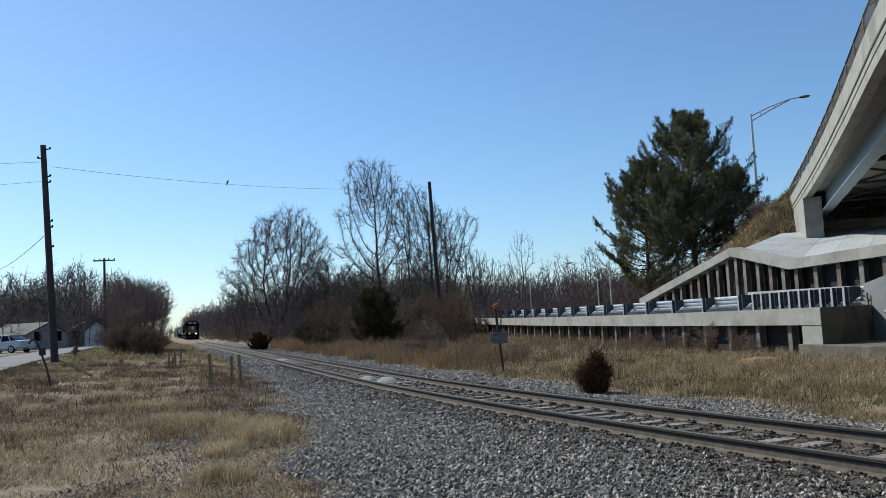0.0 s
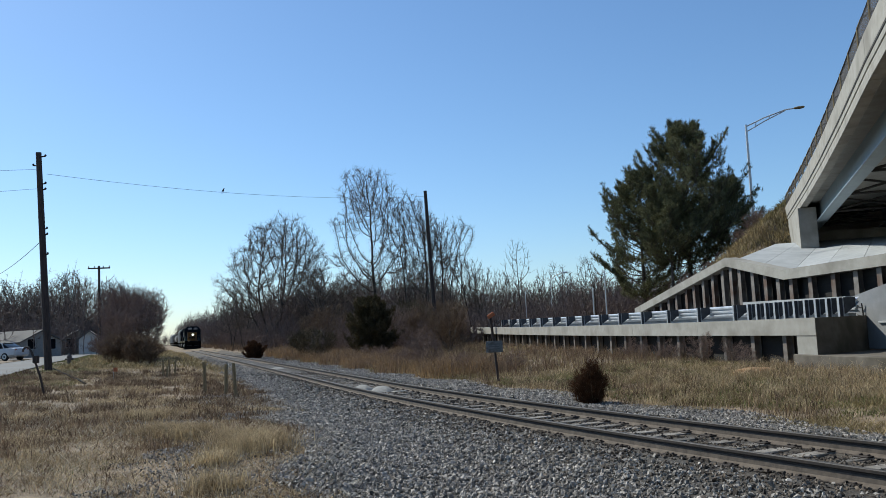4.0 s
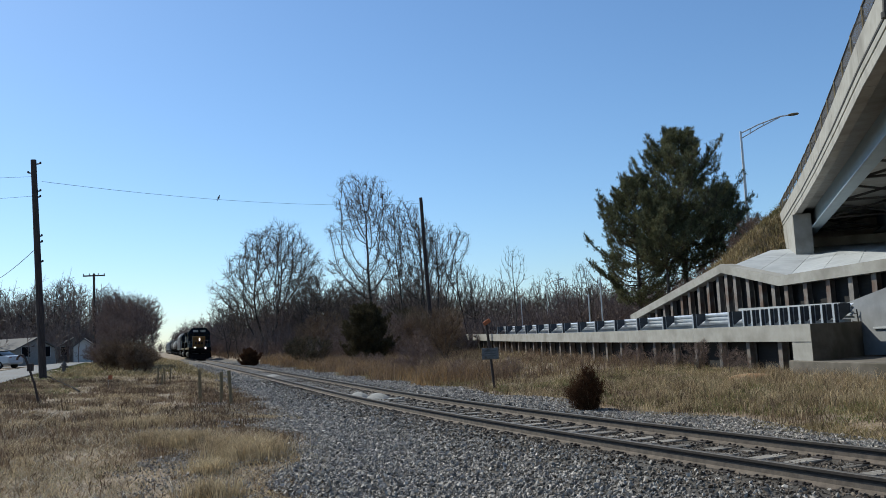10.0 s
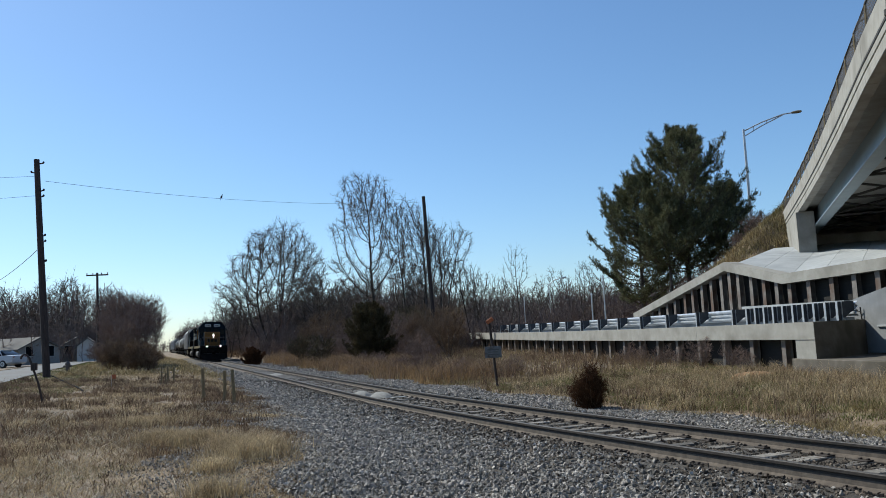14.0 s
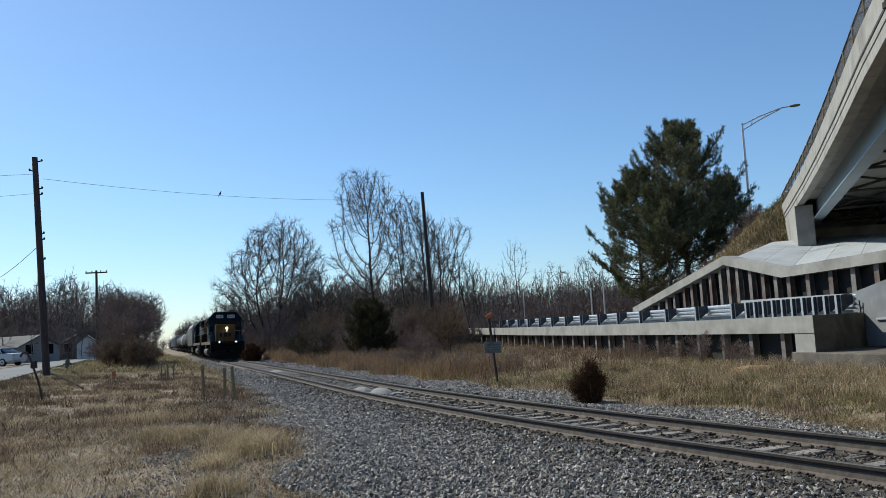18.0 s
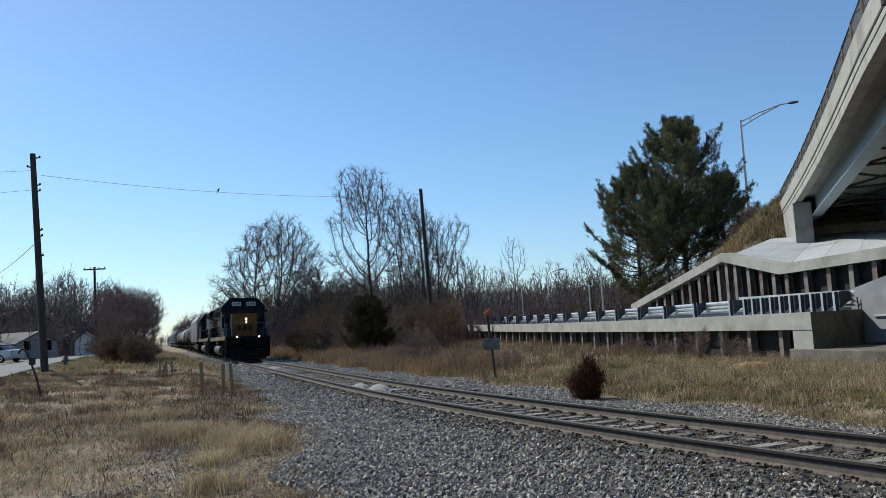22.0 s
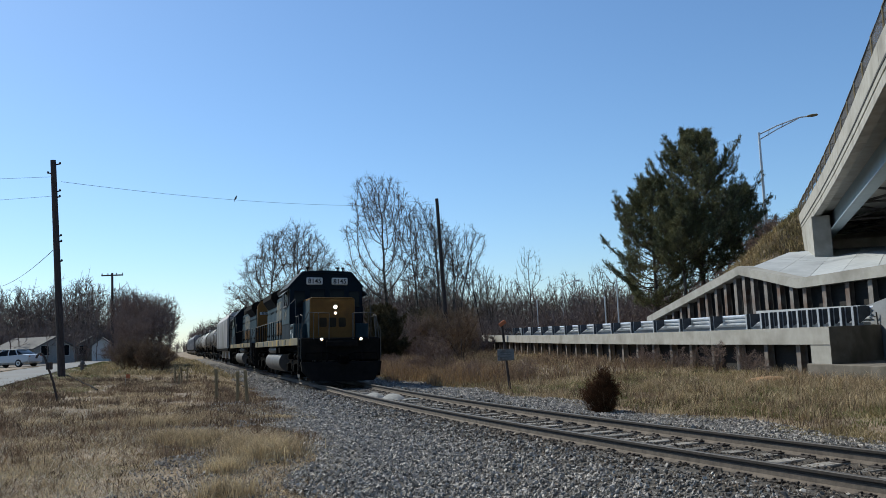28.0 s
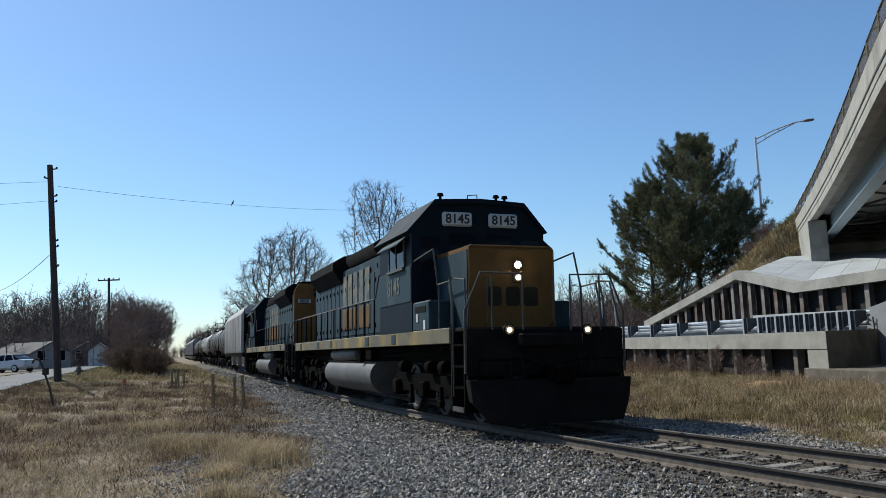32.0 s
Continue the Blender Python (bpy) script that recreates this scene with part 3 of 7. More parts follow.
# ---- grass ----
def blades(name, P, hmin, hmax, width, lean, material, label):
    """One bent blade of two triangles at every point."""
    n = len(P)
    h = hmin + (hmax - hmin) * rng.random(n) ** 1.6
    th, ph = rng.random(n) * 6.28, rng.random(n) * 6.28
    d = np.stack([np.cos(th), np.sin(th), np.zeros(n)], 1)
    b = np.stack([np.cos(ph), np.sin(ph), np.zeros(n)], 1)
    k = (lean * (0.3 + rng.random(n)))[:, None]
    up = np.array([0, 0, 1.0])
    w = width * (0.6 + 0.8 * rng.random(n))[:, None]
    m = P + h[:, None] * 0.55 * (up + b * k * 0.5)
    t = P + h[:, None] * (up * 0.9 + b * k * 1.3) / np.sqrt(1 + k * k)
    V = np.stack([P - d * w, P + d * w, m + d * w * 0.7, m - d * w * 0.7, t], 1)
    i = (np.arange(n) * 5)[:, None]
    F = np.concatenate([i + [[0, 1, 2]], i + [[0, 2, 3]], i + [[3, 2, 4]]])
    ob = new(name, fast_mesh(name, V.reshape(-1, 3), F, material))
    return tagged(ob, label, "grass", kind="stuff")


def vnoise(x, y, size, seed):
    """Smooth noise between 0 and 1."""
    g = np.random.default_rng(int(seed * 100) + 5).random((97, 97))
    u, v = np.mod(x / size, 96), np.mod(y / size, 96)
    i, j = u.astype(int), v.astype(int)
    s, t = u - i, v - j
    s, t = s * s * (3 - 2 * s), t * t * (3 - 2 * t)
    return (g[i, j] * (1 - s) + g[i + 1, j] * s) * (1 - t) + (g[i, j + 1] * (1 - s) + g[i + 1, j + 1] * s) * t


def patch(n, amin, amax, lf0, lf1, clump=0.0, size=3.0, seed=0.0, fall=1.0):
    """Points on the ground between two edges, thicker in clumps."""
    a = amin + (amax - amin) * rng.random(n) ** fall
    r = rng.random(n)
    lo, hi = lf0(a), lf1(a)
    l = lo + (hi - lo) * r
    x, y = plan(a, l)
    if clump:
        keep = rng.random(n) < np.clip(0.45 + clump * 1.5 * (vnoise(x, y, size * 0.5, seed) - 0.5) + clump * 1.3 * (vnoise(x, y, size * 0.16, seed + 1) - 0.5), 0.01, 1)
        x, y = x[keep], y[keep]
    return np.stack([x, y, ground_z(x, y) - 0.01], 1)


def clumps(name, n, amin, amax, lf0, lf1, per, radius, hmin, hmax, width, lean, material, label, seed=0.0):
    """Tufts of blades round scattered centres."""
    C = patch(n * 2, amin, amax, lf0, lf1, 1.4, 4.0, seed)[:n]
    P = np.repeat(C, per, 0)
    P[:, :2] += rng.normal(size=(len(P), 2)) * (radius * (0.5 + rng.random(len(C)))).repeat(per)[:, None]
    P[:, 2] = ground_z(P[:, 0], P[:, 1]) - 0.01
    return blades(name, P, hmin, hmax, width, lean, material, label)


verge0, verge1 = (lambda a: -9 - 0.1 * a), (lambda a: near_edge(a) + 0.25)
blades("matted_grass", patch(200000, 5, 22, verge0, verge1, 0.6, 2.2, 1.0, 1.15), 0.05, 0.16, 0.0045, 3.6, STRAW, "flattened straw-coloured dry grass on the verge")
blades("dry_grass", patch(60000, 5, 22, verge0, verge1, 1.4, 2.6, 1.4, 1.1), 0.03, 0.14, 0.004, 1.4, STRAW, "short dry grass on the verge")
blades("matted_grass", patch(90000, 20, 50, lambda a: road_edges(a)[1] + 1.2, lambda a: near_edge(a) + 0.2, 1.1, 3.0, 2.0, 1.3), 0.06, 0.20, 0.008, 2.6, STRAW, "matted tan grass beside the track")
blades("brown_weeds", patch(38000, 14, 44, lambda a: -7 - 0.05 * a, lambda a: near_edge(a) - 0.2, 1.3, 3.4, 3.0, 1.3), 0.06, 0.24, 0.0065, 1.2, WEED, "reddish-brown dead weeds on the verge")
blades("brown_weeds", patch(9000, 8, 24, lambda a: -6 - 0.05 * a, lambda a: near_edge(a) - 0.2, 1.6, 2.1, 2.0), 0.08, 0.24, 0.0045, 0.8, WEED, "thin upright weed stems on the verge")
blades("weed_litter", patch(60000, 5, 24, verge0, verge1, 0.7, 1.6, 2.7, 1.15), 0.04, 0.13, 0.005, 3.4, WEED, "flat brown litter of dead weeds on the verge")
verge_in = lambda a: near_edge(a) - 0.1
clumps("weed_clumps", 260, 9, 24, verge0, verge_in, 40, 0.12, 0.05, 0.20, 0.0055, 1.7, DARKWEED, "small brown clumps of dead weeds on the verge", 1.0)
clumps("weed_clumps", 260, 18, 44, lambda a: -6.0 + 0 * a, verge_in, 45, 0.16, 0.10, 0.34, 0.009, 0.8, DARKWEED, "dark clumps of dead weeds beside the track", 2.0)
clumps("weed_clumps", 300, 14, 40, lambda a: -6.0 + 0 * a, verge_in, 45, 0.14, 0.10, 0.30, 0.008, 0.9, WEED, "brown clumps of dead weeds beside the track", 3.0)
clumps("straw_tufts", 260, 8, 26, verge0, verge_in, 50, 0.12, 0.06, 0.22, 0.005, 1.2, STRAW, "small pale straw tufts on the verge", 4.0)
clumps("straw_tufts", 320, 9, 28, lambda a: far_edge(a) + 0.1, lambda a: 17.0 + 0.12 * a, 50, 0.16, 0.10, 0.42, 0.006, 0.9, STRAW, "pale straw tufts between the track and the wall", 5.0)
clumps("weed_clumps", 200, 10, 30, lambda a: far_edge(a) + 0.1, lambda a: 17.0 + 0.12 * a, 40, 0.14, 0.10, 0.40, 0.006, 0.8, DARKWEED, "dark weed clumps between the track and the wall", 6.0)
clumps("weed_clumps", 260, 28, 70, lambda a: far_edge(a) + 0.1, lambda a: 18.0 + 0.1 * a, 40, 0.25, 0.25, 0.8, 0.012, 0.7, WEED, "tall brown weed clumps before the brush", 7.0)
for ta, tl, tr, tn, th in ((13.2, -1.0, 0.55, 1500, 0.36), (13.9, -0.4, 0.5, 1300, 0.34), (14.6, -0.9, 0.45, 1000, 0.30), (15.6, -2.6, 0.6, 1400, 0.34), (16.4, -3.3, 0.5, 1000, 0.30), (10.2, -0.7, 0.35, 500, 0.34), (12.2, -1.6, 0.3, 400, 0.28), (19.5, -4.0, 0.8, 1500, 0.30)):
    tn = int(tn * 1.7)
    q = rng.normal(size=(tn, 2)) * tr * 0.5
    tx, ty = plan(ta + q[:, 0], near_edge(np.full(tn, ta)) - 0.6 + tl * 0.6 + q[:, 1])
    blades("tufted_grass", np.stack([tx, ty, ground_z(tx, ty) - 0.01], 1), 0.14, th + 0.08, 0.005, 0.7, STRAW, "tuft of pale dry grass at the gravel's edge")
blades("far_verge_grass", patch(60000, 48, 240, lambda a: np.maximum(road_edges(a)[1] + 1.2, -9.0), lambda a: near_edge(a) + 0.6, 0.6, 4.0, 7.0, 1.5), 0.12, 0.45, 0.022, 1.6, TANGRASS, "dry brown grass along the far verge")
blades("green_grass", patch(60000, 30, 100, lambda a: road_edges(a)[1] + 0.05, lambda a: road_edges(a)[1] + 3.4, 0.3, 5.0, 1.5), 0.04, 0.13, 0.012, 1.2, GREENGRASS, "short green grass along the road's edge")
blades("green_grass", patch(20000, 7, 20, verge0, lambda a: near_edge(a) - 1.0, 1.6, 4.4, 0.3), 0.03, 0.10, 0.004, 1.6, GREENGRASS, "sparse green grass showing through the straw")
blades("tan_grass", patch(120000, 9, 30, lambda a: far_edge(a) - 0.2, lambda a: 18.0 + 0.12 * a, 1.1, 2.8, 4.0), 0.05, 0.24, 0.006, 2.3, TANGRASS, "tan grass between the track and the wall")
blades("tan_grass", patch(14000, 9, 22, lambda a: 11.0 + 0.1 * a, lambda a: 16.0 + 0.12 * a, 1.3, 2.2, 1.0), 0.2, 0.55, 0.005, 0.8, STRAW, "tall straw tufts between the track and the wall")
blades("tan_grass", patch(50000, 28, 75, lambda a: far_edge(a) - 0.1, lambda a: 19.0 + 0.1 * a, 0.7, 4.2, 5.0), 0.12, 0.5, 0.010, 0.9, TANGRASS, "tall tan grass by the brush")
blades("brown_weeds", patch(30000, 26, 90, lambda a: far_edge(a) + 0.3, lambda a: 20.0 + 0.1 * a, 0.9, 5.2, 6.0), 0.25, 0.85, 0.007, 0.5, WEED, "tall brown dead weeds below the trees")
blades("green_grass", patch(110000, 10, 28, lambda a: far_edge(a) + 0.8, lambda a: 17.0 + 0.12 * a, 1.1, 5.0, 2.2), 0.05, 0.18, 0.007, 1.3, GREENGRASS, "short green grass showing between the dry stems")
blades("brown_weeds", patch(14000, 10, 26, lambda a: far_edge(a) + 0.2, lambda a: 18.0 + 0.12 * a, 1.3, 3.1, 0.7), 0.10, 0.5, 0.005, 0.7, WEED, "brown weed stems between the track and the wall")
blades("pale_stems", patch(26000, 7, 24, verge0, lambda a: near_edge(a) + 0.2, 0.8, 2.0, 5.0), 0.08, 0.30, 0.004, 4.0, PALESTEM, "pale fallen straw stems")
blades("brown_weeds", patch(26000, 30, 84, lambda a: far_edge(a) + 0.2, lambda a: far_edge(a) + 4.4, 1.2, 3.0, 1.7), 0.25, 1.25, 0.009, 0.6, WEED, "tall brown dead stalks along the ballast")
blades("orange_sedge", patch(15000, 30, 84, lambda a: far_edge(a) + 0.1, lambda a: far_edge(a) + 3.0, 1.9, 5.0, 1.2), 0.25, 0.95, 0.010, 0.5, SEDGE, "orange-brown sedge clumps along the ballast")
blades("tall_weeds", patch(26000, 80, 230, lambda a: far_edge(a) + 0.4, lambda a: far_edge(a) + 9.0, 0.5, 6.0, 9.0), 0.4, 1.3, 0.03, 0.5, WEED, "tall brown weeds far along the line")
hx = np.stack([rng.uniform(12, 28, 110000), rng.uniform(43, 66, 110000)], 1)
hz = ground_z(hx[:, 0], hx[:, 1])
hk = hz > 1.6
blades("hill_grass", np.column_stack([hx, hz])[hk], 0.15, 0.6, 0.02, 0.9, TANGRASS, "tan grass on the embankment's slope")


# ======== train ========
def wheelset_mesh(r, gauge=1.435):
    g = G()
    for side in (-1, 1):
        y0 = side * gauge / 2
        g.lathe((0, y0 - side * 0.025, 0), (0, side, 0), ((0, r + 0.026), (0.03, r + 0.024), (0.035, r), (0.135, r - 0.008), (0.14, r - 0.07),
                                                         (0.09, r - 0.09), (0.08, 0.19), (0.15, 0.16), (0.16, 0.0)), 24)
    g.cyl((0, -0.8, 0), (0, 0.8, 0), 0.085, 0.085, 12)
    return mesh_of("wheelset", g, WHEELSTEEL)


LOCO_WHEEL, CAR_WHEEL = 0.508, 0.457
loco_wheel_mesh, car_wheel_mesh = wheelset_mesh(LOCO_WHEEL), wheelset_mesh(CAR_WHEEL)


def digits(text, size, material, m, parent, name="road_number", label=""):
    cu = bpy.data.curves.new(name, "FONT")
    cu.body, cu.size, cu.extrude, cu.align_x, cu.align_y = text, size, 0.004, "CENTER", "CENTER"
    cu.offset = 0.006
    tmp = new(name, cu)
    me = bpy.data.meshes.new_from_object(tmp.evaluated_get(bpy.context.evaluated_depsgraph_get()))
    bpy.data.objects.remove(tmp)
    me.materials.clear()
    me.materials.append(material)
    ob = new(name, me)
    ob.parent, ob.matrix_basis = parent, m
    return ob


FRONT = pose(0, 0, 0, 90, 0, 90)          # writing that faces forwards
BACKW = pose(0, 0, 0, 90, 0, -90)
RIGHT = pose(0, 0, 0, 90, 0, 0)           # writing on the side towards the camera


def locomotive(name, label, numbered, yellow_end):
    """A six-axle road-switcher: +x is the cab end."""
    e = thing(name, label, "locomotive")
    # frame and decks
    part("frame", G().box(-9.6, 9.6, -0.75, 0.75, 1.05, 1.42, 0.03).box(-9.65, 9.65, -1.46, 1.46, 1.60, 1.68, 0.02), BLACK, e, "black underframe")
    for s in (-1, 1):
        part("side_sill", G().box(-8.95, 8.95, s * 1.47 - 0.03, s * 1.47 + 0.03, 1.41, 1.69, 0.012), SILL, e, "yellow striped side sill, worn")
        for x in (-7.6, -4.1, -1.9, 2.7, 5.2):
            part("sill_marking", G().box(x - 0.16, x + 0.16, s * 1.505 - 0.008, s * 1.505 + 0.008, 1.45, 1.66, 0.003), SIDEBLUE, e, "worn blue patch on the sill")
    # hood
    top = 3.86
    hood = part("long_hood", G().extr(((-0.95, 1.68), (0.95, 1.68), (0.95, top - 0.06), (0.85, top), (-0.85, top), (-0.95, top - 0.06)), -7.6, 4.03), SIDEBLUE, e, "dusty blue engine hood in a sunlit tone")
    door = mesh_of("hood_door", G().box(0, 0.60, -0.014, 0.014, 1.80, 3.42, 0.008), SIDEBLUE)
    for s in (-1, 1):
        for k in range(17):
            part("hood_door", door, None, hood, at=pose(-7.2 + k * 0.66, s * 0.962, 0))
    g = G()
    for s in (-1, 1):
        for k in range(18):
            x = -7.2 + k * 0.62
            for z in (2.0, 3.2):
                g.box(x - 0.02, x + 0.02, s * 0.985 - 0.02, s * 0.985 + 0.02, z - 0.06, z + 0.06, 0.006)
            if k % 2 == 0:
                g.box(x + 0.2, x + 0.24, s * 0.985 - 0.012, s * 0.985 + 0.012, 3.5, 3.62, 0.004)
    tagged(part("door_latches", g, BLACK, hood, "dark latches and hinges"), kind="stuff")
    # large owner's marking, drawn as plain shapes
    for s in (-1, 1):
        for k in range(5):
            x = -2.65 + k * 0.74
            part("side_marking", G().box(x, x + 0.56, s * 0.984 - 0.012, s * 0.984 + 0.012, 2.66, 3.62, 0.02), CREAM, hood, "faded cream block marking" if k == 0 else "")
            part("side_marking", G().box(x, x + 0.56, s * 0.984 - 0.012, s * 0.984 + 0.012, 1.98, 2.60, 0.02), YELLOW, hood, "yellow block marking" if k == 0 else "")
    # radiators at the rear, flared
    part("radiator_housing", G().extr(((-0.97, 3.45), (0.97, 3.45), (1.26, 3.86), (1.26, 4.10), (0.9, 4.32), (-0.9, 4.32), (-1.26, 4.10), (-1.26, 3.86)), -7.1, -2.9), BLACK, e, "flared radiator housing")
    for x in (-6.3, -5.0, -3.7):
        part("radiator_fan", G().lathe((x, 0, 4.30), (0, 0, 1), ((0, 0.62), (0.14, 0.62), (0.16, 0.55), (0.13, 0.2), (0.16, 0.0)), 20), GRIME, e)
    part("dynamic_brake_housing", G().extr(((-0.95, 3.84), (0.95, 3.84), (1.05, 4.0), (1.05, 4.15), (0.8, 4.3), (-0.8, 4.3), (-1.05, 4.15), (-1.05, 4.0)), -1.9, 1.6), BLACK, e, "raised dynamic brake housing")
    for x in (-1.1, 0.7):
        part("brake_fan", G().lathe((x, 0, 4.28), (0, 0, 1), ((0, 0.6), (0.13, 0.6), (0.15, 0.5), (0.11, 0.0)), 20), GRIME, e)
    part("exhaust_stack", G().box(1.9, 2.9, -0.2, 0.2, 3.84, 4.26, 0.04), BLACK, e)
    part("hood_roof", G().box(-7.5, 4.0, -0.8, 0.8, 3.85, 3.90, 0.02).box(2.9, 4.02, -0.86, 0.86, 3.86, 4.12, 0.05), BLACK, e, "black hood roof")
    part("air_horn", G().lathe((3.2, 0.35, 4.2), (1, 0, 0.1), ((0, 0.03), (0.3, 0.035), (0.42, 0.09)), 10).lathe((3.2, 0.5, 4.2), (1, 0, 0.1), ((0, 0.03), (0.24, 0.035), (0.36, 0.08)), 10).box(3.15, 3.25, 0.3, 0.55, 4.06, 4.22, 0.01), BLACK, e)
    # hood end
    part("hood_end", G().extr(((-0.95, 1.68), (0.95, 1.68), (0.95, 3.95), (0.75, 4.28), (-0.75, 4.28), (-0.95, 3.95)), -7.72, -7.6), YELLOW if yellow_end else BLUE, e, "yellow painted hood end" if yellow_end else "")
    for s in (-1, 1):
        b = part("number_board", G().box(-7.80, -7.715, s * 0.52 - 0.3, s * 0.52 + 0.3, 3.42, 3.62, 0.03), CHARCOAL, e)
        if yellow_end:
            part("board_face", G().box(-7.806, -7.80, s * 0.52 - 0.27, s * 0.52 + 0.27, 3.44, 3.60), HOPGREY, b)
            digits("8828", 0.185, CHARCOAL, Matrix.Translation((-7.808, s * 0.52, 3.515)) @ BACKW, b)
    part("rear_headlight", G().cyl((-7.70, 0, 4.02), (-7.80, 0, 4.02), 0.11, 0.11, 14).cyl((-7.70, 0, 3.80), (-7.80, 0, 3.80), 0.11, 0.11, 14), BLACK, e)
    # cab
    outline = ((-1.5, 1.68), (1.46, 1.68), (1.46, 3.86), (0.98, 4.36), (0.0, 4.41), (-0.98, 4.36), (-1.5, 3.82))
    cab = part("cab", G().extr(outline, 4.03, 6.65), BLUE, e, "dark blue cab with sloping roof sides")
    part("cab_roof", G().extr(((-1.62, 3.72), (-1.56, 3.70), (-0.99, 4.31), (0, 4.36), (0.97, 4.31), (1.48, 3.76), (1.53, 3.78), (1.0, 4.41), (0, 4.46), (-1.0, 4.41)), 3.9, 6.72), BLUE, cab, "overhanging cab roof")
    for s in (-1, 1):
        # lighter panel over the dark cab: the sunlit side put into the colour
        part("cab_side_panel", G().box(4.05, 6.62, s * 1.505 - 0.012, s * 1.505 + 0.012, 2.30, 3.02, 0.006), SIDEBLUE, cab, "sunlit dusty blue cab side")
        w = part("side_window", G().box(4.95, 6.15, s * 1.51 - 0.015, s * 1.51 + 0.015, 3.04, 3.66, 0.01), GLASS, cab, "dark cab side window")
        part("window_frame", G().box(4.90, 4.98, s * 1.52 - 0.02, s * 1.52 + 0.02, 3.0, 3.7).box(5.5, 5.56, s * 1.52 - 0.02, s * 1.52 + 0.02, 3.04, 3.66).box(6.13, 6.2, s * 1.52 - 0.02, s * 1.52 + 0.02, 3.0, 3.7).box(4.90, 6.2, s * 1.54 - 0.04, s * 1.54 + 0.04, 2.98, 3.04), HANDRAIL, w)
        part("windshield", G().box(6.64, 6.67, s * 1.12 - 0.22, s * 1.12 + 0.22, 2.95, 3.62, 0.02), GLASS, cab, "dark windshield")
        part("centre_windshield", G().box(6.64, 6.67, s * 0.4 - 0.3, s * 0.4 + 0.3, 3.34, 3.70, 0.02), GLASS, cab)
        b = part("number_board", G().box(6.63, 6.72, s * 0.515 - 0.33, s * 0.515 + 0.33, 3.86, 4.16, 0.05), WHITE if numbered else CHARCOAL, cab, "number board with rounded corners")
        part("board_face", G().box(6.70, 6.726, s * 0.515 - 0.30, s * 0.515 + 0.30, 3.885, 4.135, 0.04), WHITE if numbered else CHARCOAL, b)
        if numbered:
            digits("8145", 0.27, CHARCOAL, Matrix.Translation((6.728, s * 0.515, 4.005)) @ FRONT, b, label="dark road number")
            if s < 0:
                digits("8145", 0.52, CREAM, Matrix.Translation((5.3, -1.522, 2.66)) @ RIGHT, cab, label="faded road number")
        else:
            g = G()
            for k in range(4):
                g.box(6.727, 6.735, s * 0.515 - 0.24 + k * 0.13, s * 0.515 - 0.15 + k * 0.13, 3.98, 4.16)
            part("numeral_bars", g, WHITE, b)
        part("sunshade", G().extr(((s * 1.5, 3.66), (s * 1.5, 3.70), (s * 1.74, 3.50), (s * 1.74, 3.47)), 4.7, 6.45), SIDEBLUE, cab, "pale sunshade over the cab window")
    for x, y in ((6.3, -0.75), (6.3, 0.72), (6.35, 0.5)):
        part("roof_aerial", G().cyl((x, y, 4.4), (x, y, 4.58), 0.03, 0.03, 8).cyl((x, y, 4.56), (x, y, 4.62), 0.075, 0.06, 10), BLACK, cab)
    part("roof_grab", G().tube([(6.2, -0.1, 4.48), (6.2, -0.1, 4.62), (6.2, 0.12, 4.64), (6.2, 0.12, 4.48)], 0.014), HANDRAIL, cab)
    # low nose
    nose = part("nose", G().extr(((6.6, 1.68), (8.55, 1.68), (8.55, 3.15), (8.50, 3.22), (6.6, 3.24)), -0.96, 0.74, "y").box(6.6, 8.5, -0.92, 0.70, 3.15, 3.25, 0.03), YELLOW, e, "faded yellow short nose")
    for s in (-1, 1):
        part("nose_side", G().box(6.62, 8.50, s * 0.865 - 0.12, s * 0.865 - 0.10, 1.68, 3.15), SIDEBLUE, nose, "blue nose side")
    part("nose_trim", G().tube([(8.55, -0.96, 1.7), (8.55, -0.96, 3.15), (8.52, -0.94, 3.21), (8.52, 0.72, 3.21), (8.55, 0.74, 3.15), (8.55, 0.74, 1.7)], 0.022), YELLOW, nose)
    hl = part("headlight", G().box(8.5, 8.575, -0.11, 0.11, 2.52, 2.98, 0.035), YELLOW, nose, "twin headlight housing")
    for z, mtl in ((2.87, LAMP), (2.63, DIMLAMP)):
        part("bezel", G().lathe((8.56, 0, z), (1, 0, 0), ((0, 0.088), (0.03, 0.088), (0.035, 0.078), (0.022, 0.0)), 18), REFLECTOR, hl)
        part("lens", G().lathe((8.585, 0, z), (1, 0, 0), ((0, 0.054), (0.02, 0.052), (0.03, 0.042), (0.035, 0)), 18), mtl, hl, "glowing headlight lens")
    for y in (-0.47, -0.10, 0.27):
        part("nose_emblem", G().extr([(y + u, 2.28 + w) for u, w in ((-0.14, -0.14), (-0.1, -0.18), (0.1, -0.18), (0.14, -0.14), (0.14, 0.14), (0.1, 0.18), (-0.1, 0.18), (-0.14, 0.14))], 8.552, 8.558), EMBLEM, nose, "dark faded plain emblem block")
    for s in (-1, 1):
        part("nose_grab_iron", G().tube([(8.56, s * 0.66, 1.75), (8.66, s * 0.66, 1.78), (8.66, s * 0.66, 2.6), (8.56, s * 0.66, 2.62)], 0.015), HANDRAIL, nose)
    # walkway boxes beside the nose
    for s in (-1, 1):
        part("battery_box", G().box(6.66, 7.75, s * 1.22 - 0.27, s * 1.22 + 0.27, 1.68, 2.26, 0.03), SIDEBLUE, e, "blue equipment box before the cab")
    part("box_vent", G().box(6.85, 7.55, -1.502, -1.485, 2.05, 2.16), BLACK, e)
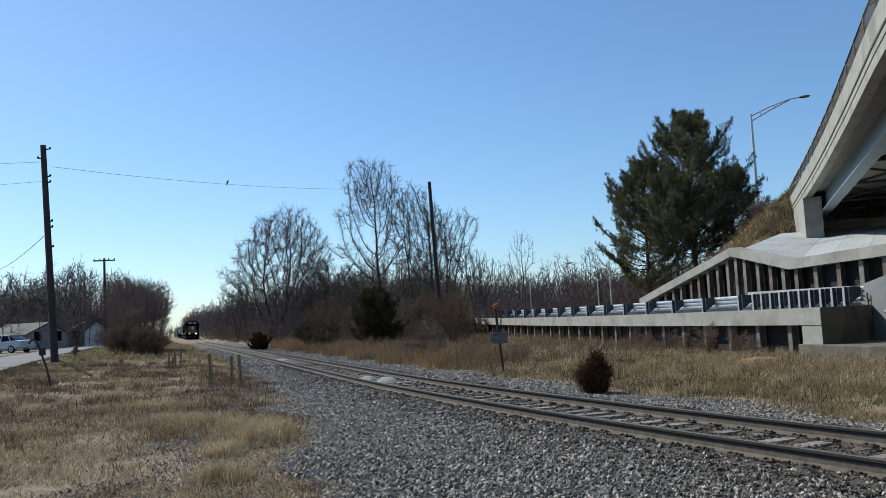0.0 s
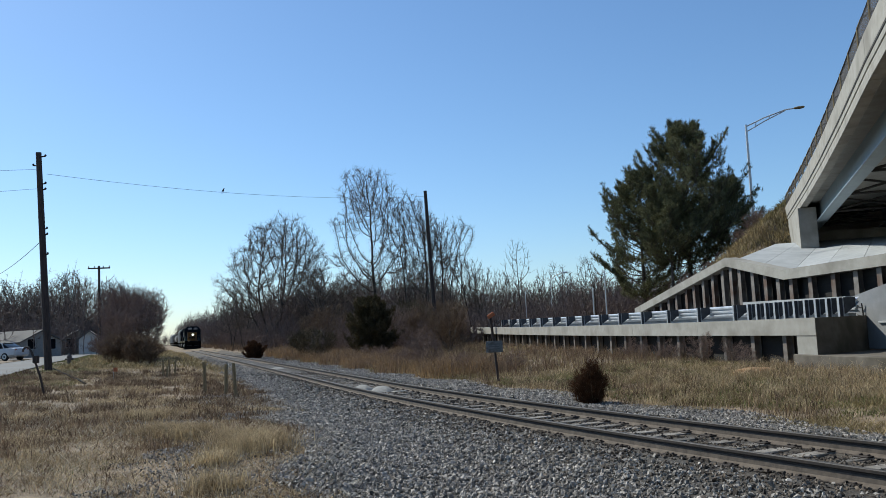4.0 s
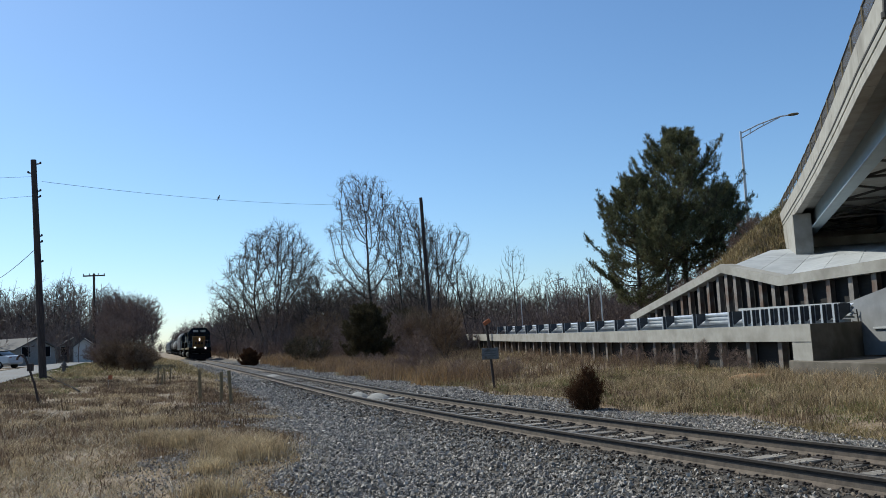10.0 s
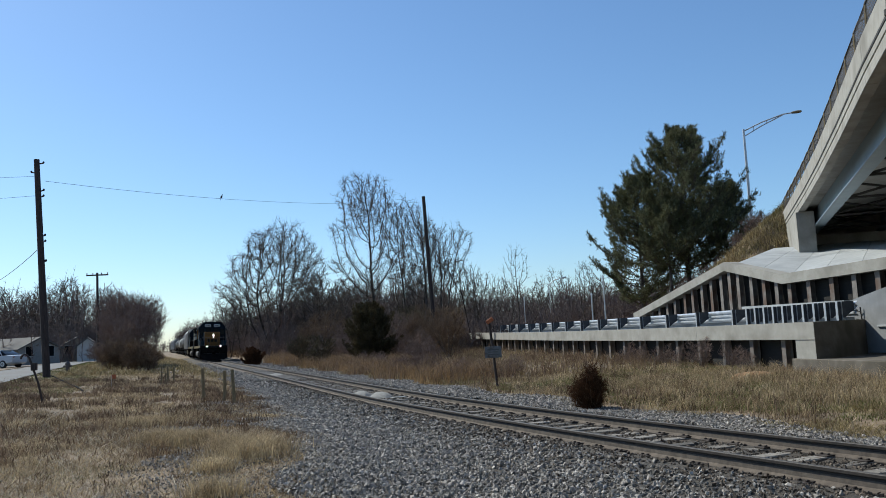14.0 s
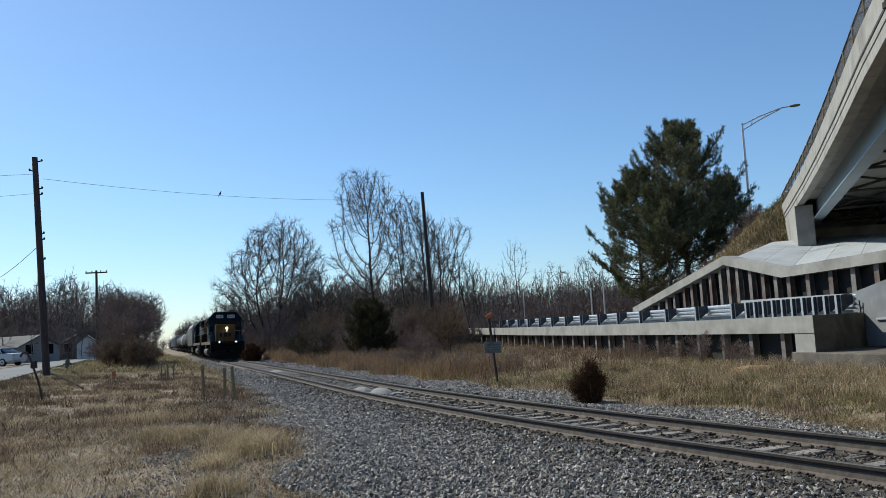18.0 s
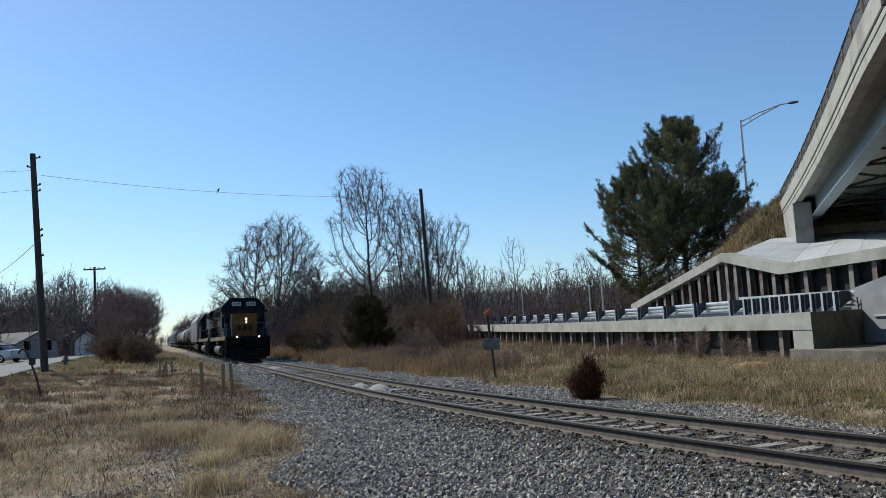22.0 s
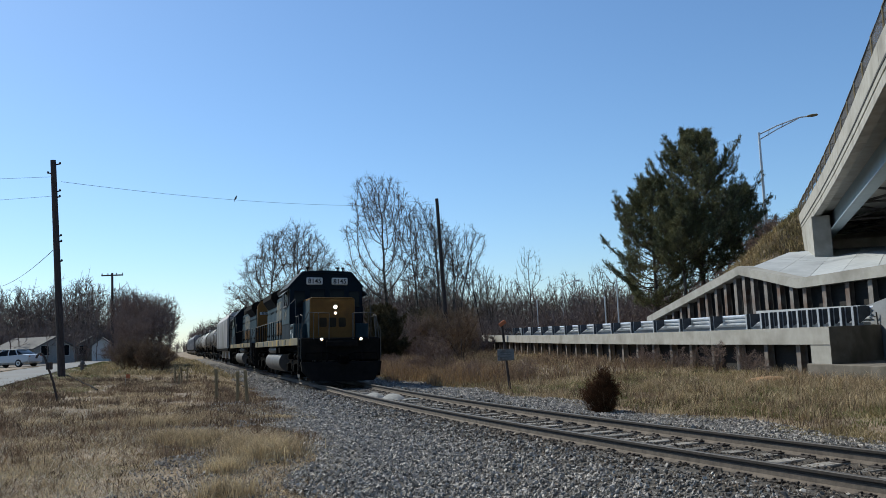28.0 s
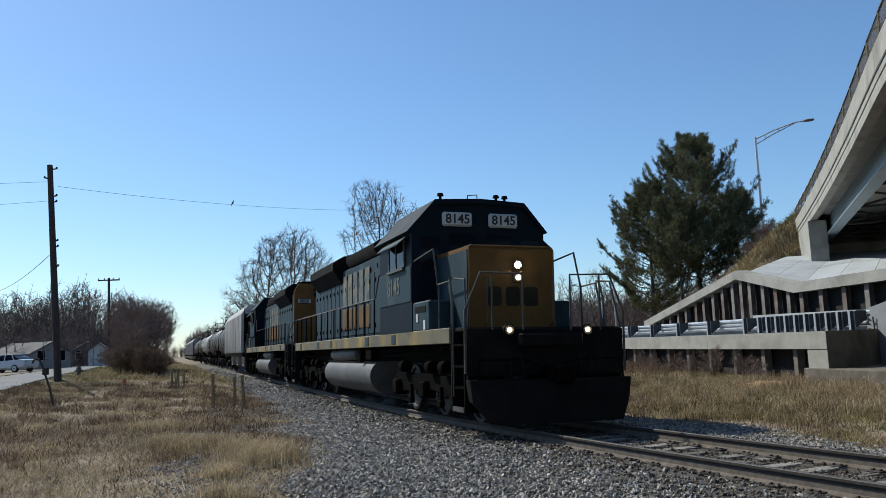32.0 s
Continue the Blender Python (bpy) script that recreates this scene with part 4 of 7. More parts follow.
    part("placard", G().box(6.95, 7.05, -1.505, -1.488, 1.86, 2.02), WHITE, e, "white placard")
    part("placard", G().box(7.42, 7.54, -1.505, -1.488, 1.70, 1.88), WHITE, e, "white placard")
    # ends: pilots, plough, couplers, steps, ditch lights, handrails
    for d in (-1, 1):
        part("end_plate", G().box(d * 9.72 - 0.06, d * 9.72 + 0.06, -1.46, 1.46, 0.85, 1.66, 0.02), BLACK, e, "black end plate")
        pl = [(-1.5, 0.80), (1.5, 0.80), (1.45, 0.45), (1.12, 0.12), (-1.12, 0.12), (-1.45, 0.45)]
        g = G()
        g.add([(d * 9.75, y, z) for y, z in pl] + [(d * (10.15 + (0.15 if abs(y) < 1.2 else -0.2)), y, z - (0.0 if z > 0.5 else 0.02)) for y, z in pl] + [(d * 10.35, 0, 0.75), (d * 10.45, 0, 0.10)],
              [(0, 1, 2, 3, 4, 5), (6, 12, 13, 10), (12, 7, 9, 13), (7, 8, 9), (6, 10, 11), (0, 6, 11, 5), (1, 2, 8, 7), (5, 11, 10, 4), (4, 10, 13, 3), (3, 13, 9), (2, 3, 9, 8), (0, 1, 7, 12, 6)])
        part("plough", g, BLACK, e, "black snow plough pilot")
        part("coupler", G().box(d * 9.8, d * 10.35, -0.13, 0.13, 0.74, 1.02, 0.03).box(d * 10.2, d * 10.5, -0.19, 0.17, 0.72, 1.04, 0.05), GRIME, e)
        part("anticlimber", G().box(d * 9.7, d * 10.0, -0.58, 0.58, 1.34, 1.56, 0.03), BLACK, e)
        for s in (-1, 1):
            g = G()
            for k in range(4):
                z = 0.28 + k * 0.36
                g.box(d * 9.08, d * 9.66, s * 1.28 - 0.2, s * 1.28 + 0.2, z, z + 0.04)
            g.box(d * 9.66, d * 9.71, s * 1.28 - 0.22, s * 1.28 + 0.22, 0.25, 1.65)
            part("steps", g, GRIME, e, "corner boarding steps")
            part("step_light_plate", G().box(d * 9.10, d * 9.64, s * 1.49 - 0.015, s * 1.49 + 0.015, 0.26, 0.34), HANDRAIL, e)
            part("stanchion", G().tube([(d * 9.1, s * 1.48, 0.5), (d * 9.1, s * 1.48, 2.2), (d * 8.95, s * 1.48, 2.55)], 0.018).tube([(d * 9.7, s * 1.45, 0.6), (d * 9.72, s * 1.45, 1.7), (d * 9.5, s * 1.40, 2.5), (d * 9.0, s * 1.40, 2.55)], 0.018), HANDRAIL, e)
            dl = part("ditch_light", G().cyl((d * 9.72, s * 0.735, 1.62), (d * 9.86, s * 0.735, 1.62), 0.09, 0.10, 16).box(d * 9.68, d * 9.78, s * 0.735 - 0.05, s * 0.735 + 0.05, 1.50, 1.58), BLACK, e)
            part("bezel", G().lathe((d * 9.855, s * 0.735, 1.62), (d, 0, 0), ((0, 0.085), (0.012, 0.08), (0.006, 0.0)), 16), REFLECTOR, dl)
            part("lens", G().lathe((d * 9.862, s * 0.735, 1.62), (d, 0, 0), ((0, 0.036), (0.012, 0.032), (0.02, 0)), 14), DITCHLAMP if (d > 0 and numbered) else HANDRAIL, dl, "glowing ditch light" if (d > 0 and numbered) else "")
            g = G().tube([(d * 9.78, s * 0.45, 1.62), (d * 9.8, s * 0.45, 2.58), (d * 9.8, s * 1.22, 2.60), (d * 9.76, s * 1.50, 1.95), (d * 9.76, s * 1.50, 0.9)], 0.02, 6).tube([(d * 9.8, s * 1.02, 1.62), (d * 9.8, s * 1.02, 2.59)], 0.016, 6)
            part("end_handrail", g, HANDRAIL, e)
            part("uncoupling_lever", G().tube([(d * 9.82, s * 0.2, 1.02), (d * 9.9, s * 0.5, 1.12), (d * 9.9, s * 1.3, 1.12), (d * 9.9, s * 1.38, 0.85)], 0.016, 6), GRIME, e)
            part("step_well_plate", G().box(d * 9.02, d * 9.06, s * 1.28 - 0.22, s * 1.28 + 0.22, 0.25, 1.62), BLACK, e)
            part("mu_hose", G().tube([(d * 9.85, s * 0.55, 1.2), (d * 9.98, s * 0.515, 0.95), (d * 9.95, s * 0.6, 0.7)], 0.025).tube([(d * 9.85, s * 0.75, 1.2), (d * 9.98, s * 0.76, 0.9), (d * 9.95, s * 0.8, 0.65)], 0.025), BLACK, e)
    for s in (-1, 1):
        xs = np.linspace(-8.7, 3.3, 13)
        r = part("handrail", G().tube([(-9.0, s * 1.45, 2.56), (3.35, s * 1.45, 2.56), (3.6, s * 1.42, 3.1), (3.95, s * 1.38, 3.2)], 0.018), HANDRAIL, e, "grey walkway handrail")
        for x in xs:
            part("rail_post", G().cyl((x, s * 1.46, 1.5), (x, s * 1.46, 2.56), 0.022, 0.022, 6), BLACK, r)
        part("cab_grab", G().tube([(6.7, s * 1.47, 3.1), (8.0, s * 1.47, 3.2), (8.25, s * 1.47, 2.5), (8.9, s * 1.45, 2.52), (9.0, s * 1.46, 2.1), (9.05, s * 1.48, 1.7)], 0.02).tube([(8.28, s * 1.46, 2.5), (8.28, s * 1.46, 1.66)], 0.02), HANDRAIL, e)
    # tank, reservoirs, trucks
    part("fuel_tank", G().extr([(-1.40, 1.07), (1.40, 1.07)] + [(1.02 + 0.48 * math.cos(v), 0.72 + 0.44 * math.sin(v)) for v in np.linspace(0.9, -1.57, 9)] + [(-1.02 - 0.48 * math.cos(v), 0.72 + 0.44 * math.sin(v)) for v in np.linspace(-1.57, 0.9, 9)], -2.95, 3.0), TANKGREY, e, "grimy grey fuel tank with rounded lower sides")
    for s in (-1, 1):
        part("air_reservoir", G().lathe((-2.75, s * 1.22, 1.25), (1, 0, 0), ((0, 0.0), (0.05, 0.12), (0.12, 0.16), (3.3, 0.16), (3.37, 0.12), (3.42, 0)), 16), TANKGREY, e, "grey air reservoir")
        part("tank_fitting", G().box(1.2, 1.5, s * 1.3 - 0.1, s * 1.3 + 0.1, 1.05, 1.4, 0.02), GRIME, e)
        part("tank_fitting", G().cyl((1.9, s * 1.45, 1.05), (1.9, s * 1.45, 1.35), 0.06, 0.06, 8), GRIME, e)
        part("tank_fitting", G().box(2.3, 2.9, s * 1.35 - 0.1, s * 1.35 + 0.1, 1.1, 1.38, 0.02), GRIME, e)
    wheels = []
    for d in (-1, 1):
        cx = d * 6.63
        for s in (-1, 1):
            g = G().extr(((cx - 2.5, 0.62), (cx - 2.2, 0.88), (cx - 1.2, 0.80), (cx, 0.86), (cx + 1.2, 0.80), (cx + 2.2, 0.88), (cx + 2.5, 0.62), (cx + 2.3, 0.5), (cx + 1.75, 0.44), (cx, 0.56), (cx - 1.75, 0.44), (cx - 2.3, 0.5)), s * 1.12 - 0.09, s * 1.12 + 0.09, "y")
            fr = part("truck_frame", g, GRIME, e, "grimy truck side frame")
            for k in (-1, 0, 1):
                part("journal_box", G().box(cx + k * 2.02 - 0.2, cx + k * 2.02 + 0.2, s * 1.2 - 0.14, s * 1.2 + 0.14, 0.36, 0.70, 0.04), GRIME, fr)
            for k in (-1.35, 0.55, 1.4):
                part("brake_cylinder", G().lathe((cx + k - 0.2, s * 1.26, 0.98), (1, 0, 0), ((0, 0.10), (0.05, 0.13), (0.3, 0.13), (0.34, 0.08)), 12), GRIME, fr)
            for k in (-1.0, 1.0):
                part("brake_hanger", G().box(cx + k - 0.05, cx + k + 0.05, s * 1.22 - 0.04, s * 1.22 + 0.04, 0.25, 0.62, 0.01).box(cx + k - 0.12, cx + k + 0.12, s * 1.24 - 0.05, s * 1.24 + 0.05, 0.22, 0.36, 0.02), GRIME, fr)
        for k in (-1, 0, 1):
            wh = part("wheelset", loco_wheel_mesh, None, e, at=pose(cx + k * 2.02, 0, LOCO_WHEEL))
            wheels.append(wh)
    part("underframe_piping", G().tube([(-8.5, -1.2, 1.2), (-3.2, -1.25, 1.2)], 0.03).tube([(3.2, -1.25, 1.22), (8.6, -1.2, 1.22)], 0.03).tube([(3.3, -1.3, 1.32), (8.0, -1.3, 1.32)], 0.02), GRIME, e)
    return e, wheels


def car_truck(e, cx, r=CAR_WHEEL):
    out = []
    for s in (-1, 1):
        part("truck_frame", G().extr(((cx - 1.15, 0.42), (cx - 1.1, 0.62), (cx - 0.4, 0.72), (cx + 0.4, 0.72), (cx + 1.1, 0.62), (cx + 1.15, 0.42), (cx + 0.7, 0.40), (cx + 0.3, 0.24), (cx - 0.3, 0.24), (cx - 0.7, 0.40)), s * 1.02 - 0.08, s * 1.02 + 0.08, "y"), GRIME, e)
    for k in (-0.89, 0.89):
        out.append(part("wheelset", car_wheel_mesh, None, e, at=pose(cx + k, 0, r)))
    return out


def hopper_car(label):
    e = thing("covered_hopper", label, "hopper car", group="freight cars of the train")
    half = 8.9
    part("body", G().extr(((-1.5, 1.35), (-1.6, 1.5), (-1.6, 3.9), (-1.2, 4.45), (1.2, 4.45), (1.6, 3.9), (1.6, 1.5), (1.5, 1.35)), -half + 0.5, half - 0.5), HOPGREY, e, "grey riveted hopper body")
    for s in (-1, 1):
        for k in range(15):
            x = -half + 0.7 + k * (2 * half - 1.4) / 14
            part("side_rib", G().box(x - 0.05, x + 0.05, s * 1.60 - 0.02, s * 1.60 + 0.02, 1.45, 3.88, 0.008), HOPGREY, e)
        part("side_sill", G().box(-half, half, s * 1.5 - 0.06, s * 1.5 + 0.06, 1.15, 1.40, 0.02), GRIME, e)
    for k in range(3):
        x = -5 + 5 * k
        part("hopper_chute", G().extr(((x - 1.9, 1.4), (x + 1.9, 1.4), (x + 0.5, 0.5), (x - 0.5, 0.5)), -1.2, 1.2, "y"), HOPGREY, e)
    part("roof_walk", G().box(-half + 0.5, half - 0.5, -0.35, 0.35, 4.5, 4.56, 0.01), GRIME, e)
    for k in range(5):
        part("roof_hatch", G().box(-7 + k * 3.5 - 0.6, -7 + k * 3.5 + 0.6, 0.45, 1.1, 4.42, 4.54, 0.03), HOPGREY, e)
    for d in (-1, 1):
        part("end_slope", G().extr(((d * (half - 0.5), 3.9), (d * (half - 0.5), 1.9), (d * (half - 2.2), 1.4)), -1.45, 1.45, "y"), HOPGREY, e)
        part("end_platform", G().box(d * half - 0.5, d * half + 0.15, -1.45, 1.45, 1.12, 1.3, 0.02), GRIME, e)
        part("coupler", G().box(d * 9.0, d * 9.65, -0.15, 0.15, 0.75, 1.03, 0.03), GRIME, e)
        for s in (-1, 1):
            part("corner_post", G().box(d * half - 0.03, d * half + 0.03, s * 1.45 - 0.03, s * 1.45 + 0.03, 1.2, 4.2), GRIME, e)
        g = G().box(d * half - 0.02, d * half + 0.02, -1.03, -0.99, 1.4, 4.1)
        for k in range(8):
            g.box(d * half - 0.02, d * half + 0.02, -1.42, -1.0, 1.5 + k * 0.36, 1.53 + k * 0.36)
        part("end_ladder", g, GRIME, e)
    return e, car_truck(e, -6.9) + car_truck(e, 6.9)


def tank_car(label, material):
    e = thing("tank_car", label, "tank car", group="freight cars of the train")
    rings = [(-8.55, 0.0), (-8.5, 0.45), (-8.35, 0.9), (-8.1, 1.2), (-7.8, 1.36), (-7.4, 1.43), (7.4, 1.43), (7.8, 1.36), (8.1, 1.2), (8.35, 0.9), (8.5, 0.45), (8.55, 0.0)]
    t = part("tank_shell", G().lathe((0, 0, 2.62), (1, 0, 0), rings, 28), material, e, "cylindrical tank with domed ends")
    for x in (-5.2, -1.7, 1.7, 5.2):
        part("tank_band", G().lathe((x - 0.06, 0, 2.62), (1, 0, 0), ((0, 1.44), (0.01, 1.455), (0.11, 1.455), (0.12, 1.44)), 28), GRIME, t)
    part("manway", G().cyl((0, 0, 3.95), (0, 0, 4.4), 0.42, 0.42, 16).cyl((0, 0, 4.38), (0, 0, 4.46), 0.46, 0.40, 16), material, e)
    part("platform", G().box(-1.1, 1.1, -0.85, 0.85, 3.98, 4.03).tube([(-1.1, -0.85, 4.9), (1.1, -0.85, 4.9), (1.1, 0.85, 4.9), (-1.1, 0.85, 4.9), (-1.1, -0.85, 4.9)], 0.02).tube([(-1.1, -0.85, 4.0), (-1.1, -0.85, 4.9)], 0.02).tube([(1.1, -0.85, 4.0), (1.1, -0.85, 4.9)], 0.02).tube([(1.1, 0.85, 4.0), (1.1, 0.85, 4.9)], 0.02).tube([(-1.1, 0.85, 4.0), (-1.1, 0.85, 4.9)], 0.02), GRIME, e)
    for s in (-1, 1):
        part("ladder", G().tube([(-0.25, s * 1.5, 1.1), (-0.25, s * 1.5, 3.0), (-0.25, s * 0.85, 4.0)], 0.02).tube([(0.25, s * 1.5, 1.1), (0.25, s * 1.5, 3.0), (0.25, s * 0.85, 4.0)], 0.02), GRIME, e)
        for d in (-1, 1):
            part("saddle", G().extr(((d * 6.9 - 1.0, 1.0), (d * 6.9 + 1.0, 1.0), (d * 6.9 + 0.8, 2.0), (d * 6.9 - 0.8, 2.0)), s * 1.0 - 0.1, s * 1.0 + 0.1, "y"), GRIME, e)
    for d in (-1, 1):
        part("stub_sill", G().box(min(d * 6.0, d * 9.1), max(d * 6.0, d * 9.1), -0.35, 0.35, 0.85, 1.2, 0.03).box(d * 9.0 - 0.2, d * 9.0 + 0.2, -1.4, 1.4, 1.05, 1.2, 0.02), GRIME, e)
        part("coupler", G().box(min(d * 9.0, d * 9.65), max(d * 9.0, d * 9.65), -0.15, 0.15, 0.75, 1.03, 0.03), GRIME, e)
        part("end_rail", G().tube([(d * 9.1, -1.35, 1.2), (d * 9.1, -1.35, 2.2), (d * 9.1, 1.35, 2.2), (d * 9.1, 1.35, 1.2)], 0.02), GRIME, e)
    return e, car_truck(e, -6.9) + car_truck(e, 6.9)


def like(src, wheels, label, material=None):
    """Another car of the same build."""
    e = copy_thing(src, Matrix())
    tagged(e, label)
    return e, [o for o in e.children if o.name.startswith("wheelset")]


lead, lead_wheels = locomotive("locomotive", "dark blue diesel locomotive with a yellow nose and lit headlights", True, False)
second, second_wheels = locomotive("locomotive", "blue diesel locomotive coupled backwards with a yellow hood end", False, True)
hopper, hopper_wheels = hopper_car("pale grey covered hopper car with ribbed sides")
dark, dark_wheels = tank_car("dark grey tank car with a top platform", TANKDARK)
white, white_wheels = tank_car("white tank car with a grimy shell", TANKWHITE)
TRAIN = [(lead, lead_wheels, 0.0, 1, LOCO_WHEEL), (second, second_wheels, 20.98, -1, LOCO_WHEEL)]
offset = 20.98 * 1.5 + 9.65
for kind in "hddwddhhhhdd":
    if kind == "h":
        e, w = (hopper, hopper_wheels) if offset < 50 else like(hopper, hopper_wheels, "grey covered hopper car far down the train")
    elif kind == "w":
        e, w = white, white_wheels
    else:
        e, w = (dark, dark_wheels) if offset < 75 else like(dark, dark_wheels, "dark grey tank car coupled in the train")
    TRAIN.append((e, w, offset, 1, CAR_WHEEL))
    offset += 19.3


def front_at(t):
    """Where the lead locomotive's front sill is along the track."""
    u = t - 16
    return 5.46174e-06 * u ** 5 + 2.21054e-05 * u ** 4 - 4.270114e-03 * u ** 3 + 6.753648e-02 * u ** 2 - 5.141947 * u + 89.4929


def rolling_pose(a, facing, nudge=0.0, lean=1.7):
    x0, y0 = plan(a - 6.6, float(mid(a - 6.6)))
    x1, y1 = plan(a + 6.6, float(mid(a + 6.6)))
    turn = math.degrees(math.atan2(y0 - y1, x0 - x1))
    return pose((x0 + x1) / 2, (y0 + y1) / 2, float(rise(a)) + 0.004, -lean * facing, 0, turn + (180 if facing < 0 else 0) + nudge)


# ======== retaining walls and guard rail ========
WALL = pose(W0.x, W0.y, 0, 0, 0, math.degrees(math.atan2(WE.y, WE.x)))     # x along the wall, y towards the track


def slab(g, s0, s1, y0, y1, b0, b1, t0, t1):
    """A bar along the wall whose under and upper edges may slope."""
    v = [(s, y, z) for s, b, t in ((s0, b0, t0), (s1, b1, t1)) for y in (y0, y1) for z in (b, t)]
    return g.add(v, [(0, 1, 3, 2), (4, 6, 7, 5), (0, 4, 5, 1), (2, 3, 7, 6), (0, 2, 6, 4), (1, 5, 7, 3)])


def captop(s):
    return 1.38 + 0.0005 * s * s * 0.28 + 0.0002 * s


lower = thing("retaining_wall", "low retaining wall of steel piles under a concrete cap beam", "wall", WALL, kind="structure")
for k in range(8):
    s0, s1 = 1.0 + k * 6.3, 1.0 + (k + 1) * 6.3 - 0.012
    if k == 0:
        s0 = 0.0
    part("cap_beam", slab(G(), s0, s1, -0.45, 0.05, captop(s0) - 0.5, captop(s1) - 0.5, captop(s0), captop(s1)), CONCRETE, lower, "weathered concrete cap beam" if k == 0 else "", smooth=False)
part("end_pier", G().box(0.0, 1.0, -0.43, 0.03, -0.4, 0.876, 0.012), CONCRETE, lower, "concrete end pier")
# faces away from the sun; part of its darkness is shade in the colour
part("end_wall", G().extr(((-0.014, 0.045), (-0.014, -0.46), (1.45, -2.6), (1.9, -2.6), (0.5, -0.46), (-0.002, -0.44), (-0.002, 0.045)), -0.3, 1.375, "z"), BROWNCON, lower, "stained brown concrete end wall, its shade put into the colour")
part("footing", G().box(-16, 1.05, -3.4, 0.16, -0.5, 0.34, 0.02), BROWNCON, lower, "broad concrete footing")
pile_g = G().box(-0.11, 0.11, -0.02, 0.0, -0.8, 0.93).box(-0.008, 0.008, -0.22, -0.02, -0.8, 0.93).box(-0.11, 0.11, -0.24, -0.22, -0.8, 0.93)
pile_mesh = mesh_of("pile", pile_g, PILE)
for k in range(27):
    s = 1.9 + k * 1.87
    p = part("pile", pile_mesh, None, lower, at=pose(s, -0.12, captop(s) - 1.40))
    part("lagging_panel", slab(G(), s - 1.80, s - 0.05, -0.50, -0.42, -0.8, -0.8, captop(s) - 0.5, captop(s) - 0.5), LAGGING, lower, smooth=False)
shelf = solid("walkway", slab(G(), 1.95, 51, -3.3, -0.46, 1.0, 1.2, 1.27, 1.55), GREYCON, "pale paved shelf between the two retaining walls", "walkway", WALL, kind="structure", smooth=False)

wing = thing("wing_wall", "smooth grey concrete wing wall with a sloping top", "wall", WALL, kind="structure")
part("wall_panel", G().extr(((2.6, 0.37), (2.6, 1.86), (2.3, 1.93), (-4.0, 3.12), (-16, 3.12), (-16, 0.37)), -3.0, -2.62, "y"), GREYCON, wing)
part("ledge", G().box(-16, 0.9, -2.63, -2.56, 1.13, 1.19, 0.01), WHITECON, wing, "pale ledge line")
part("low_barrier", slab(G(), 2.6, 9.0, -3.0, -2.75, 1.2, 1.2, 2.0, 2.08), WHITECON, wing, "pale barrier behind the guard rail", smooth=False)
part("conduit_bracket", G().tube([(1.55, -2.58, 1.25), (1.55, -2.55, 1.75)], 0.02).tube([(1.55, -2.58, 1.35), (1.75, -2.5, 1.4)], 0.015).tube([(1.55, -2.58, 1.6), (1.75, -2.5, 1.65)], 0.015), DARKSTEEL, wing)

guard = thing("guard_rail", "galvanised highway guard rail on closely set steel posts", "guard rail", WALL)
post_mesh = mesh_of("post", G().box(-0.05, 0.05, -0.012, 0.0, -0.15, 0.62).box(-0.05, 0.05, -0.152, -0.14, -0.15, 0.62), GALV)
# web and block-out get the dark shade colour, the flanges bright steel
web_mesh = mesh_of("post_web", G().box(-0.012, 0.012, -0.14, -0.012, -0.15, 0.62), BLOCK)
block_mesh = mesh_of("block_out", G().extr(((-0.153, 0.62), (-0.153, 0.18), (-0.20, 0.14), (-0.42, 0.30), (-0.53, 0.36), (-0.53, 0.62)), -0.05, 0.05), BLOCK)
posts = [0.72 + 0.575 * k for k in range(10)] + [6.93 + 2.89 * k for k in range(16)]


def railbase(s):
    return captop(max(s, 0)) - 0.07


for s in posts:
    p = part("post", post_mesh, None, guard, at=pose(s, -1.2, railbase(s)))
    part("post_web", web_mesh, None, p)
    part("block_out", block_mesh, None, p, "steel block-out with a notched foot, coloured dark for its shade")
wave = [(0.0, 0.0), (0.01, 0.03), (0.07, 0.06), (0.07, 0.10), (0.01, 0.14), (0.01, 0.17), (0.07, 0.20), (0.07, 0.24), (0.01, 0.28), (0.01, 0.31), (0.07, 0.34), (0.07, 0.38), (0.01, 0.42), (0.0, 0.44)]
prof = [(-1.80 + y, z) for y, z in wave] + [(-1.806 + y, z) for y, z in wave[::-1]]
for k in range(16):
    s0, s1 = (6.93 + 2.89 * (k - 1), 6.93 + 2.89 * k) if k else (0.6, 6.93)
    g = G()
    n = len(prof)
    z0, z1 = railbase(s0) + 0.18, railbase(s1) + 0.18
    g.add([(s0, y, z + z0) for y, z in prof] + [(s1 + 0.05, y, z + z1) for y, z in prof], [(i, (i + 1) % n, n + (i + 1) % n, n + i) for i in range(n)])
    part("beam", g, GALV, guard, "ribbed galvanised beam" if k == 0 else "", smooth=False)
part("kerb", slab(G(), 1.5, 50, -2.3, -2.06, railbase(1.5) - 0.1, railbase(50) - 0.1, railbase(1.5) + 0.16, railbase(50) + 0.16), WHITECON, guard, "low pale concrete kerb behind the posts", smooth=False)

upper = thing("upper_retaining_wall", "upper retaining wall of steel piles with a gabled concrete cap", "wall", WALL, kind="structure")
capline = [(21.9, 2.26), (11.5, 4.05), (7.2, 3.19), (1.3, 3.24), (-16, 3.4)]


def upcap(s):
    return float(np.interp(-s, [-q[0] for q in capline], [q[1] for q in capline]))


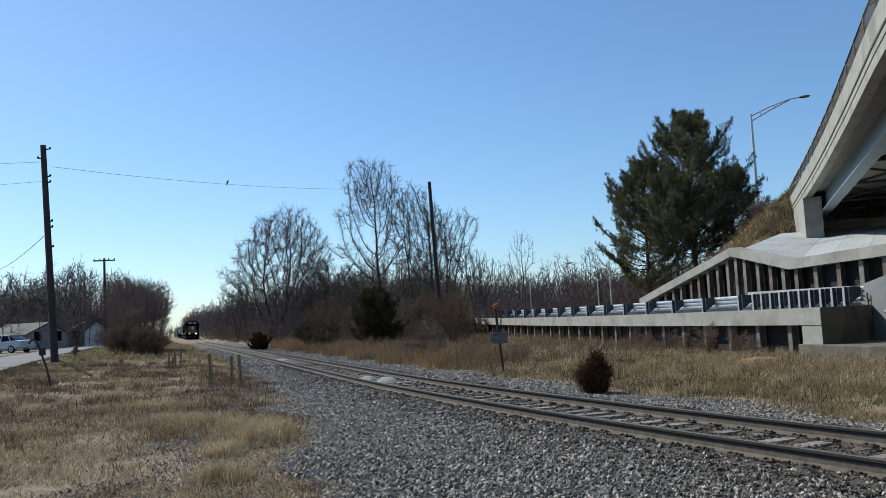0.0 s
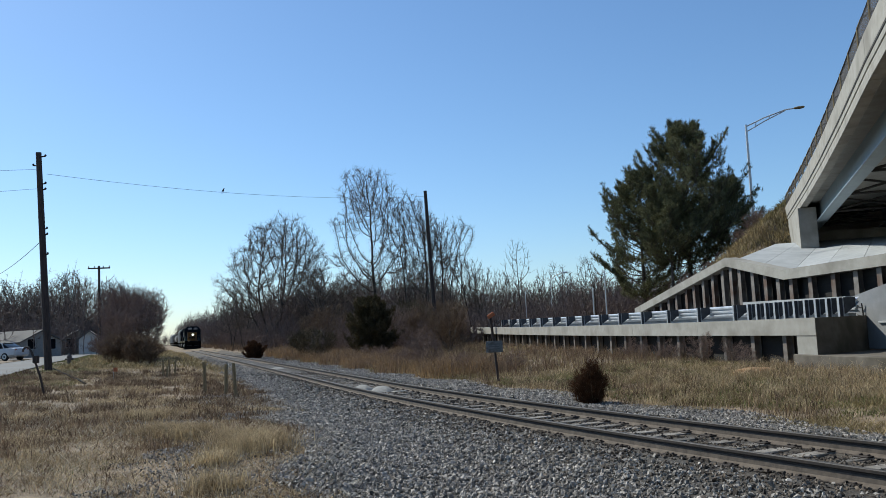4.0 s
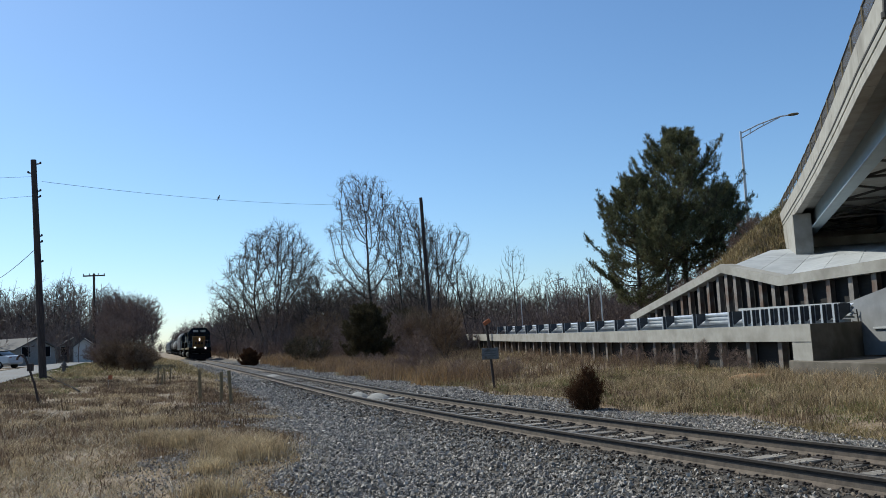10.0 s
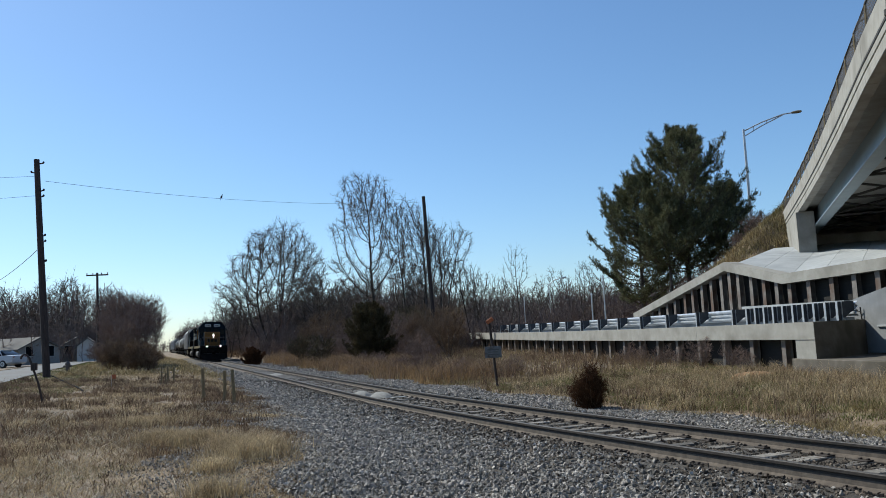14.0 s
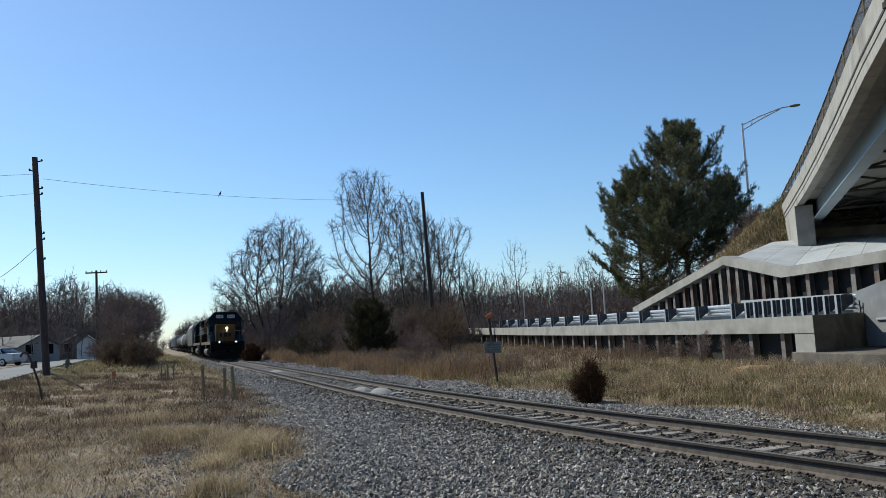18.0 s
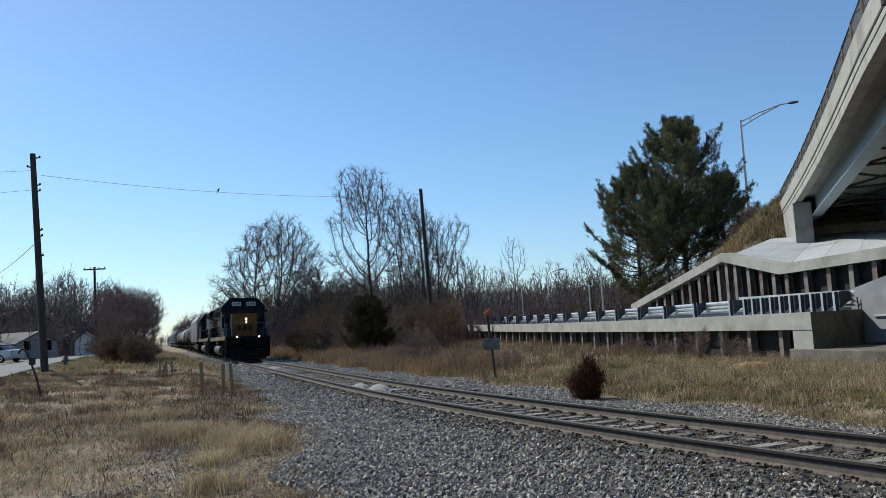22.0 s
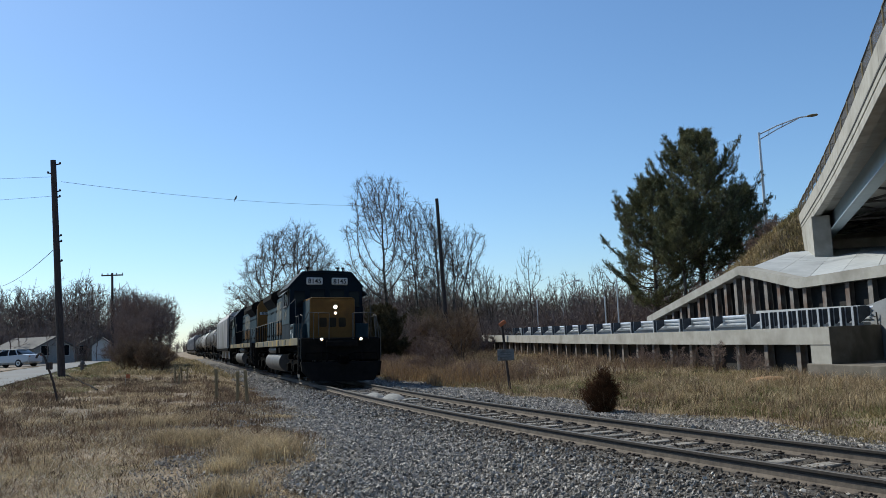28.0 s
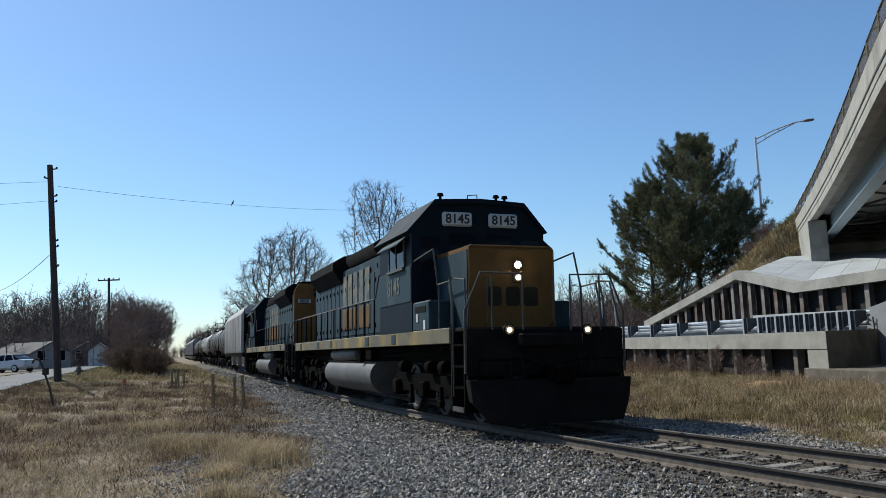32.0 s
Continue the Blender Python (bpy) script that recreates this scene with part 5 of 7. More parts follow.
for (s0, z0), (s1, z1) in zip(capline[:-1], capline[1:]):
    part("cap_beam", slab(G(), s0, s1, -4.0, -3.45, z0 - 0.37, z1 - 0.37, z0, z1), CONCRETE, upper, "pale concrete cap beam" if s0 > 20 else "", smooth=False)
pile_at = [20.6, 19.7, 18.8, 17.84, 16.93, 15.8, 14.97, 14.0, 13.08, 12.15, 11.41, 10.7, 9.67, 8.73, 7.84, 6.97, 5.75, 4.41, 3.2, 2.04, 0.8, -0.4, -1.6, -2.8, -4.0, -5.2]
for s in pile_at:
    part("pile", G().box(s - 0.12, s + 0.12, -3.62, -3.60, 0.9, upcap(s) - 0.36).box(s - 0.01, s + 0.01, -3.86, -3.62, 0.9, upcap(s) - 0.36), PILE, upper)
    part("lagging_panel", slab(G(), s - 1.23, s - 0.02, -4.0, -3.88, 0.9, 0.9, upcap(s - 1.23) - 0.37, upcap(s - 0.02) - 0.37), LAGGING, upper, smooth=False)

# ---- concrete slope paving under the bridge ----
paving = thing("slope_paving", "pale concrete slope paving in panels under the bridge", "paving", kind="structure")
COLS = 12
for i in range(COLS):
    for j in range(2):
        V = []
        for u, w in ((i + 0.006, j + 0.006), (i + 0.994, j + 0.006), (i + 0.994, j + 0.994), (i + 0.006, j + 0.994)):
            s = 11.3 - (u / COLS) * 24
            lo = Vector(wallpt(s, 3.99, upcap(s) - 0.02))
            hi = Vector(bridgept(-2.5, -0.9 + (u / COLS) * 13.5, 5.15))
            V.append(lo.lerp(hi, w / 2))
        g = G().add(V + [p - Vector((0, 0, 0.12)) for p in V], [(0, 1, 2, 3), (7, 6, 5, 4), (0, 4, 5, 1), (1, 5, 6, 2), (2, 6, 7, 3), (3, 7, 4, 0)])
        part("panel", g, WHITECON, paving, smooth=False)

# ======== bridge ========
BRIDGE = pose(B0.x, B0.y, -0.264, 0, 0.69, math.degrees(math.atan2(BD.y, BD.x)))    # x along the deck away from the track, y to the left
bridge = thing("road_bridge", "concrete road bridge on blue-grey steel girders with a fenced parapet", "bridge", BRIDGE)
part("deck", G().box(-75, 2.3, -12.6, -0.28, 6.90, 7.15), CONCRETE, bridge, "concrete deck slab", smooth=False)
for k in range(13):
    p0 = -75 + k * 5.95
    part("parapet", G().box(p0, p0 + 5.94, -0.36, 0.05, 7.165, 7.74, 0.015), CONCRETE, bridge, "weathered concrete parapet" if k == 0 else "")
    part("deck_edge", G().box(p0, p0 + 5.94, -0.28, 0.02, 6.65, 6.93, 0.01).box(p0, p0 + 5.94, -0.28, 0.035, 6.945, 7.12, 0.01), CONCRETE, bridge)
part("far_parapet", G().box(-75, 0.4, -12.9, -12.55, 6.92, 7.62, 0.02), CONCRETE, bridge)
for k in range(4):
    y = -1.0 - k * 3.3
    gd = part("girder", G().box(-75, -1.4, y - 0.015, y + 0.015, 6.02, 6.90), GIRDER, bridge, "blue-grey steel plate girder", smooth=False)
    part("bottom_flange", G().box(-75, -1.4, y - 0.22, y + 0.24, 5.96, 6.02, 0.01), GIRDER, gd)
    if k < 3:
        for j in range(14):
            x = -3 - j * 5
            part("cross_frame", G().tube([(x, y - 0.1, 6.1), (x, y - 3.2, 6.8)], 0.05, 5).tube([(x, y - 0.1, 6.8), (x, y - 3.2, 6.1)], 0.05, 5).tube([(x, y - 0.1, 6.12), (x, y - 3.2, 6.12)], 0.05, 5), DARKSTEEL, gd)
part("abutment_seat", G().box(-2.4, 0.1, -12.6, -0.78, 3.6, 5.86, 0.02), CONCRETE, bridge, "concrete abutment seat")
part("backwall", G().box(-0.7, 0.1, -12.6, -0.78, 5.86, 6.88, 0.02), CONCRETE, bridge)
part("abutment_wing", G().extr(((-6.2, 4.2), (-6.2, 6.63), (2.4, 6.63), (2.4, 4.2)), -0.76, 0.015, "y"), CONCRETE, bridge, "streaked concrete wing of the abutment")
part("bearing_block", G().box(-2.3, -1.8, -1.3, -0.8, 5.86, 5.95, 0.01), CONCRETE, bridge)
fence = thing("parapet_fence", "curved chain-link fence along the bridge parapet", "fence", BRIDGE)
for k in range(30):
    x = 2.2 - k * 2.0
    part("fence_post", G().tube([(x, -0.06, 7.73), (x, -0.07, 8.4), (x, -0.2, 8.68), (x, -0.48, 8.84)], 0.035), GALVPOST, fence)
part("top_rail", G().tube([(2.2 - 3.01 * k, -0.5, 8.82) for k in range(21)], 0.03), FENCE, fence)
part("bottom_rail", G().tube([(2.2 - 3.01 * k, -0.06, 7.80) for k in range(21)], 0.025), FENCE, fence)
part("middle_rail", G().tube([(2.2 - 3.01 * k, -0.07, 8.4) for k in range(21)], 0.025), FENCE, fence)
g = G()
curve = [(-0.06, 7.75), (-0.07, 8.4), (-0.2, 8.68), (-0.48, 8.84)]
for k in range(640):
    x = 2.2 - k * 0.09
    for d in (-1, 1):
        pts = [(x + d * 0.30 * i, y, z) for i, (y, z) in enumerate(curve)]
        for a, b in zip(pts[:-1], pts[1:]):
            a, b = Vector(a), Vector(b)
            w = Vector((0.014, 0, 0.01))
            g.add([a - w, a + w, b + w, b - w], [(0, 1, 2, 3)])
tagged(part("chain_link", g, FENCE, fence, "dark woven wire mesh", smooth=False), kind="stuff")
part("drain_pipe", G().tube([(-31.3, 0.10, 7.5), (-31.3, 0.14, 6.95)], 0.06, 8).cyl((-31.3, 0.14, 6.99), (-31.3, 0.14, 6.88), 0.09, 0.09, 10), DARKSTEEL, bridge)
for k in range(13):
    p0 = -75 + k * 5.95
    part("joint_strip", G().box(p0, p0 + 5.95, 0.02, 0.052, 7.115, 7.17), DARKSTEEL, bridge, smooth=False)
# the deck's edge bows gently towards its far end
for ob in [c for c in bridge.children if c.name.split(".")[0] in ("parapet", "deck_edge", "joint_strip")] + list(fence.children):
    for v in ob.data.vertices:
        v.co.y -= 0.16 * max(0.0, 1 - ((v.co.x + 13) / 14) ** 2)


# ======== roadside lamp, poles and wires ========
def street_lamp():
    e = thing("street_lamp", "tall galvanised highway lamp with a truss arm", "street lamp", pose(22.72, 61.97, gz(22.72, 61.97) - 0.1))
    h = 15.96 - gz(22.72, 61.97)
    part("pole", G().cyl((0, 0, 0), (0, 0, h), 0.13, 0.08, 12), LAMPSTEEL, e)
    part("arm", G().tube([(0, 0, h - 0.15), (1.2, -0.46, h + 0.35), (2.62, -1.03, h + 0.75), (3.2, -1.28, h + 0.76)], 0.05, 8).tube([(0, 0, h - 0.55), (1.2, -0.46, h + 0.08), (2.62, -1.03, h + 0.70)], 0.04, 8).tube([(0.6, -0.23, h - 0.3), (0.7, -0.27, h + 0.2)], 0.03).tube([(1.5, -0.58, h + 0.18), (1.6, -0.62, h + 0.52)], 0.03), LAMPSTEEL, e)
    part("luminaire", G().lathe((3.1, -1.24, h + 0.76), (0.93, -0.37, 0.03), ((0, 0.03), (0.1, 0.08), (0.4, 0.11), (0.7, 0.09), (0.78, 0.02)), 12), GALVPOST, e)
    return e


street_lamp()


def utility_pole(x, y, z, top, lean, label, arms=(), r=0.16):
    e = thing("utility_pole", label, "utility pole", pose(x, y, z))
    part("shaft", G().cyl((0, 0, -0.5), (lean[0], lean[1], top - z), r, r * 0.72, 12), POLE, e)
    for zz, half, turn in arms:
        k = (zz - z) / (top - z)
        c, s = math.cos(turn), math.sin(turn)
        g = G()
        a, b = Vector((lean[0] * k - half * c, lean[1] * k - half * s, zz - z)), Vector((lean[0] * k + half * c, lean[1] * k + half * s, zz - z))
        g.cyl(a, b, 0.07, 0.07, 6)
        arm = part("crossarm", g, POLE, e)
        for q in (0.03, 0.3, 0.7, 0.97):
            p = a.lerp(b, q)
            part("insulator", G().lathe(p, (0, 0, 1), ((0.05, 0.03), (0.12, 0.06), (0.16, 0.04), (0.2, 0.05), (0.24, 0.01)), 8), SIGNGREY, arm)
    return e


p1 = utility_pole(-20.1, 42.15, gz(-20.1, 42.15), 11.45, (-0.45, -0.2), "dark creosoted wooden utility pole beside the road", r=0.19)
for zz, d in ((11.2, 0.34), (10.75, 0.3), (9.8, 0.28), (9.5, 0.26), (7.5, 0.24), (7.2, 0.24), (6.2, 0.22)):
    k = (zz - 0.5) / 11
    part("bracket", G().tube([(-0.45 * k, -0.2 * k, zz - gz(-20.1, 42.15)), (-0.45 * k + (d if zz != 10.75 else -d), -0.2 * k, zz + 0.05 - gz(-20.1, 42.15))], 0.035).lathe((-0.45 * k + (d if zz != 10.75 else -d), -0.2 * k, zz + 0.02 - gz(-20.1, 42.15)), (0, 0, 1), ((0, 0.03), (0.06, 0.06), (0.12, 0.03)), 8), DARKSTEEL, p1)
utility_pole(-34.6, 83.1, gz(-34.6, 83.1), 9.52, (-0.05, 0), "distant wooden utility pole with a crossarm", ((9.3, 1.05, 0.1),), 0.15)
utility_pole(-1.15, 68.0, gz(-1.15, 68), 13.0, (-0.45, 0), "dark leaning wooden pole by the brush", (), 0.19)
utility_pole(2.1, 75.0, gz(2.1, 75), 5.6, (-0.9, 0), "thin pale leaning guy pole", (), 0.06)


def wire(name, a, b, sag, r=0.011):
    a, b = Vector(a), Vector(b)
    pts = [a.lerp(b, i / 16) - Vector((0, 0, sag * 4 * (i / 16) * (1 - i / 16))) for i in range(17)]
    return solid(name, G().tube(pts, r, 4), WIRE, "thin dark overhead wire hung between poles", "wire")


wire("overhead_wire", (-20.2, 42.1, 10.35), (-1.55, 68.0, 12.55), 0.55)
wire("overhead_wire", (-20.55, 42.0, 6.81), (-38.0, 69.0, 7.46), 0.25, 0.016)
wire("overhead_wire", (-20.5, 42.0, 9.6), (-60, 20, 8.4), 1.2, 0.008)
wire("overhead_wire", (-20.5, 42.0, 10.6), (-60, 16, 9.8), 1.2, 0.008)
bird = thing("bird", "tiny dark bird perched on the overhead wire", "bird", pose(-13.67, 51.16, 10.62))
part("body", G().lathe((0, 0, 0.03), (0.35, 0.1, 0.95), ((0, 0.01), (0.03, 0.05), (0.10, 0.065), (0.17, 0.04), (0.20, 0.01)), 8), WIRE, bird)
part("head", G().lathe((0.07, 0.02, 0.20), (0.3, 0.1, 0.9), ((0, 0.01), (0.025, 0.035), (0.06, 0.03), (0.08, 0.005)), 8), WIRE, bird)
part("tail", G().box(-0.06, -0.03, -0.015, 0.015, -0.10, 0.06, 0.005), WIRE, bird)
for x, y, h in ((8.5, 50.0, 3.4), (9.25, 50.0, 4.4), (7.2, 80.0, 4.2)):
    solid("marker_pole", G().cyl((0, 0, -0.3), (0, 0, h), 0.05, 0.04, 8).cyl((0, 0, h), (0, 0, h + 0.1), 0.07, 0.02, 8), GALV, "slim galvanised pole standing among bare trees", "pole", pose(x, y, gz(x, y)))
g = G().tube([(0, 0, 0), (0, 0, 6.0), (0.6, -0.2, 6.6), (1.6, -0.5, 6.9)], 0.06, 8)
solid("distant_lamp_post", g.lathe((1.5, -0.47, 6.88), (1, -0.3, 0.05), ((0, 0.03), (0.2, 0.12), (0.6, 0.1), (0.7, 0.02)), 8), GALV, "distant galvanised lamp post with a short arm", "lamp post", pose(12.5, 104, gz(12.5, 104)))


# ======== trees and brush ========
def tubes(segs, sides):
    """Tapered tubes round segments (x0 y0 z0 x1 y1 z1 r0 r1)."""
    S = np.asarray(segs, float)
    p0, p1, r0, r1 = S[:, 0:3], S[:, 3:6], S[:, 6], S[:, 7]
    d = p1 - p0
    d /= np.maximum(np.linalg.norm(d, axis=1, keepdims=True), 1e-6)
    ref = np.where(np.abs(d[:, 2:3]) < 0.9, [[0, 0, 1.0]], [[1.0, 0, 0]])
    e = np.cross(d, ref)
    e /= np.linalg.norm(e, axis=1, keepdims=True)
    k = np.cross(d, e)
    ang = np.arange(sides) * 2 * np.pi / sides
    ring = e[:, None] * np.cos(ang)[None, :, None] + k[:, None] * np.sin(ang)[None, :, None]
    V = np.concatenate([p0[:, None] + ring * r0[:, None, None], p1[:, None] + ring * r1[:, None, None]], 1)
    i = np.arange(sides)
    F = np.stack([i, (i + 1) % sides, sides + (i + 1) % sides, sides + i], 1)
    F = F[None] + (np.arange(len(S)) * 2 * sides)[:, None, None]
    return V.reshape(-1, 3), F.reshape(-1, 4)


def spikes(segs):
    """Twigs: three-sided, running out to a point."""
    S = np.asarray(segs, float)
    p0, p1, r0 = S[:, 0:3], S[:, 3:6], S[:, 6]
    d = p1 - p0
    d /= np.maximum(np.linalg.norm(d, axis=1, keepdims=True), 1e-6)
    e = np.cross(d, np.where(np.abs(d[:, 2:3]) < 0.9, [[0, 0, 1.0]], [[1.0, 0, 0]]))
    e /= np.linalg.norm(e, axis=1, keepdims=True)
    k = np.cross(d, e)
    ang = np.arange(3) * 2 * np.pi / 3
    ring = e[:, None] * np.cos(ang)[None, :, None] + k[:, None] * np.sin(ang)[None, :, None]
    V = np.concatenate([p0[:, None] + ring * r0[:, None, None], p1[:, None]], 1)
    F = np.array([(0, 1, 3), (1, 2, 3), (2, 0, 3)])[None] + (np.arange(len(S)) * 4)[:, None, None]
    return V.reshape(-1, 3), F.reshape(-1, 3)


def colony(seed, height, blobs, stems=1, n=500, step=0.028, splay=0.3, first=0.2, lean=0.0, tip=0.012, power=2.3, sprigs=2.0, twig=0.011,
           twig_len=0.06, up=0.25, jitter=0.08):
    """A leafless tree whose limbs reach out for points spread through its crown; blobs = centre x, y, z, half width, half height (all by the height)."""
    g = np.random.default_rng(seed)
    size = np.array([b[3] ** 2 * b[4] for b in blobs]) ** 0.8
    pick = g.choice(len(blobs), n, p=size / size.sum())
    u = g.normal(size=(n, 3))
    u *= (g.random((n, 1)) ** 0.36) / np.linalg.norm(u, axis=1, keepdims=True)
    B = np.array(blobs)[pick]
    goal = B[:, :3] + u * B[:, [3, 3, 4]]
    goal = goal[goal[:, 2] > 0.04]
    P, parent = [], []
    for s in range(stems):
        a = s * 6.283 / stems + g.uniform(-0.6, 0.6)
        k = splay * g.uniform(0.5, 1.1) * (stems > 1)
        d = np.array((math.cos(a) * k + lean, math.sin(a) * k, 1.0))
        d /= np.linalg.norm(d)
        q = np.array((math.cos(a), math.sin(a), 0)) * 0.002 + (0, 0, -0.02)
        last = -1
        for i in range(max(1, int(first * g.uniform(0.7, 1.2) / step))):
            P.append(q)
            parent.append(last)
            last = len(P) - 1
            d = d + g.normal(size=3) * 0.05
            d /= np.linalg.norm(d)
            q = q + d * step
    A = np.array(P)
    dist = np.linalg.norm(goal[:, None] - A[None], axis=2)
    near, best = dist.argmin(1), dist.min(1)
    stale = np.zeros(len(goal))
    for turn in range(90):
        if not len(goal):
            break
        hit = np.unique(near)
        pull = np.zeros((len(A), 3))
        way = goal - A[near]
        np.add.at(pull, near, way / np.maximum(np.linalg.norm(way, axis=1, keepdims=True), 1e-6))
        d = pull[hit]
        d /= np.maximum(np.linalg.norm(d, axis=1, keepdims=True), 1e-6)
        d = d + g.normal(size=d.shape) * jitter + (0, 0, up * 0.15)
        d /= np.linalg.norm(d, axis=1, keepdims=True)
        fresh = A[hit] + d * step
        base = len(A)
        A = np.concatenate([A, fresh])
        parent += list(hit)
        dn = np.linalg.norm(goal[:, None] - fresh[None], axis=2)
        k = dn.argmin(1)
        m = dn[np.arange(len(goal)), k]
        closer = m < best
        near, best = np.where(closer, base + k, near), np.where(closer, m, best)
        stale = np.where(closer, 0, stale + 1)
        keep = (best > step * 1.9) & (stale < 3)
        goal, near, best, stale = goal[keep], near[keep], best[keep], stale[keep]
    parent = np.array(parent)
    load = np.zeros(len(A))
    kids = np.bincount(parent[parent >= 0], minlength=len(A))
    load[kids == 0] = tip ** power
    for i in range(len(A) - 1, -1, -1):
        if parent[i] >= 0:
            load[parent[i]] += load[i]
    rad = load ** (1 / power)
    A *= height
    ok = parent >= 0
    limbs = np.column_stack([A[parent[ok]], A[ok], np.minimum(rad[parent[ok]], rad[ok] * 1.5), rad[ok]])
    thin = np.flatnonzero(ok & (rad < tip * 3.2))
    at = np.repeat(thin, g.poisson(sprigs, len(thin)))
    d = A[at] - A[parent[at]]
    d /= np.maximum(np.linalg.norm(d, axis=1, keepdims=True), 1e-6)
    p = A[parent[at]] + (A[at] - A[parent[at]]) * g.random((len(at), 1))
    d = d + g.normal(size=d.shape) * 0.5 + (0, 0, up)
    d /= np.linalg.norm(d, axis=1, keepdims=True)
    ln = height * twig_len * g.uniform(0.4, 1.3, (len(at), 1))
    fine = [np.column_stack([p, p + d * ln, np.full(len(at), twig), np.zeros(len(at))])]
    for k in range(2):
        s = d + g.normal(size=d.shape) * 0.5 + (0, 0, up * 0.5)
        s /= np.linalg.norm(s, axis=1, keepdims=True)
        b = p + d * ln * g.uniform(0.25, 0.8, (len(at), 1))
        fine.append(np.column_stack([b, b + s * ln * g.uniform(0.3, 0.7, (len(at), 1)), np.full(len(at), twig * 0.75), np.zeros(len(at))]))
    return limbs, np.concatenate(fine)


def ball_crown(seed, cx, cz, rx, rz, n=9, inner=0.45):
    """An uneven crown: blobs of different size set round an ellipsoid."""
    r = random.Random(seed)
    out = [(cx, 0, cz, rx * 0.6, rz * 0.6)]
    for k in range(n):
        a, h = k * 2.4 + r.uniform(-0.4, 0.4), r.uniform(-0.75, 0.95)
        c = math.sqrt(1 - h * h) * r.uniform(0.5, 0.72)
        w = r.uniform(0.28, inner)
        out.append((cx + math.cos(a) * c * rx, math.sin(a) * c * rx, cz + h * rz * 0.68, rx * w, rz * w * r.uniform(0.8, 1.2)))
    return out


def bare_tree(name, label, m, seed, height, bark=None, twig_mat=None, group="bare trees", **shape):
    limbs, fine = colony(seed, height, **shape)
    e = thing(name, label, "shrub" if "shrub" in name else "tree", m, group)
    t = new("trunk", fast_mesh("trunk", *tubes(limbs, 5), bark or BARK, True))
    t.parent = e
    c = new("crown", fast_mesh("crown", *spikes(fine), twig_mat or TWIG, False))
    c.parent = e
    tagged(c, "fine leafless twigs")
    return e


def at_ground(x, y, turn=0.0, scale=1.0, sink=0.0):
    return Matrix.Translation((x, y, gz(x, y) - sink)) @ Matrix.Rotation(turn, 4, "Z") @ Matrix.Scale(scale, 4)


def spread_copies(src, places, label=""):
    for x, y, turn, k in places:
        c = copy_thing(src, Matrix())
        c.matrix_basis = at_ground(x, y, turn, k)
        if label:
            tagged(c, label)


bare_tree("bare_tree", "round-crowned leafless tree beyond the track", at_ground(-22.9, 105), 5, 16.4, blobs=ball_crown(3, 0.06, 0.57, 0.49, 0.45, 16), stems=4, n=2400, step=0.018, splay=0.45, first=0.26, tip=0.016, sprigs=3.2, twig=0.014, twig_len=0.055)
bare_tree("bare_tree", "tall leafless tree leaning out over the brush", at_ground(-6.98, 94), 12, 20.4, blobs=ball_crown(8, -0.10, 0.74, 0.23, 0.24, 14) + [(-0.12, 0, 0.9, 0.13, 0.08), (-0.03, 0, 0.86, 0.1, 0.1)] + [(-0.22, 0, 0.46, 0.10, 0.08), (-0.12, 0.05, 0.40, 0.14, 0.12), (0.05, 0, 0.5, 0.12, 0.15)], stems=3, n=2600, step=0.016, splay=0.22, first=0.27, lean=-0.05, tip=0.015, sprigs=3.2, twig=0.013, twig_len=0.045)
bare_tree("bare_tree", "slender leafless tree in the thicket", at_ground(-3.2, 90), 21, 16.2, blobs=ball_crown(4, 0.0, 0.62, 0.26, 0.38, 14), stems=5, n=2600, step=0.019, splay=0.24, first=0.3, tip=0.014, sprigs=3.4, twig=0.013, twig_len=0.055)
bare_tree("bare_tree", "multi-stemmed leafless tree in the thicket", at_ground(-0.2, 88), 23, 14.6, blobs=ball_crown(6, 0.04, 0.64, 0.2, 0.34, 10), stems=3, n=1500, step=0.021, splay=0.16, first=0.36, tip=0.014, sprigs=2.2, twig=0.013, twig_len=0.055)
bare_tree("bare_tree", "leafless tree with spreading limbs behind the brush", at_ground(-14.0, 92), 26, 10.0, blobs=ball_crown(9, 0.0, 0.6, 0.48, 0.38, 12), stems=4, n=1300, step=0.024, splay=0.45, first=0.22, tip=0.013, sprigs=2.8, twig=0.013, twig_len=0.065)
tall = bare_tree("bare_tree", "thin leafless tree of the far wood", at_ground(8.3, 100), 33, 11.3, blobs=ball_crown(2, 0.0, 0.62, 0.2, 0.38, 9), stems=1, n=420, step=0.028, first=0.3, tip=0.015, sprigs=1.5, twig=0.012, twig_len=0.06, up=0.4)
slim = bare_tree("bare_tree", "thin two-stemmed leafless tree of the far wood", at_ground(13.4, 104), 31, 10.2, blobs=ball_crown(7, 0.0, 0.6, 0.22, 0.40, 9), stems=2, n=400, step=0.028, splay=0.2, first=0.28, tip=0.015, sprigs=1.5, twig=0.012, twig_len=0.06, up=0.4)
wide = bare_tree("bare_tree", "leafless tree of the far wood", at_ground(-60, 150), 37, 12.5, blobs=ball_crown(11, 0.0, 0.58, 0.36, 0.42, 12), stems=2, n=800, step=0.026, splay=0.25, first=0.26, tip=0.019, sprigs=2.4, twig=0.022, twig_len=0.06)
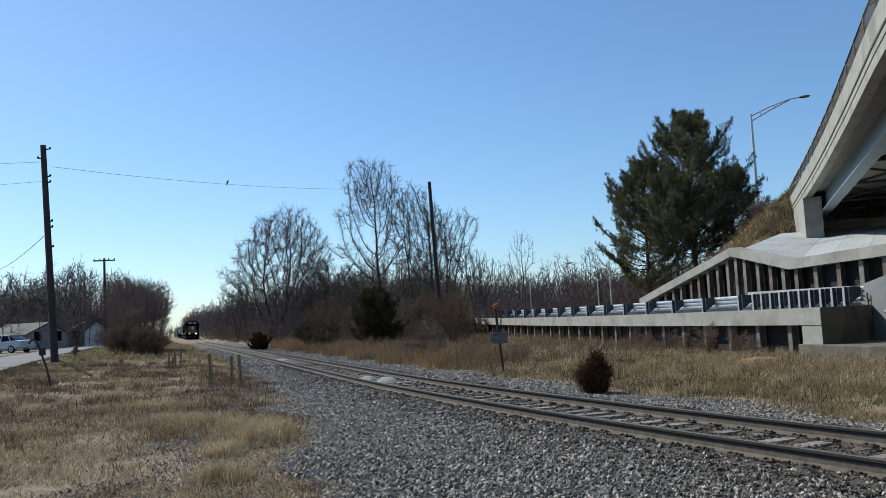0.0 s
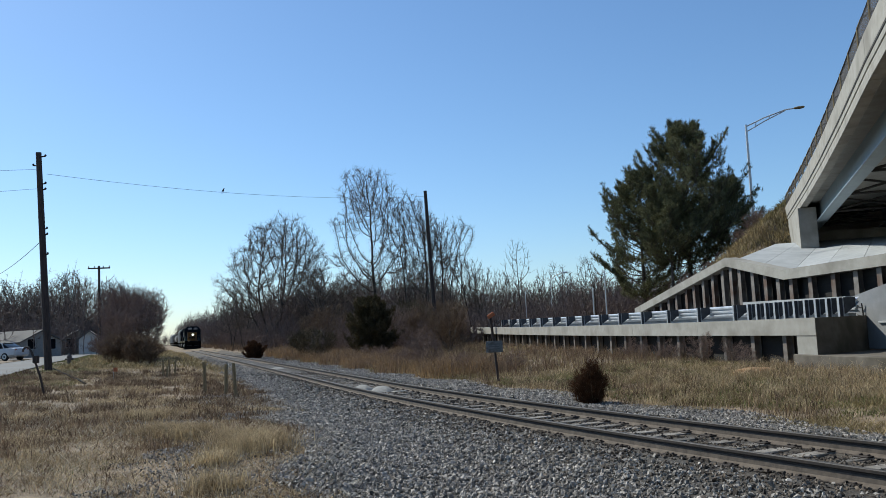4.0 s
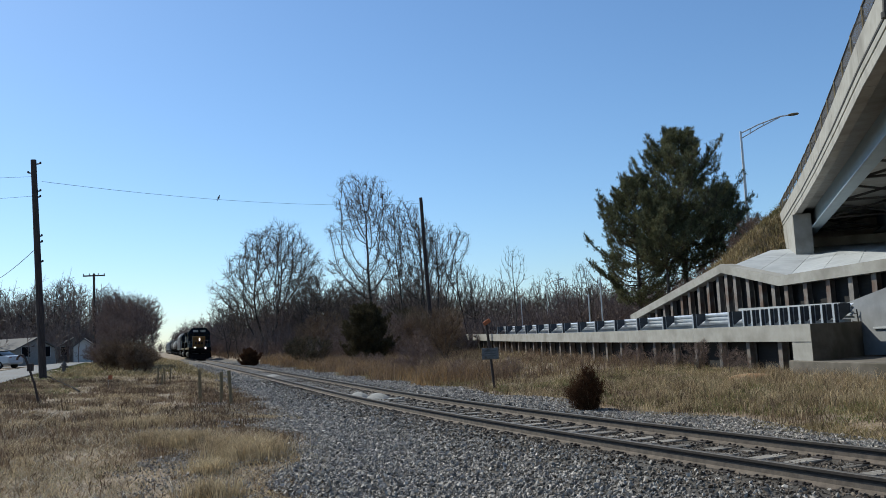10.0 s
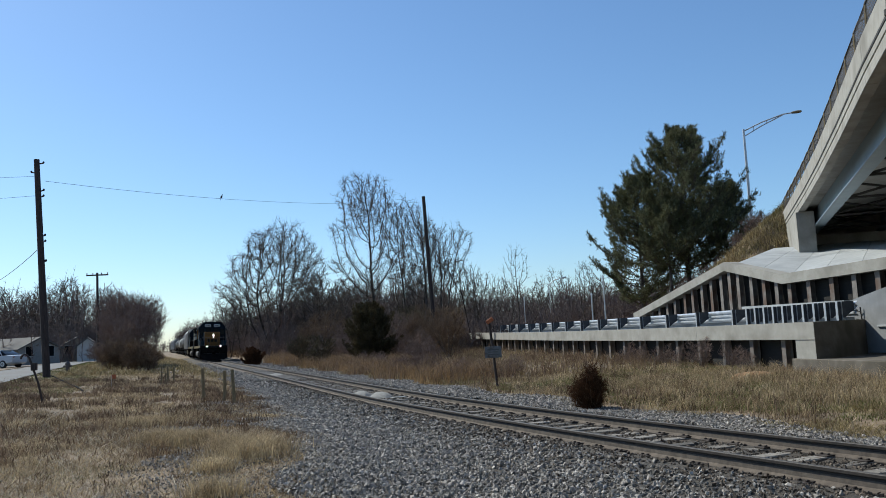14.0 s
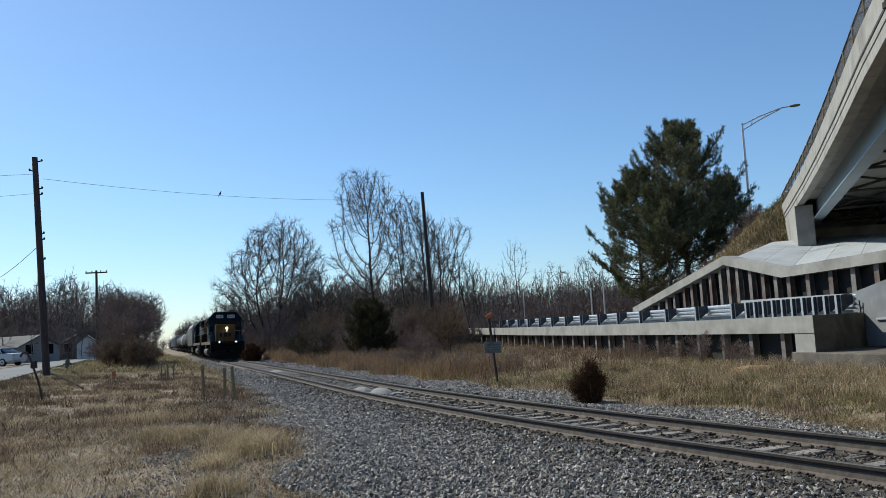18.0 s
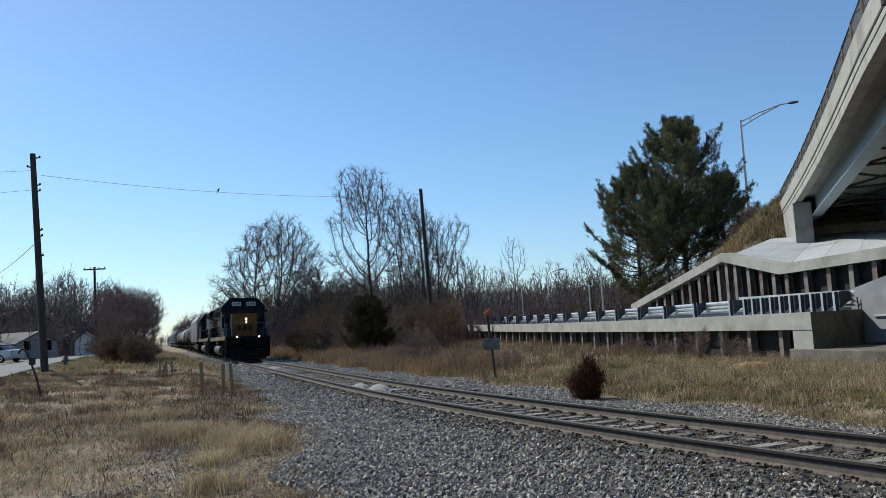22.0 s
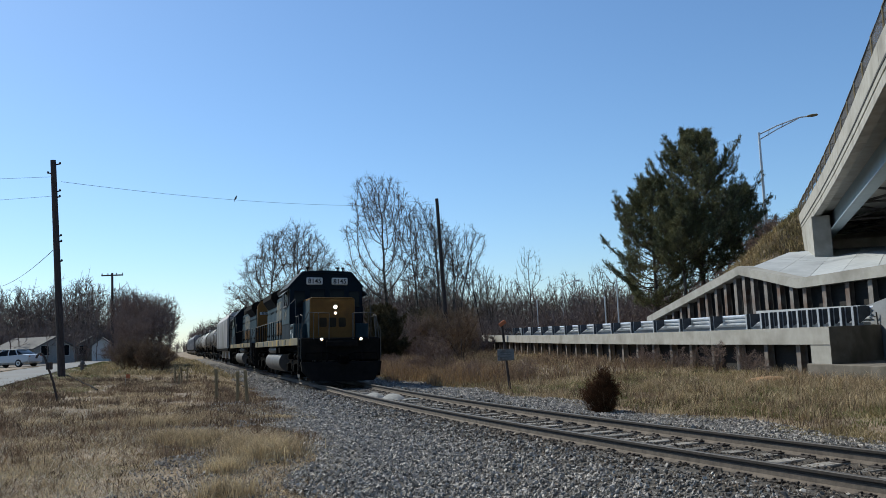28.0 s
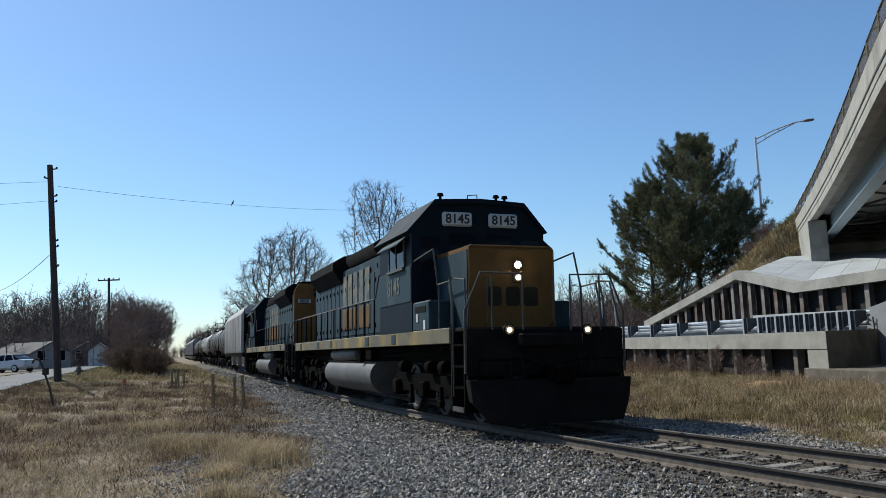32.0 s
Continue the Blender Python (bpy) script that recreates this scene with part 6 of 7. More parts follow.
bushy = bare_tree("bare_tree", "reddish leafless tree beside the track", at_ground(-24.8, 64), 41, 6.6, bark=TWIG, twig_mat=REDTWIG, group="reddish trees", blobs=ball_crown(12, 0.0, 0.55, 0.28, 0.42, 12), stems=8, n=1800, step=0.026, splay=0.3, first=0.16, tip=0.008, sprigs=4.0, twig=0.010, twig_len=0.085, up=0.5)
low = bare_tree("bare_shrub", "leafless brown shrub at the wood's edge", at_ground(-8, 66), 47, 3.0, bark=TWIG, twig_mat=REDTWIG, group="brown shrubs", blobs=ball_crown(13, 0.05, 0.5, 0.5, 0.45, 7, 0.55), stems=8, n=520, step=0.045, splay=0.5, first=0.12, tip=0.007, sprigs=4.5, twig=0.008, twig_len=0.14, up=0.5)
thicket = bare_tree("bare_shrub", "dense grey-brown thicket shrub", at_ground(-12, 82), 53, 5.0, bark=TWIG, twig_mat=WEED, group="brown shrubs", blobs=ball_crown(14, 0.0, 0.5, 0.42, 0.48, 8, 0.55), stems=9, n=1100, step=0.034, splay=0.45, first=0.12, tip=0.009, sprigs=4.0, twig=0.011, twig_len=0.12, up=0.4)
hedge = bare_tree("bare_shrub", "low dense tangled hedge shrub at the road's end", at_ground(-20.6, 51.2), 59, 2.0, bark=DARKWEED, twig_mat=WEED, group="brown shrubs", blobs=ball_crown(15, 0.0, 0.48, 0.52, 0.46, 9, 0.5), stems=10, n=1000, step=0.042, splay=0.6, first=0.08, tip=0.006, sprigs=5.0, twig=0.008, twig_len=0.16, up=0.2)

r = random.Random(5)
# far wood along the horizon, left and right of the line
spread_copies(tall, [(x + r.uniform(-2, 2), y + r.uniform(-6, 6), r.random() * 6.28, r.uniform(0.7, 0.95)) for x, y in ((3.0, 112), (6.0, 118), (10.8, 110), (18, 114))])
spread_copies(slim, [(x + r.uniform(-1, 1), y + r.uniform(-6, 6), r.random() * 6.28, r.uniform(0.7, 1.0)) for x, y in ((4.6, 104), (11.0, 116), (15.5, 118), (1.5, 108))])
spread_copies(wide, [(-95 + k * 4.4 + r.uniform(-2, 2), 140 + r.uniform(-14, 22), r.random() * 6.28, r.uniform(0.8, 1.1)) for k in range(8)], "grey leafless tree of the wood behind the houses")
spread_copies(wide, [(-70 + k * 3.6 + r.uniform(-1, 1), 118 + r.uniform(-6, 8), r.random() * 6.28, r.uniform(0.75, 0.95)) for k in range(6)], "grey leafless tree behind the houses")
spread_copies(wide, [(x, y, r.random() * 6.28, k) for x, y, k in ((-9.5, 101, 0.78), (-5.0, 104, 0.85), (0.5, 100, 0.8), (-12.5, 100, 0.66), (3.2, 97, 0.62), (-2.4, 97, 0.7), (7.0, 106, 0.6), (11.5, 109, 0.55), (-17, 103, 0.7), (-27.5, 112, 0.62), (-31, 120, 0.66))], "grey leafless tree among the brush")
spread_copies(bushy, [(-24.4, 62, 1.0, 0.92), (-23.2, 62, 0.6, 1.0), (-21.9, 60.5, 5.0, 0.84), (-21.3, 59, 3.9, 0.66), (-23.2, 59, 4.2, 0.72), (-22.0, 57.5, 2.2, 0.62), (-23.9, 66, 0.2, 1.02), (-25.0, 67, 1.7, 0.95)])
spread_copies(hedge, [(-19.6, 51.4, 1.4, 1.0), (-18.4, 49.6, 2.4, 0.95), (-17.7, 49.4, 0.9, 0.9), (-20.4, 52.6, 5.0, 0.9), (-19.8, 53.4, 0.3, 1.0), (-18.9, 53.0, 2.0, 0.95)])


# ---- joined far woods ----
def templates(count, seed, cz, rx, rz, **shape):
    out = []
    for k in range(count):
        out.append(colony(seed + k, 10.0, ball_crown(seed + k, 0, cz, rx, rz, 7), **shape))
    return out


FAR_TREES = templates(6, 200, 0.6, 0.24, 0.40, stems=1, n=90, step=0.06, first=0.3, tip=0.022, sprigs=1.5, twig=0.034, twig_len=0.12, up=0.5)
FAR_BRUSH = templates(5, 230, 0.5, 0.5, 0.48, stems=5, n=45, step=0.1, first=0.12, splay=0.5, tip=0.03, sprigs=2.6, twig=0.045, twig_len=0.26, up=0.5)


def far_wood(name, label, n, ratio, depth, heights, seed, along=False, brush=False):
    """A distant wood of forked trees, too many to count."""
    r = random.Random(seed)
    stems, twigs = [], []
    while n:
        if along:
            x, y = plan(r.uniform(*depth), r.uniform(*ratio))
        else:
            y = r.uniform(*depth)
            x = y * r.uniform(*ratio)
        a, l = unplan(x, y)
        if -5 < l < 10.5 and a < 330:
            continue
        n -= 1
        k, turn = r.uniform(*heights) / 10, r.random() * 6.283
        c, s = math.cos(turn) * k, math.sin(turn) * k
        m = np.array(((c, -s, 0), (s, c, 0), (0, 0, k)))
        base = np.array((x, y, gz(x, y) - 0.2))
        for src, out in zip(r.choice(FAR_BRUSH if brush else FAR_TREES), (stems, twigs)):
            q = src.copy()
            q[:, 0:3], q[:, 3:6] = src[:, 0:3] @ m.T + base, src[:, 3:6] @ m.T + base
            q[:, 6:8] *= 0.5 + 0.5 * k
            out.append(q)
    V, F = tubes(np.concatenate(stems), 3)
    F = np.concatenate([F[:, [0, 1, 2]], F[:, [0, 2, 3]]])
    V2, F2 = spikes(np.concatenate(twigs))
    ob = new(name, fast_mesh(name, np.concatenate([V, V2]), np.concatenate([F, F2 + len(V)]), WOODS))
    return tagged(ob, label, "wood", kind="stuff")


far_wood("far_wood", "distant grey-brown leafless wood behind the houses", 290, (-0.62, -0.33), (112, 170), (8.5, 14.0), 61)
far_wood("far_wood", "tangled undergrowth below the wood behind the houses", 230, (-0.62, -0.33), (108, 140), (3.0, 6.5), 73, brush=True)
far_wood("far_wood", "distant leafless wood where the line runs out of sight", 100, (-0.34, -0.18), (150, 230), (6, 10), 62)
far_wood("far_wood", "distant grey-brown leafless wood beyond the field", 400, (-0.2, 0.3), (125, 200), (5.5, 9.0), 63)
far_wood("far_wood", "low brown undergrowth below the far wood", 420, (-0.22, 0.3), (98, 150), (2.2, 4.8), 64, brush=True)
far_wood("far_wood", "dense leafless wood along the far side of the line", 300, (12, 34), (92, 240), (6.0, 10.5), 65, True)
far_wood("far_wood", "tangled undergrowth along the far side of the line", 420, (10.6, 26), (84, 210), (1.8, 4.2), 66, True, True)
far_wood("far_wood", "leafless wood along the near side of the line", 100, (-22, -6.5), (100, 300), (5.0, 9.0), 67, True)
far_wood("far_wood", "tangled brown undergrowth below the bare trees", 300, (14, 30), (62, 100), (1.6, 3.8), 68, True, True)
far_wood("far_wood", "grey-brown leafless wood behind the tall trees", 300, (-0.21, 0.0), (104, 150), (6.5, 10.5), 69)
far_wood("far_wood", "leafless wood behind the pines", 130, (0.13, 0.34), (76, 120), (4.0, 7.5), 74)
far_wood("far_wood", "tangled undergrowth behind the pines", 120, (0.10, 0.30), (66, 100), (2.0, 4.2), 75, brush=True)
far_wood("far_wood", "far leafless wood where the line bends away", 200, (11, 60), (240, 460), (8.0, 14.0), 70, True)
far_wood("far_wood", "far grey leafless wood on the near side of the line", 200, (-70, -5.5), (190, 460), (5.0, 9.0), 71, True)
far_wood("far_wood", "faint leafless wood at the line's vanishing point", 130, (-16, 10), (385, 520), (5.0, 8.5), 72, True)
far_wood("far_wood", "dense brown wood along the horizon beyond the wall", 280, (0.0, 0.31), (165, 215), (8.5, 11.5), 78)
far_wood("far_wood", "far leafless wood closing the view down the line", 130, (9.5, 18), (335, 520), (11.0, 15.0), 76, True)
far_wood("far_wood", "leafless wood on both sides far down the line", 90, (10.8, 15), (150, 330), (8.0, 11.5), 77, True)
# thicket on the far side of the line
for k in range(46):
    a = 50 + k * 0.95 + r.uniform(-1, 1)
    l = 13.0 + r.uniform(0, 11) + (a - 50) * 0.03
    x, y = plan(a, l)
    if (x / y > 0.01 and y < 80) or (abs(x / y + 0.095) < 0.045 and y < 64):
        continue
    spread_copies(thicket if k % 3 else bushy, [(x, y, r.random() * 6.28, r.uniform(0.55, 0.95) * (1 if k % 3 else 0.85))])
for k in range(40):
    a = 34 + k * 2.0 + r.uniform(-1, 1)
    x, y = plan(a, 11.2 + r.uniform(0, 6.5) * (0.4 + a / 70))
    if (x / y > -0.01 and y < 78) or (abs(x / y + 0.095) < 0.05 and y < 58):
        continue
    spread_copies(low, [(x, y, r.random() * 6.28, r.uniform(0.4, 0.9))])
for k in range(9):
    x, y = plan(62 + k * 3.2, -1.8 - k * 0.35 + r.uniform(-1.6, 0.0))
    spread_copies(low, [(x, y, r.random() * 6.28, r.uniform(0.45, 0.8))], "leafless shrub beside the ballast")
for k in range(7):
    x, y = wallpt(2.5 + k * 1.7 + r.uniform(-0.4, 0.4), -0.5 - r.random() * 0.6)[:2]
    spread_copies(low, [(x, y, r.random() * 6.28, r.uniform(0.24, 0.4))], "dry arching shrub before the wall")
for k in range(9):
    x, y = plan(96 + k * 9, 9.6 + r.uniform(0, 5))
    spread_copies(low, [(x, y, r.random() * 6.28, r.uniform(0.8, 1.3))], "leafless shrub far along the line")


# ---- evergreens ----
def needle_tufts(points, ways, size, count, seed, width=0.03, spread=0.75):
    """Brushes of narrow needles round every shoot's way."""
    g = np.random.default_rng(seed)
    P, D = np.repeat(np.asarray(points, float), count, 0), np.repeat(np.asarray(ways, float), count, 0)
    n = len(P)
    d = D + g.normal(size=(n, 3)) * spread
    d /= np.linalg.norm(d, axis=1, keepdims=True)
    w = np.cross(d, g.normal(size=(n, 3)))
    w /= np.linalg.norm(w, axis=1, keepdims=True)
    ln = size * (0.6 + 0.7 * g.random((n, 1)))
    base = P - D * size * 0.7 * g.random((n, 1))
    V = np.stack([base - w * size * width, base + w * size * width, base + d * ln], 1)
    return V.reshape(-1, 3), np.arange(n * 3).reshape(-1, 3)


def pine(m, seed, height, radius, base, label, shape, material=NEEDLE, limbs_n=44, tuft=0.25, per=12, bare=0.35, stout=0.016, width=0.055, shoots=7):
    """Limbs in loose tiers that rise at their ends; brushes of needles on the outer shoots alone."""
    r = random.Random(seed)
    e = thing("pine_tree", label, "tree", m, "evergreen trees")
    segs, tips, ways = [], [], []
    bendx, bendy = r.uniform(-0.5, 0.5) * height / 14, r.uniform(-0.5, 0.5) * height / 14
    spine = [Vector((bendx * math.sin(3 * t / 10), bendy * math.sin(2.2 * t / 10), height * t / 10)) for t in range(11)]
    for i in range(10):
        segs.append((*spine[i], *spine[i + 1], height * stout * (1 - i / 11), height * stout * (1 - (i + 1) / 11)))
    for k in range(limbs_n):
        f = base + (0.985 - base) * ((k + r.random()) / limbs_n) ** 0.9
        j = min(int(f * 10), 9)
        p = spine[j].lerp(spine[j + 1], f * 10 - j)
        u = (f - base) / (1 - base)
        a = k * 2.4 + r.uniform(-0.6, 0.6)
        reach = radius * shape(u) * r.choice((0.62, 0.8, 1.0, 1.12)) * r.uniform(0.9, 1.08)
        d = Vector((math.cos(a), math.sin(a), r.uniform(-0.05, 0.25) + 0.55 * u * u)).normalized()
        q, n = p, 7
        for i in range(n):
            d = (d + Vector((r.gauss(0, 0.10), r.gauss(0, 0.10), 0.055 + 0.03 * i))).normalized()
            nx = q + d * reach / n
            rad = max(0.055 * height / 14 * (reach / radius) ** 0.5 * (1 - i / n), 0.014 * height / 14)
            segs.append((*q, *nx, rad, rad * 0.85))
            if (i + 1) / n > bare:
                for s in range(shoots):
                    out = d.cross(Vector((0, 0, 1)))
                    sd = (d * r.uniform(0.5, 1.0) + out * r.choice((-1, 1)) * r.uniform(0.4, 1.1) + Vector((0, 0, r.uniform(0.0, 0.5)))).normalized()
                    ln = (0.10 + 0.22 * (1 - i / n)) * reach * r.uniform(0.4, 1.1) + tuft * 0.8
                    b = q.lerp(nx, r.random())
                    t = b + sd * ln + Vector((0, 0, 0.08 * ln))
                    segs.append((*b, *t, 0.012 * height / 14, 0.007 * height / 14))
                    for w in (1.0, 0.72, 0.45)[:2 + (r.random() < 0.5)]:
                        c = b.lerp(t, w) + Vector((r.gauss(0, 1), r.gauss(0, 1), r.gauss(0.3, 0.7))) * tuft * (0.0 if w == 1.0 else 0.5)
                        tips.append(c)
                        ways.append((sd + Vector((r.gauss(0, 0.3), r.gauss(0, 0.3), 0.75))).normalized())
            q = nx
        tips.append(q)
        ways.append((d + Vector((0, 0, 0.8))).normalized())
    t = new("trunk", fast_mesh("trunk", *tubes(segs, 4), BARK, True))
    t.parent = e
    c = new("crown", fast_mesh("crown", *needle_tufts(tips, ways, tuft, per, seed, width), material))
    c.parent = e
    tagged(c, "brushes of dark green needles")
    return e


def rounded(u):
    return max(0.14, math.sin(math.pi * (0.20 + 0.80 * u)) ** 0.8) * (1 - 0.25 * u)


def broad(u):
    return max(0.16, min(1.0, 0.8 + u) * (1 - u * u) ** 0.6)


pine(at_ground(17.3, 60.0, sink=0.3), 4, 15.2 - gz(17.3, 60.0), 5.0, 0.20, "large dark green pine behind the upper wall", broad, limbs_n=118)
pine(at_ground(14.0, 60.5, sink=0.3), 9, 12.3 - gz(14.0, 60.5), 4.4, 0.20, "broad dark green pine with open lower limbs", broad, limbs_n=92)
pine(at_ground(20.6, 61.0, sink=0.3), 14, 11.6 - gz(20.6, 61.0), 3.0, 0.20, "dark green pine on the embankment's foot", broad, limbs_n=54)
pine(at_ground(15.2, 57.5, sink=0.3), 19, 10.4 - gz(15.2, 57.5), 3.6, 0.40, "dark pine with bare lower trunk before its neighbours", broad, limbs_n=56)
spread_copies(slim, [(10.6, 64, 0.5, 0.75), (22.3, 66, 2.5, 0.8)], "leafless tree beside the pines")
pine(at_ground(-5.4, 57.0, sink=0.2), 24, 3.9, 2.1, 0.02, "bushy dark cedar among the brush", broad, CEDAR, 130, 0.16, 14, 0.05, 0.02, 0.06)
for x, y, h, k in ((-3.3, 66.0, 4.3, 3), (-9.2, 60.0, 2.3, 5), (-11.5, 66.0, 2.8, 6), (-1.0, 70.0, 4.6, 7)):
    bare_tree("vine_shrub", "olive-brown shrub grown over with dead vines", at_ground(x, y), 60 + k, h, bark=WEED, twig_mat=OLIVE, group="brown shrubs", blobs=ball_crown(k, 0.0, 0.48, 0.5, 0.46, 9, 0.5), stems=9, n=700, step=0.045, splay=0.6, first=0.08, tip=0.007, sprigs=5.0, twig=0.011, twig_len=0.14, up=0.1)
pine(at_ground(-17.3, 74, sink=0.2), 27, 1.6, 1.3, 0.02, "low dark evergreen bush by the line", rounded, RUSTSHRUB, 40, 0.14, 14, 0.05, 0.02, 0.07)


def shrub(m, seed, h, rad, label):
    r = random.Random(seed)
    e = thing("evergreen_shrub", label, "shrub", m)
    segs, tips, ways = [], [], []
    for k in range(60):
        a = r.random() * 6.283
        t = r.random() ** 0.6
        top = Vector((math.cos(a) * t * rad * 0.92, math.sin(a) * t * rad * 0.92, h * r.uniform(0.72, 1.0) * (1.05 - 0.60 * t)))
        foot = Vector((top.x * 0.15, top.y * 0.15, 0))
        for i in range(5):
            a0, b = foot.lerp(top, i / 5), foot.lerp(top, (i + 1) / 5) + Vector((r.gauss(0, 0.02), r.gauss(0, 0.02), 0))
            segs.append((*a0, *b, 0.015 - 0.0025 * i, 0.012 - 0.002 * i))
            for s in range(8):
                tips.append(b + Vector((r.gauss(0, 0.055), r.gauss(0, 0.055), r.gauss(0.0, 0.07))))
                ways.append(((top - foot).normalized() + Vector((r.gauss(0, 0.3), r.gauss(0, 0.3), 0.3))).normalized())
    new("stems", fast_mesh("stems", *tubes(segs, 4), WEED)).parent = e
    new("foliage", fast_mesh("foliage", *needle_tufts(tips, ways, 0.11, 12, seed, 0.035), RUSTSHRUB)).parent = e
    return e


shrub(at_ground(3.1, 19.2, sink=0.02), 3, 1.12, 0.52, "small rusty-brown juniper shrub on the gravel's edge")


for k in range(16):
    x, y = bridgept(1.5 + r.uniform(0, 9), -0.6 - r.uniform(0.2, 7.0))[:2]
    spread_copies(low, [(x, y, r.random() * 6.28, r.uniform(0.25, 0.5))], "low dry brush on the embankment's slope")


r2 = random.Random(8)
for k in range(14):
    a = 31 + k * 1.9 + r2.uniform(-0.5, 0.5)
    x, y = plan(a, float(far_edge(a)) + 1.4 + r2.uniform(0, 2.6))
    spread_copies(low, [(x, y, r2.random() * 6.28, r2.uniform(0.2, 0.36))], "small brown dead shrub in the weeds by the ballast")


# ======== things beside the track ========
def post(x, y, h, lean, w=0.043, label="weathered wooden fence post standing in dry grass"):
    z = gz(x, y)
    e = solid("fence_post", G().box(-w, w, -w, w, -0.3, h, 0.012), POST, label, "post", pose(x, y, z, lean[0], lean[1], random.uniform(0, 12)), "wooden posts by the track")
    return e


for x, y, h, lean in ((-7.6, 26.0, 0.95, (1, -1)), (-6.8, 25.4, 0.93, (0, 1)), (-6.2, 24.2, 1.02, (-1, -3)), (-12.3, 36.0, 0.74, (2, 1)), (-12.0, 35.6, 0.5, (0, 2)),
                      (-12.15, 36.4, 0.72, (1, -2)), (-11.75, 35.9, 0.72, (0, 1))):
    post(x, y, h, lean, 0.043 if y < 30 else 0.032)

# leaning post with a plate and an orange cap
sx, sy = 1.5, 28.4
sz = gz(sx, sy)
sign = thing("marker_sign", "leaning dark steel post with a grey plate and orange cap", "sign", pose(sx, sy, sz))
part("post", G().tube([(0.03, 0, -0.3), (-0.16, 0, 2.2)], 0.045, 8), POLE, sign)
plate = part("plate", G().box(-0.36, 0.20, -0.075, -0.055, 0.98, 1.36, 0.008), SIGNGREY, sign, "weathered grey plate")
part("text_bars", G().box(-0.28, 0.12, -0.081, -0.076, 1.24, 1.27).box(-0.26, 0.08, -0.081, -0.076, 1.16, 1.19).box(-0.28, 0.11, -0.081, -0.076, 1.08, 1.11), BARINK, plate, "unreadable lines of writing")
part("cap", G().box(-0.13, 0.13, -0.07, 0.07, -0.07, 0.07, 0.02), ORANGE, sign, "faded orange cap", at=pose(-0.14, 0, 2.22, 0, -32, 0))

# bent dark pipe by the road
x, y = -11.9, 24.7
pipe = thing("bent_pipe", "leaning dark pipe with a hooked top and a box", "pipe", pose(x, y, gz(x, y)))
part("tube", G().tube([(0.04, 0, -0.2), (-0.14, 0, 0.62), (-0.40, 0, 1.34), (-0.47, 0, 1.44), (-0.56, 0, 1.46), (-0.63, 0, 1.40), (-0.65, 0, 1.33)], 0.032, 8), POLE, pipe)
part("box", G().box(-0.34, -0.18, -0.06, 0.06, 0.98, 1.20, 0.015), POLE, pipe)

# hydrant
x, y = -22.0, 48.6
hyd = thing("fire_hydrant", "small dark fire hydrant on the verge", "hydrant", pose(x, y, gz(x, y)))
part("barrel", G().lathe((0, 0, -0.1), (0, 0, 1), ((0, 0.16), (0.14, 0.16), (0.15, 0.11), (0.55, 0.11), (0.57, 0.15), (0.62, 0.15), (0.70, 0.11), (0.78, 0.04), (0.84, 0.03)), 14), HYDRANT, hyd)
for d in (-1, 1):
    part("nozzle", G().cyl((0, 0, 0.38), (d * 0.2, 0, 0.38), 0.06, 0.06, 10).cyl((d * 0.18, 0, 0.38), (d * 0.22, 0, 0.38), 0.075, 0.075, 6), HYDRANT, hyd)

# spilled ballast mounds between the rails
for a, l, w, h in ((24.6, -0.3, 0.34, 0.19), (23.85, 0.08, 0.36, 0.17), (47.0, 0.1, 0.42, 0.10)):
    x, y = plan(a, float(mid(a)) + l)
    g = G()
    n = 12
    rings = [(1.0, 0), (0.8, 0.45), (0.5, 0.82), (0.2, 1.0)]
    V = [(math.cos(6.283 * i / n) * w * rr * (1 + 0.12 * math.sin(i * 2.3)) * 1.5, math.sin(6.283 * i / n) * w * rr * (1 + 0.1 * math.cos(i * 1.7)), h * zz) for rr, zz in rings for i in range(n)]
    F = [(j * n + i, j * n + (i + 1) % n, (j + 1) * n + (i + 1) % n, (j + 1) * n + i) for j in range(3) for i in range(n)] + [tuple(range(3 * n, 4 * n))]
    solid("gravel_mound", g.add(V, F), FINESTONE, "pale heap of fine stone between the rails", "mound", pose(x, y, -0.19 + float(rise(a)), 0, 0, 110))

# pale broken board lying on the ties
x, y = plan(23.0, float(mid(23.0)) + 0.38)
board = G().extr(((-0.42, -0.05), (-0.2, -0.075), (0.3, -0.06), (0.46, -0.02), (0.40, 0.055), (0.1, 0.07), (-0.3, 0.06), (-0.46, 0.01)), 0.0, 0.022, "z")
solid("broken_board", board, WHITE, "pale broken board lying between the rails", "board", pose(x, y, -0.155 + float(rise(23.0)), 3, 4, 118))

# orange clay scrape in the grass
x, y = 8.6, 24.2
g = G()
n = 16
V = [(math.cos(6.283 * i / n) * rr * (1 + 0.2 * math.sin(i * 1.9)), math.sin(6.283 * i / n) * rr * 0.6 * (1 + 0.2 * math.cos(i * 2.6)), z) for rr, z in ((0.7, -0.03), (0.5, 0.13), (0.25, 0.18)) for i in range(n)]
F = [(j * n + i, j * n + (i + 1) % n, (j + 1) * n + (i + 1) % n, (j + 1) * n + i) for j in range(2) for i in range(n)] + [tuple(range(2 * n, 3 * n))]
solid("clay_mound", g.add(V, F), DIRT, "bare orange clay showing through the grass", "mound", pose(x, y, gz(x, y)))
# black bar added for the shadow line from the roadside pole's foot
bx = [(-20.4 + 7.2 * k / 6, 43.2 - 12.8 * k / 6) for k in range(7)]
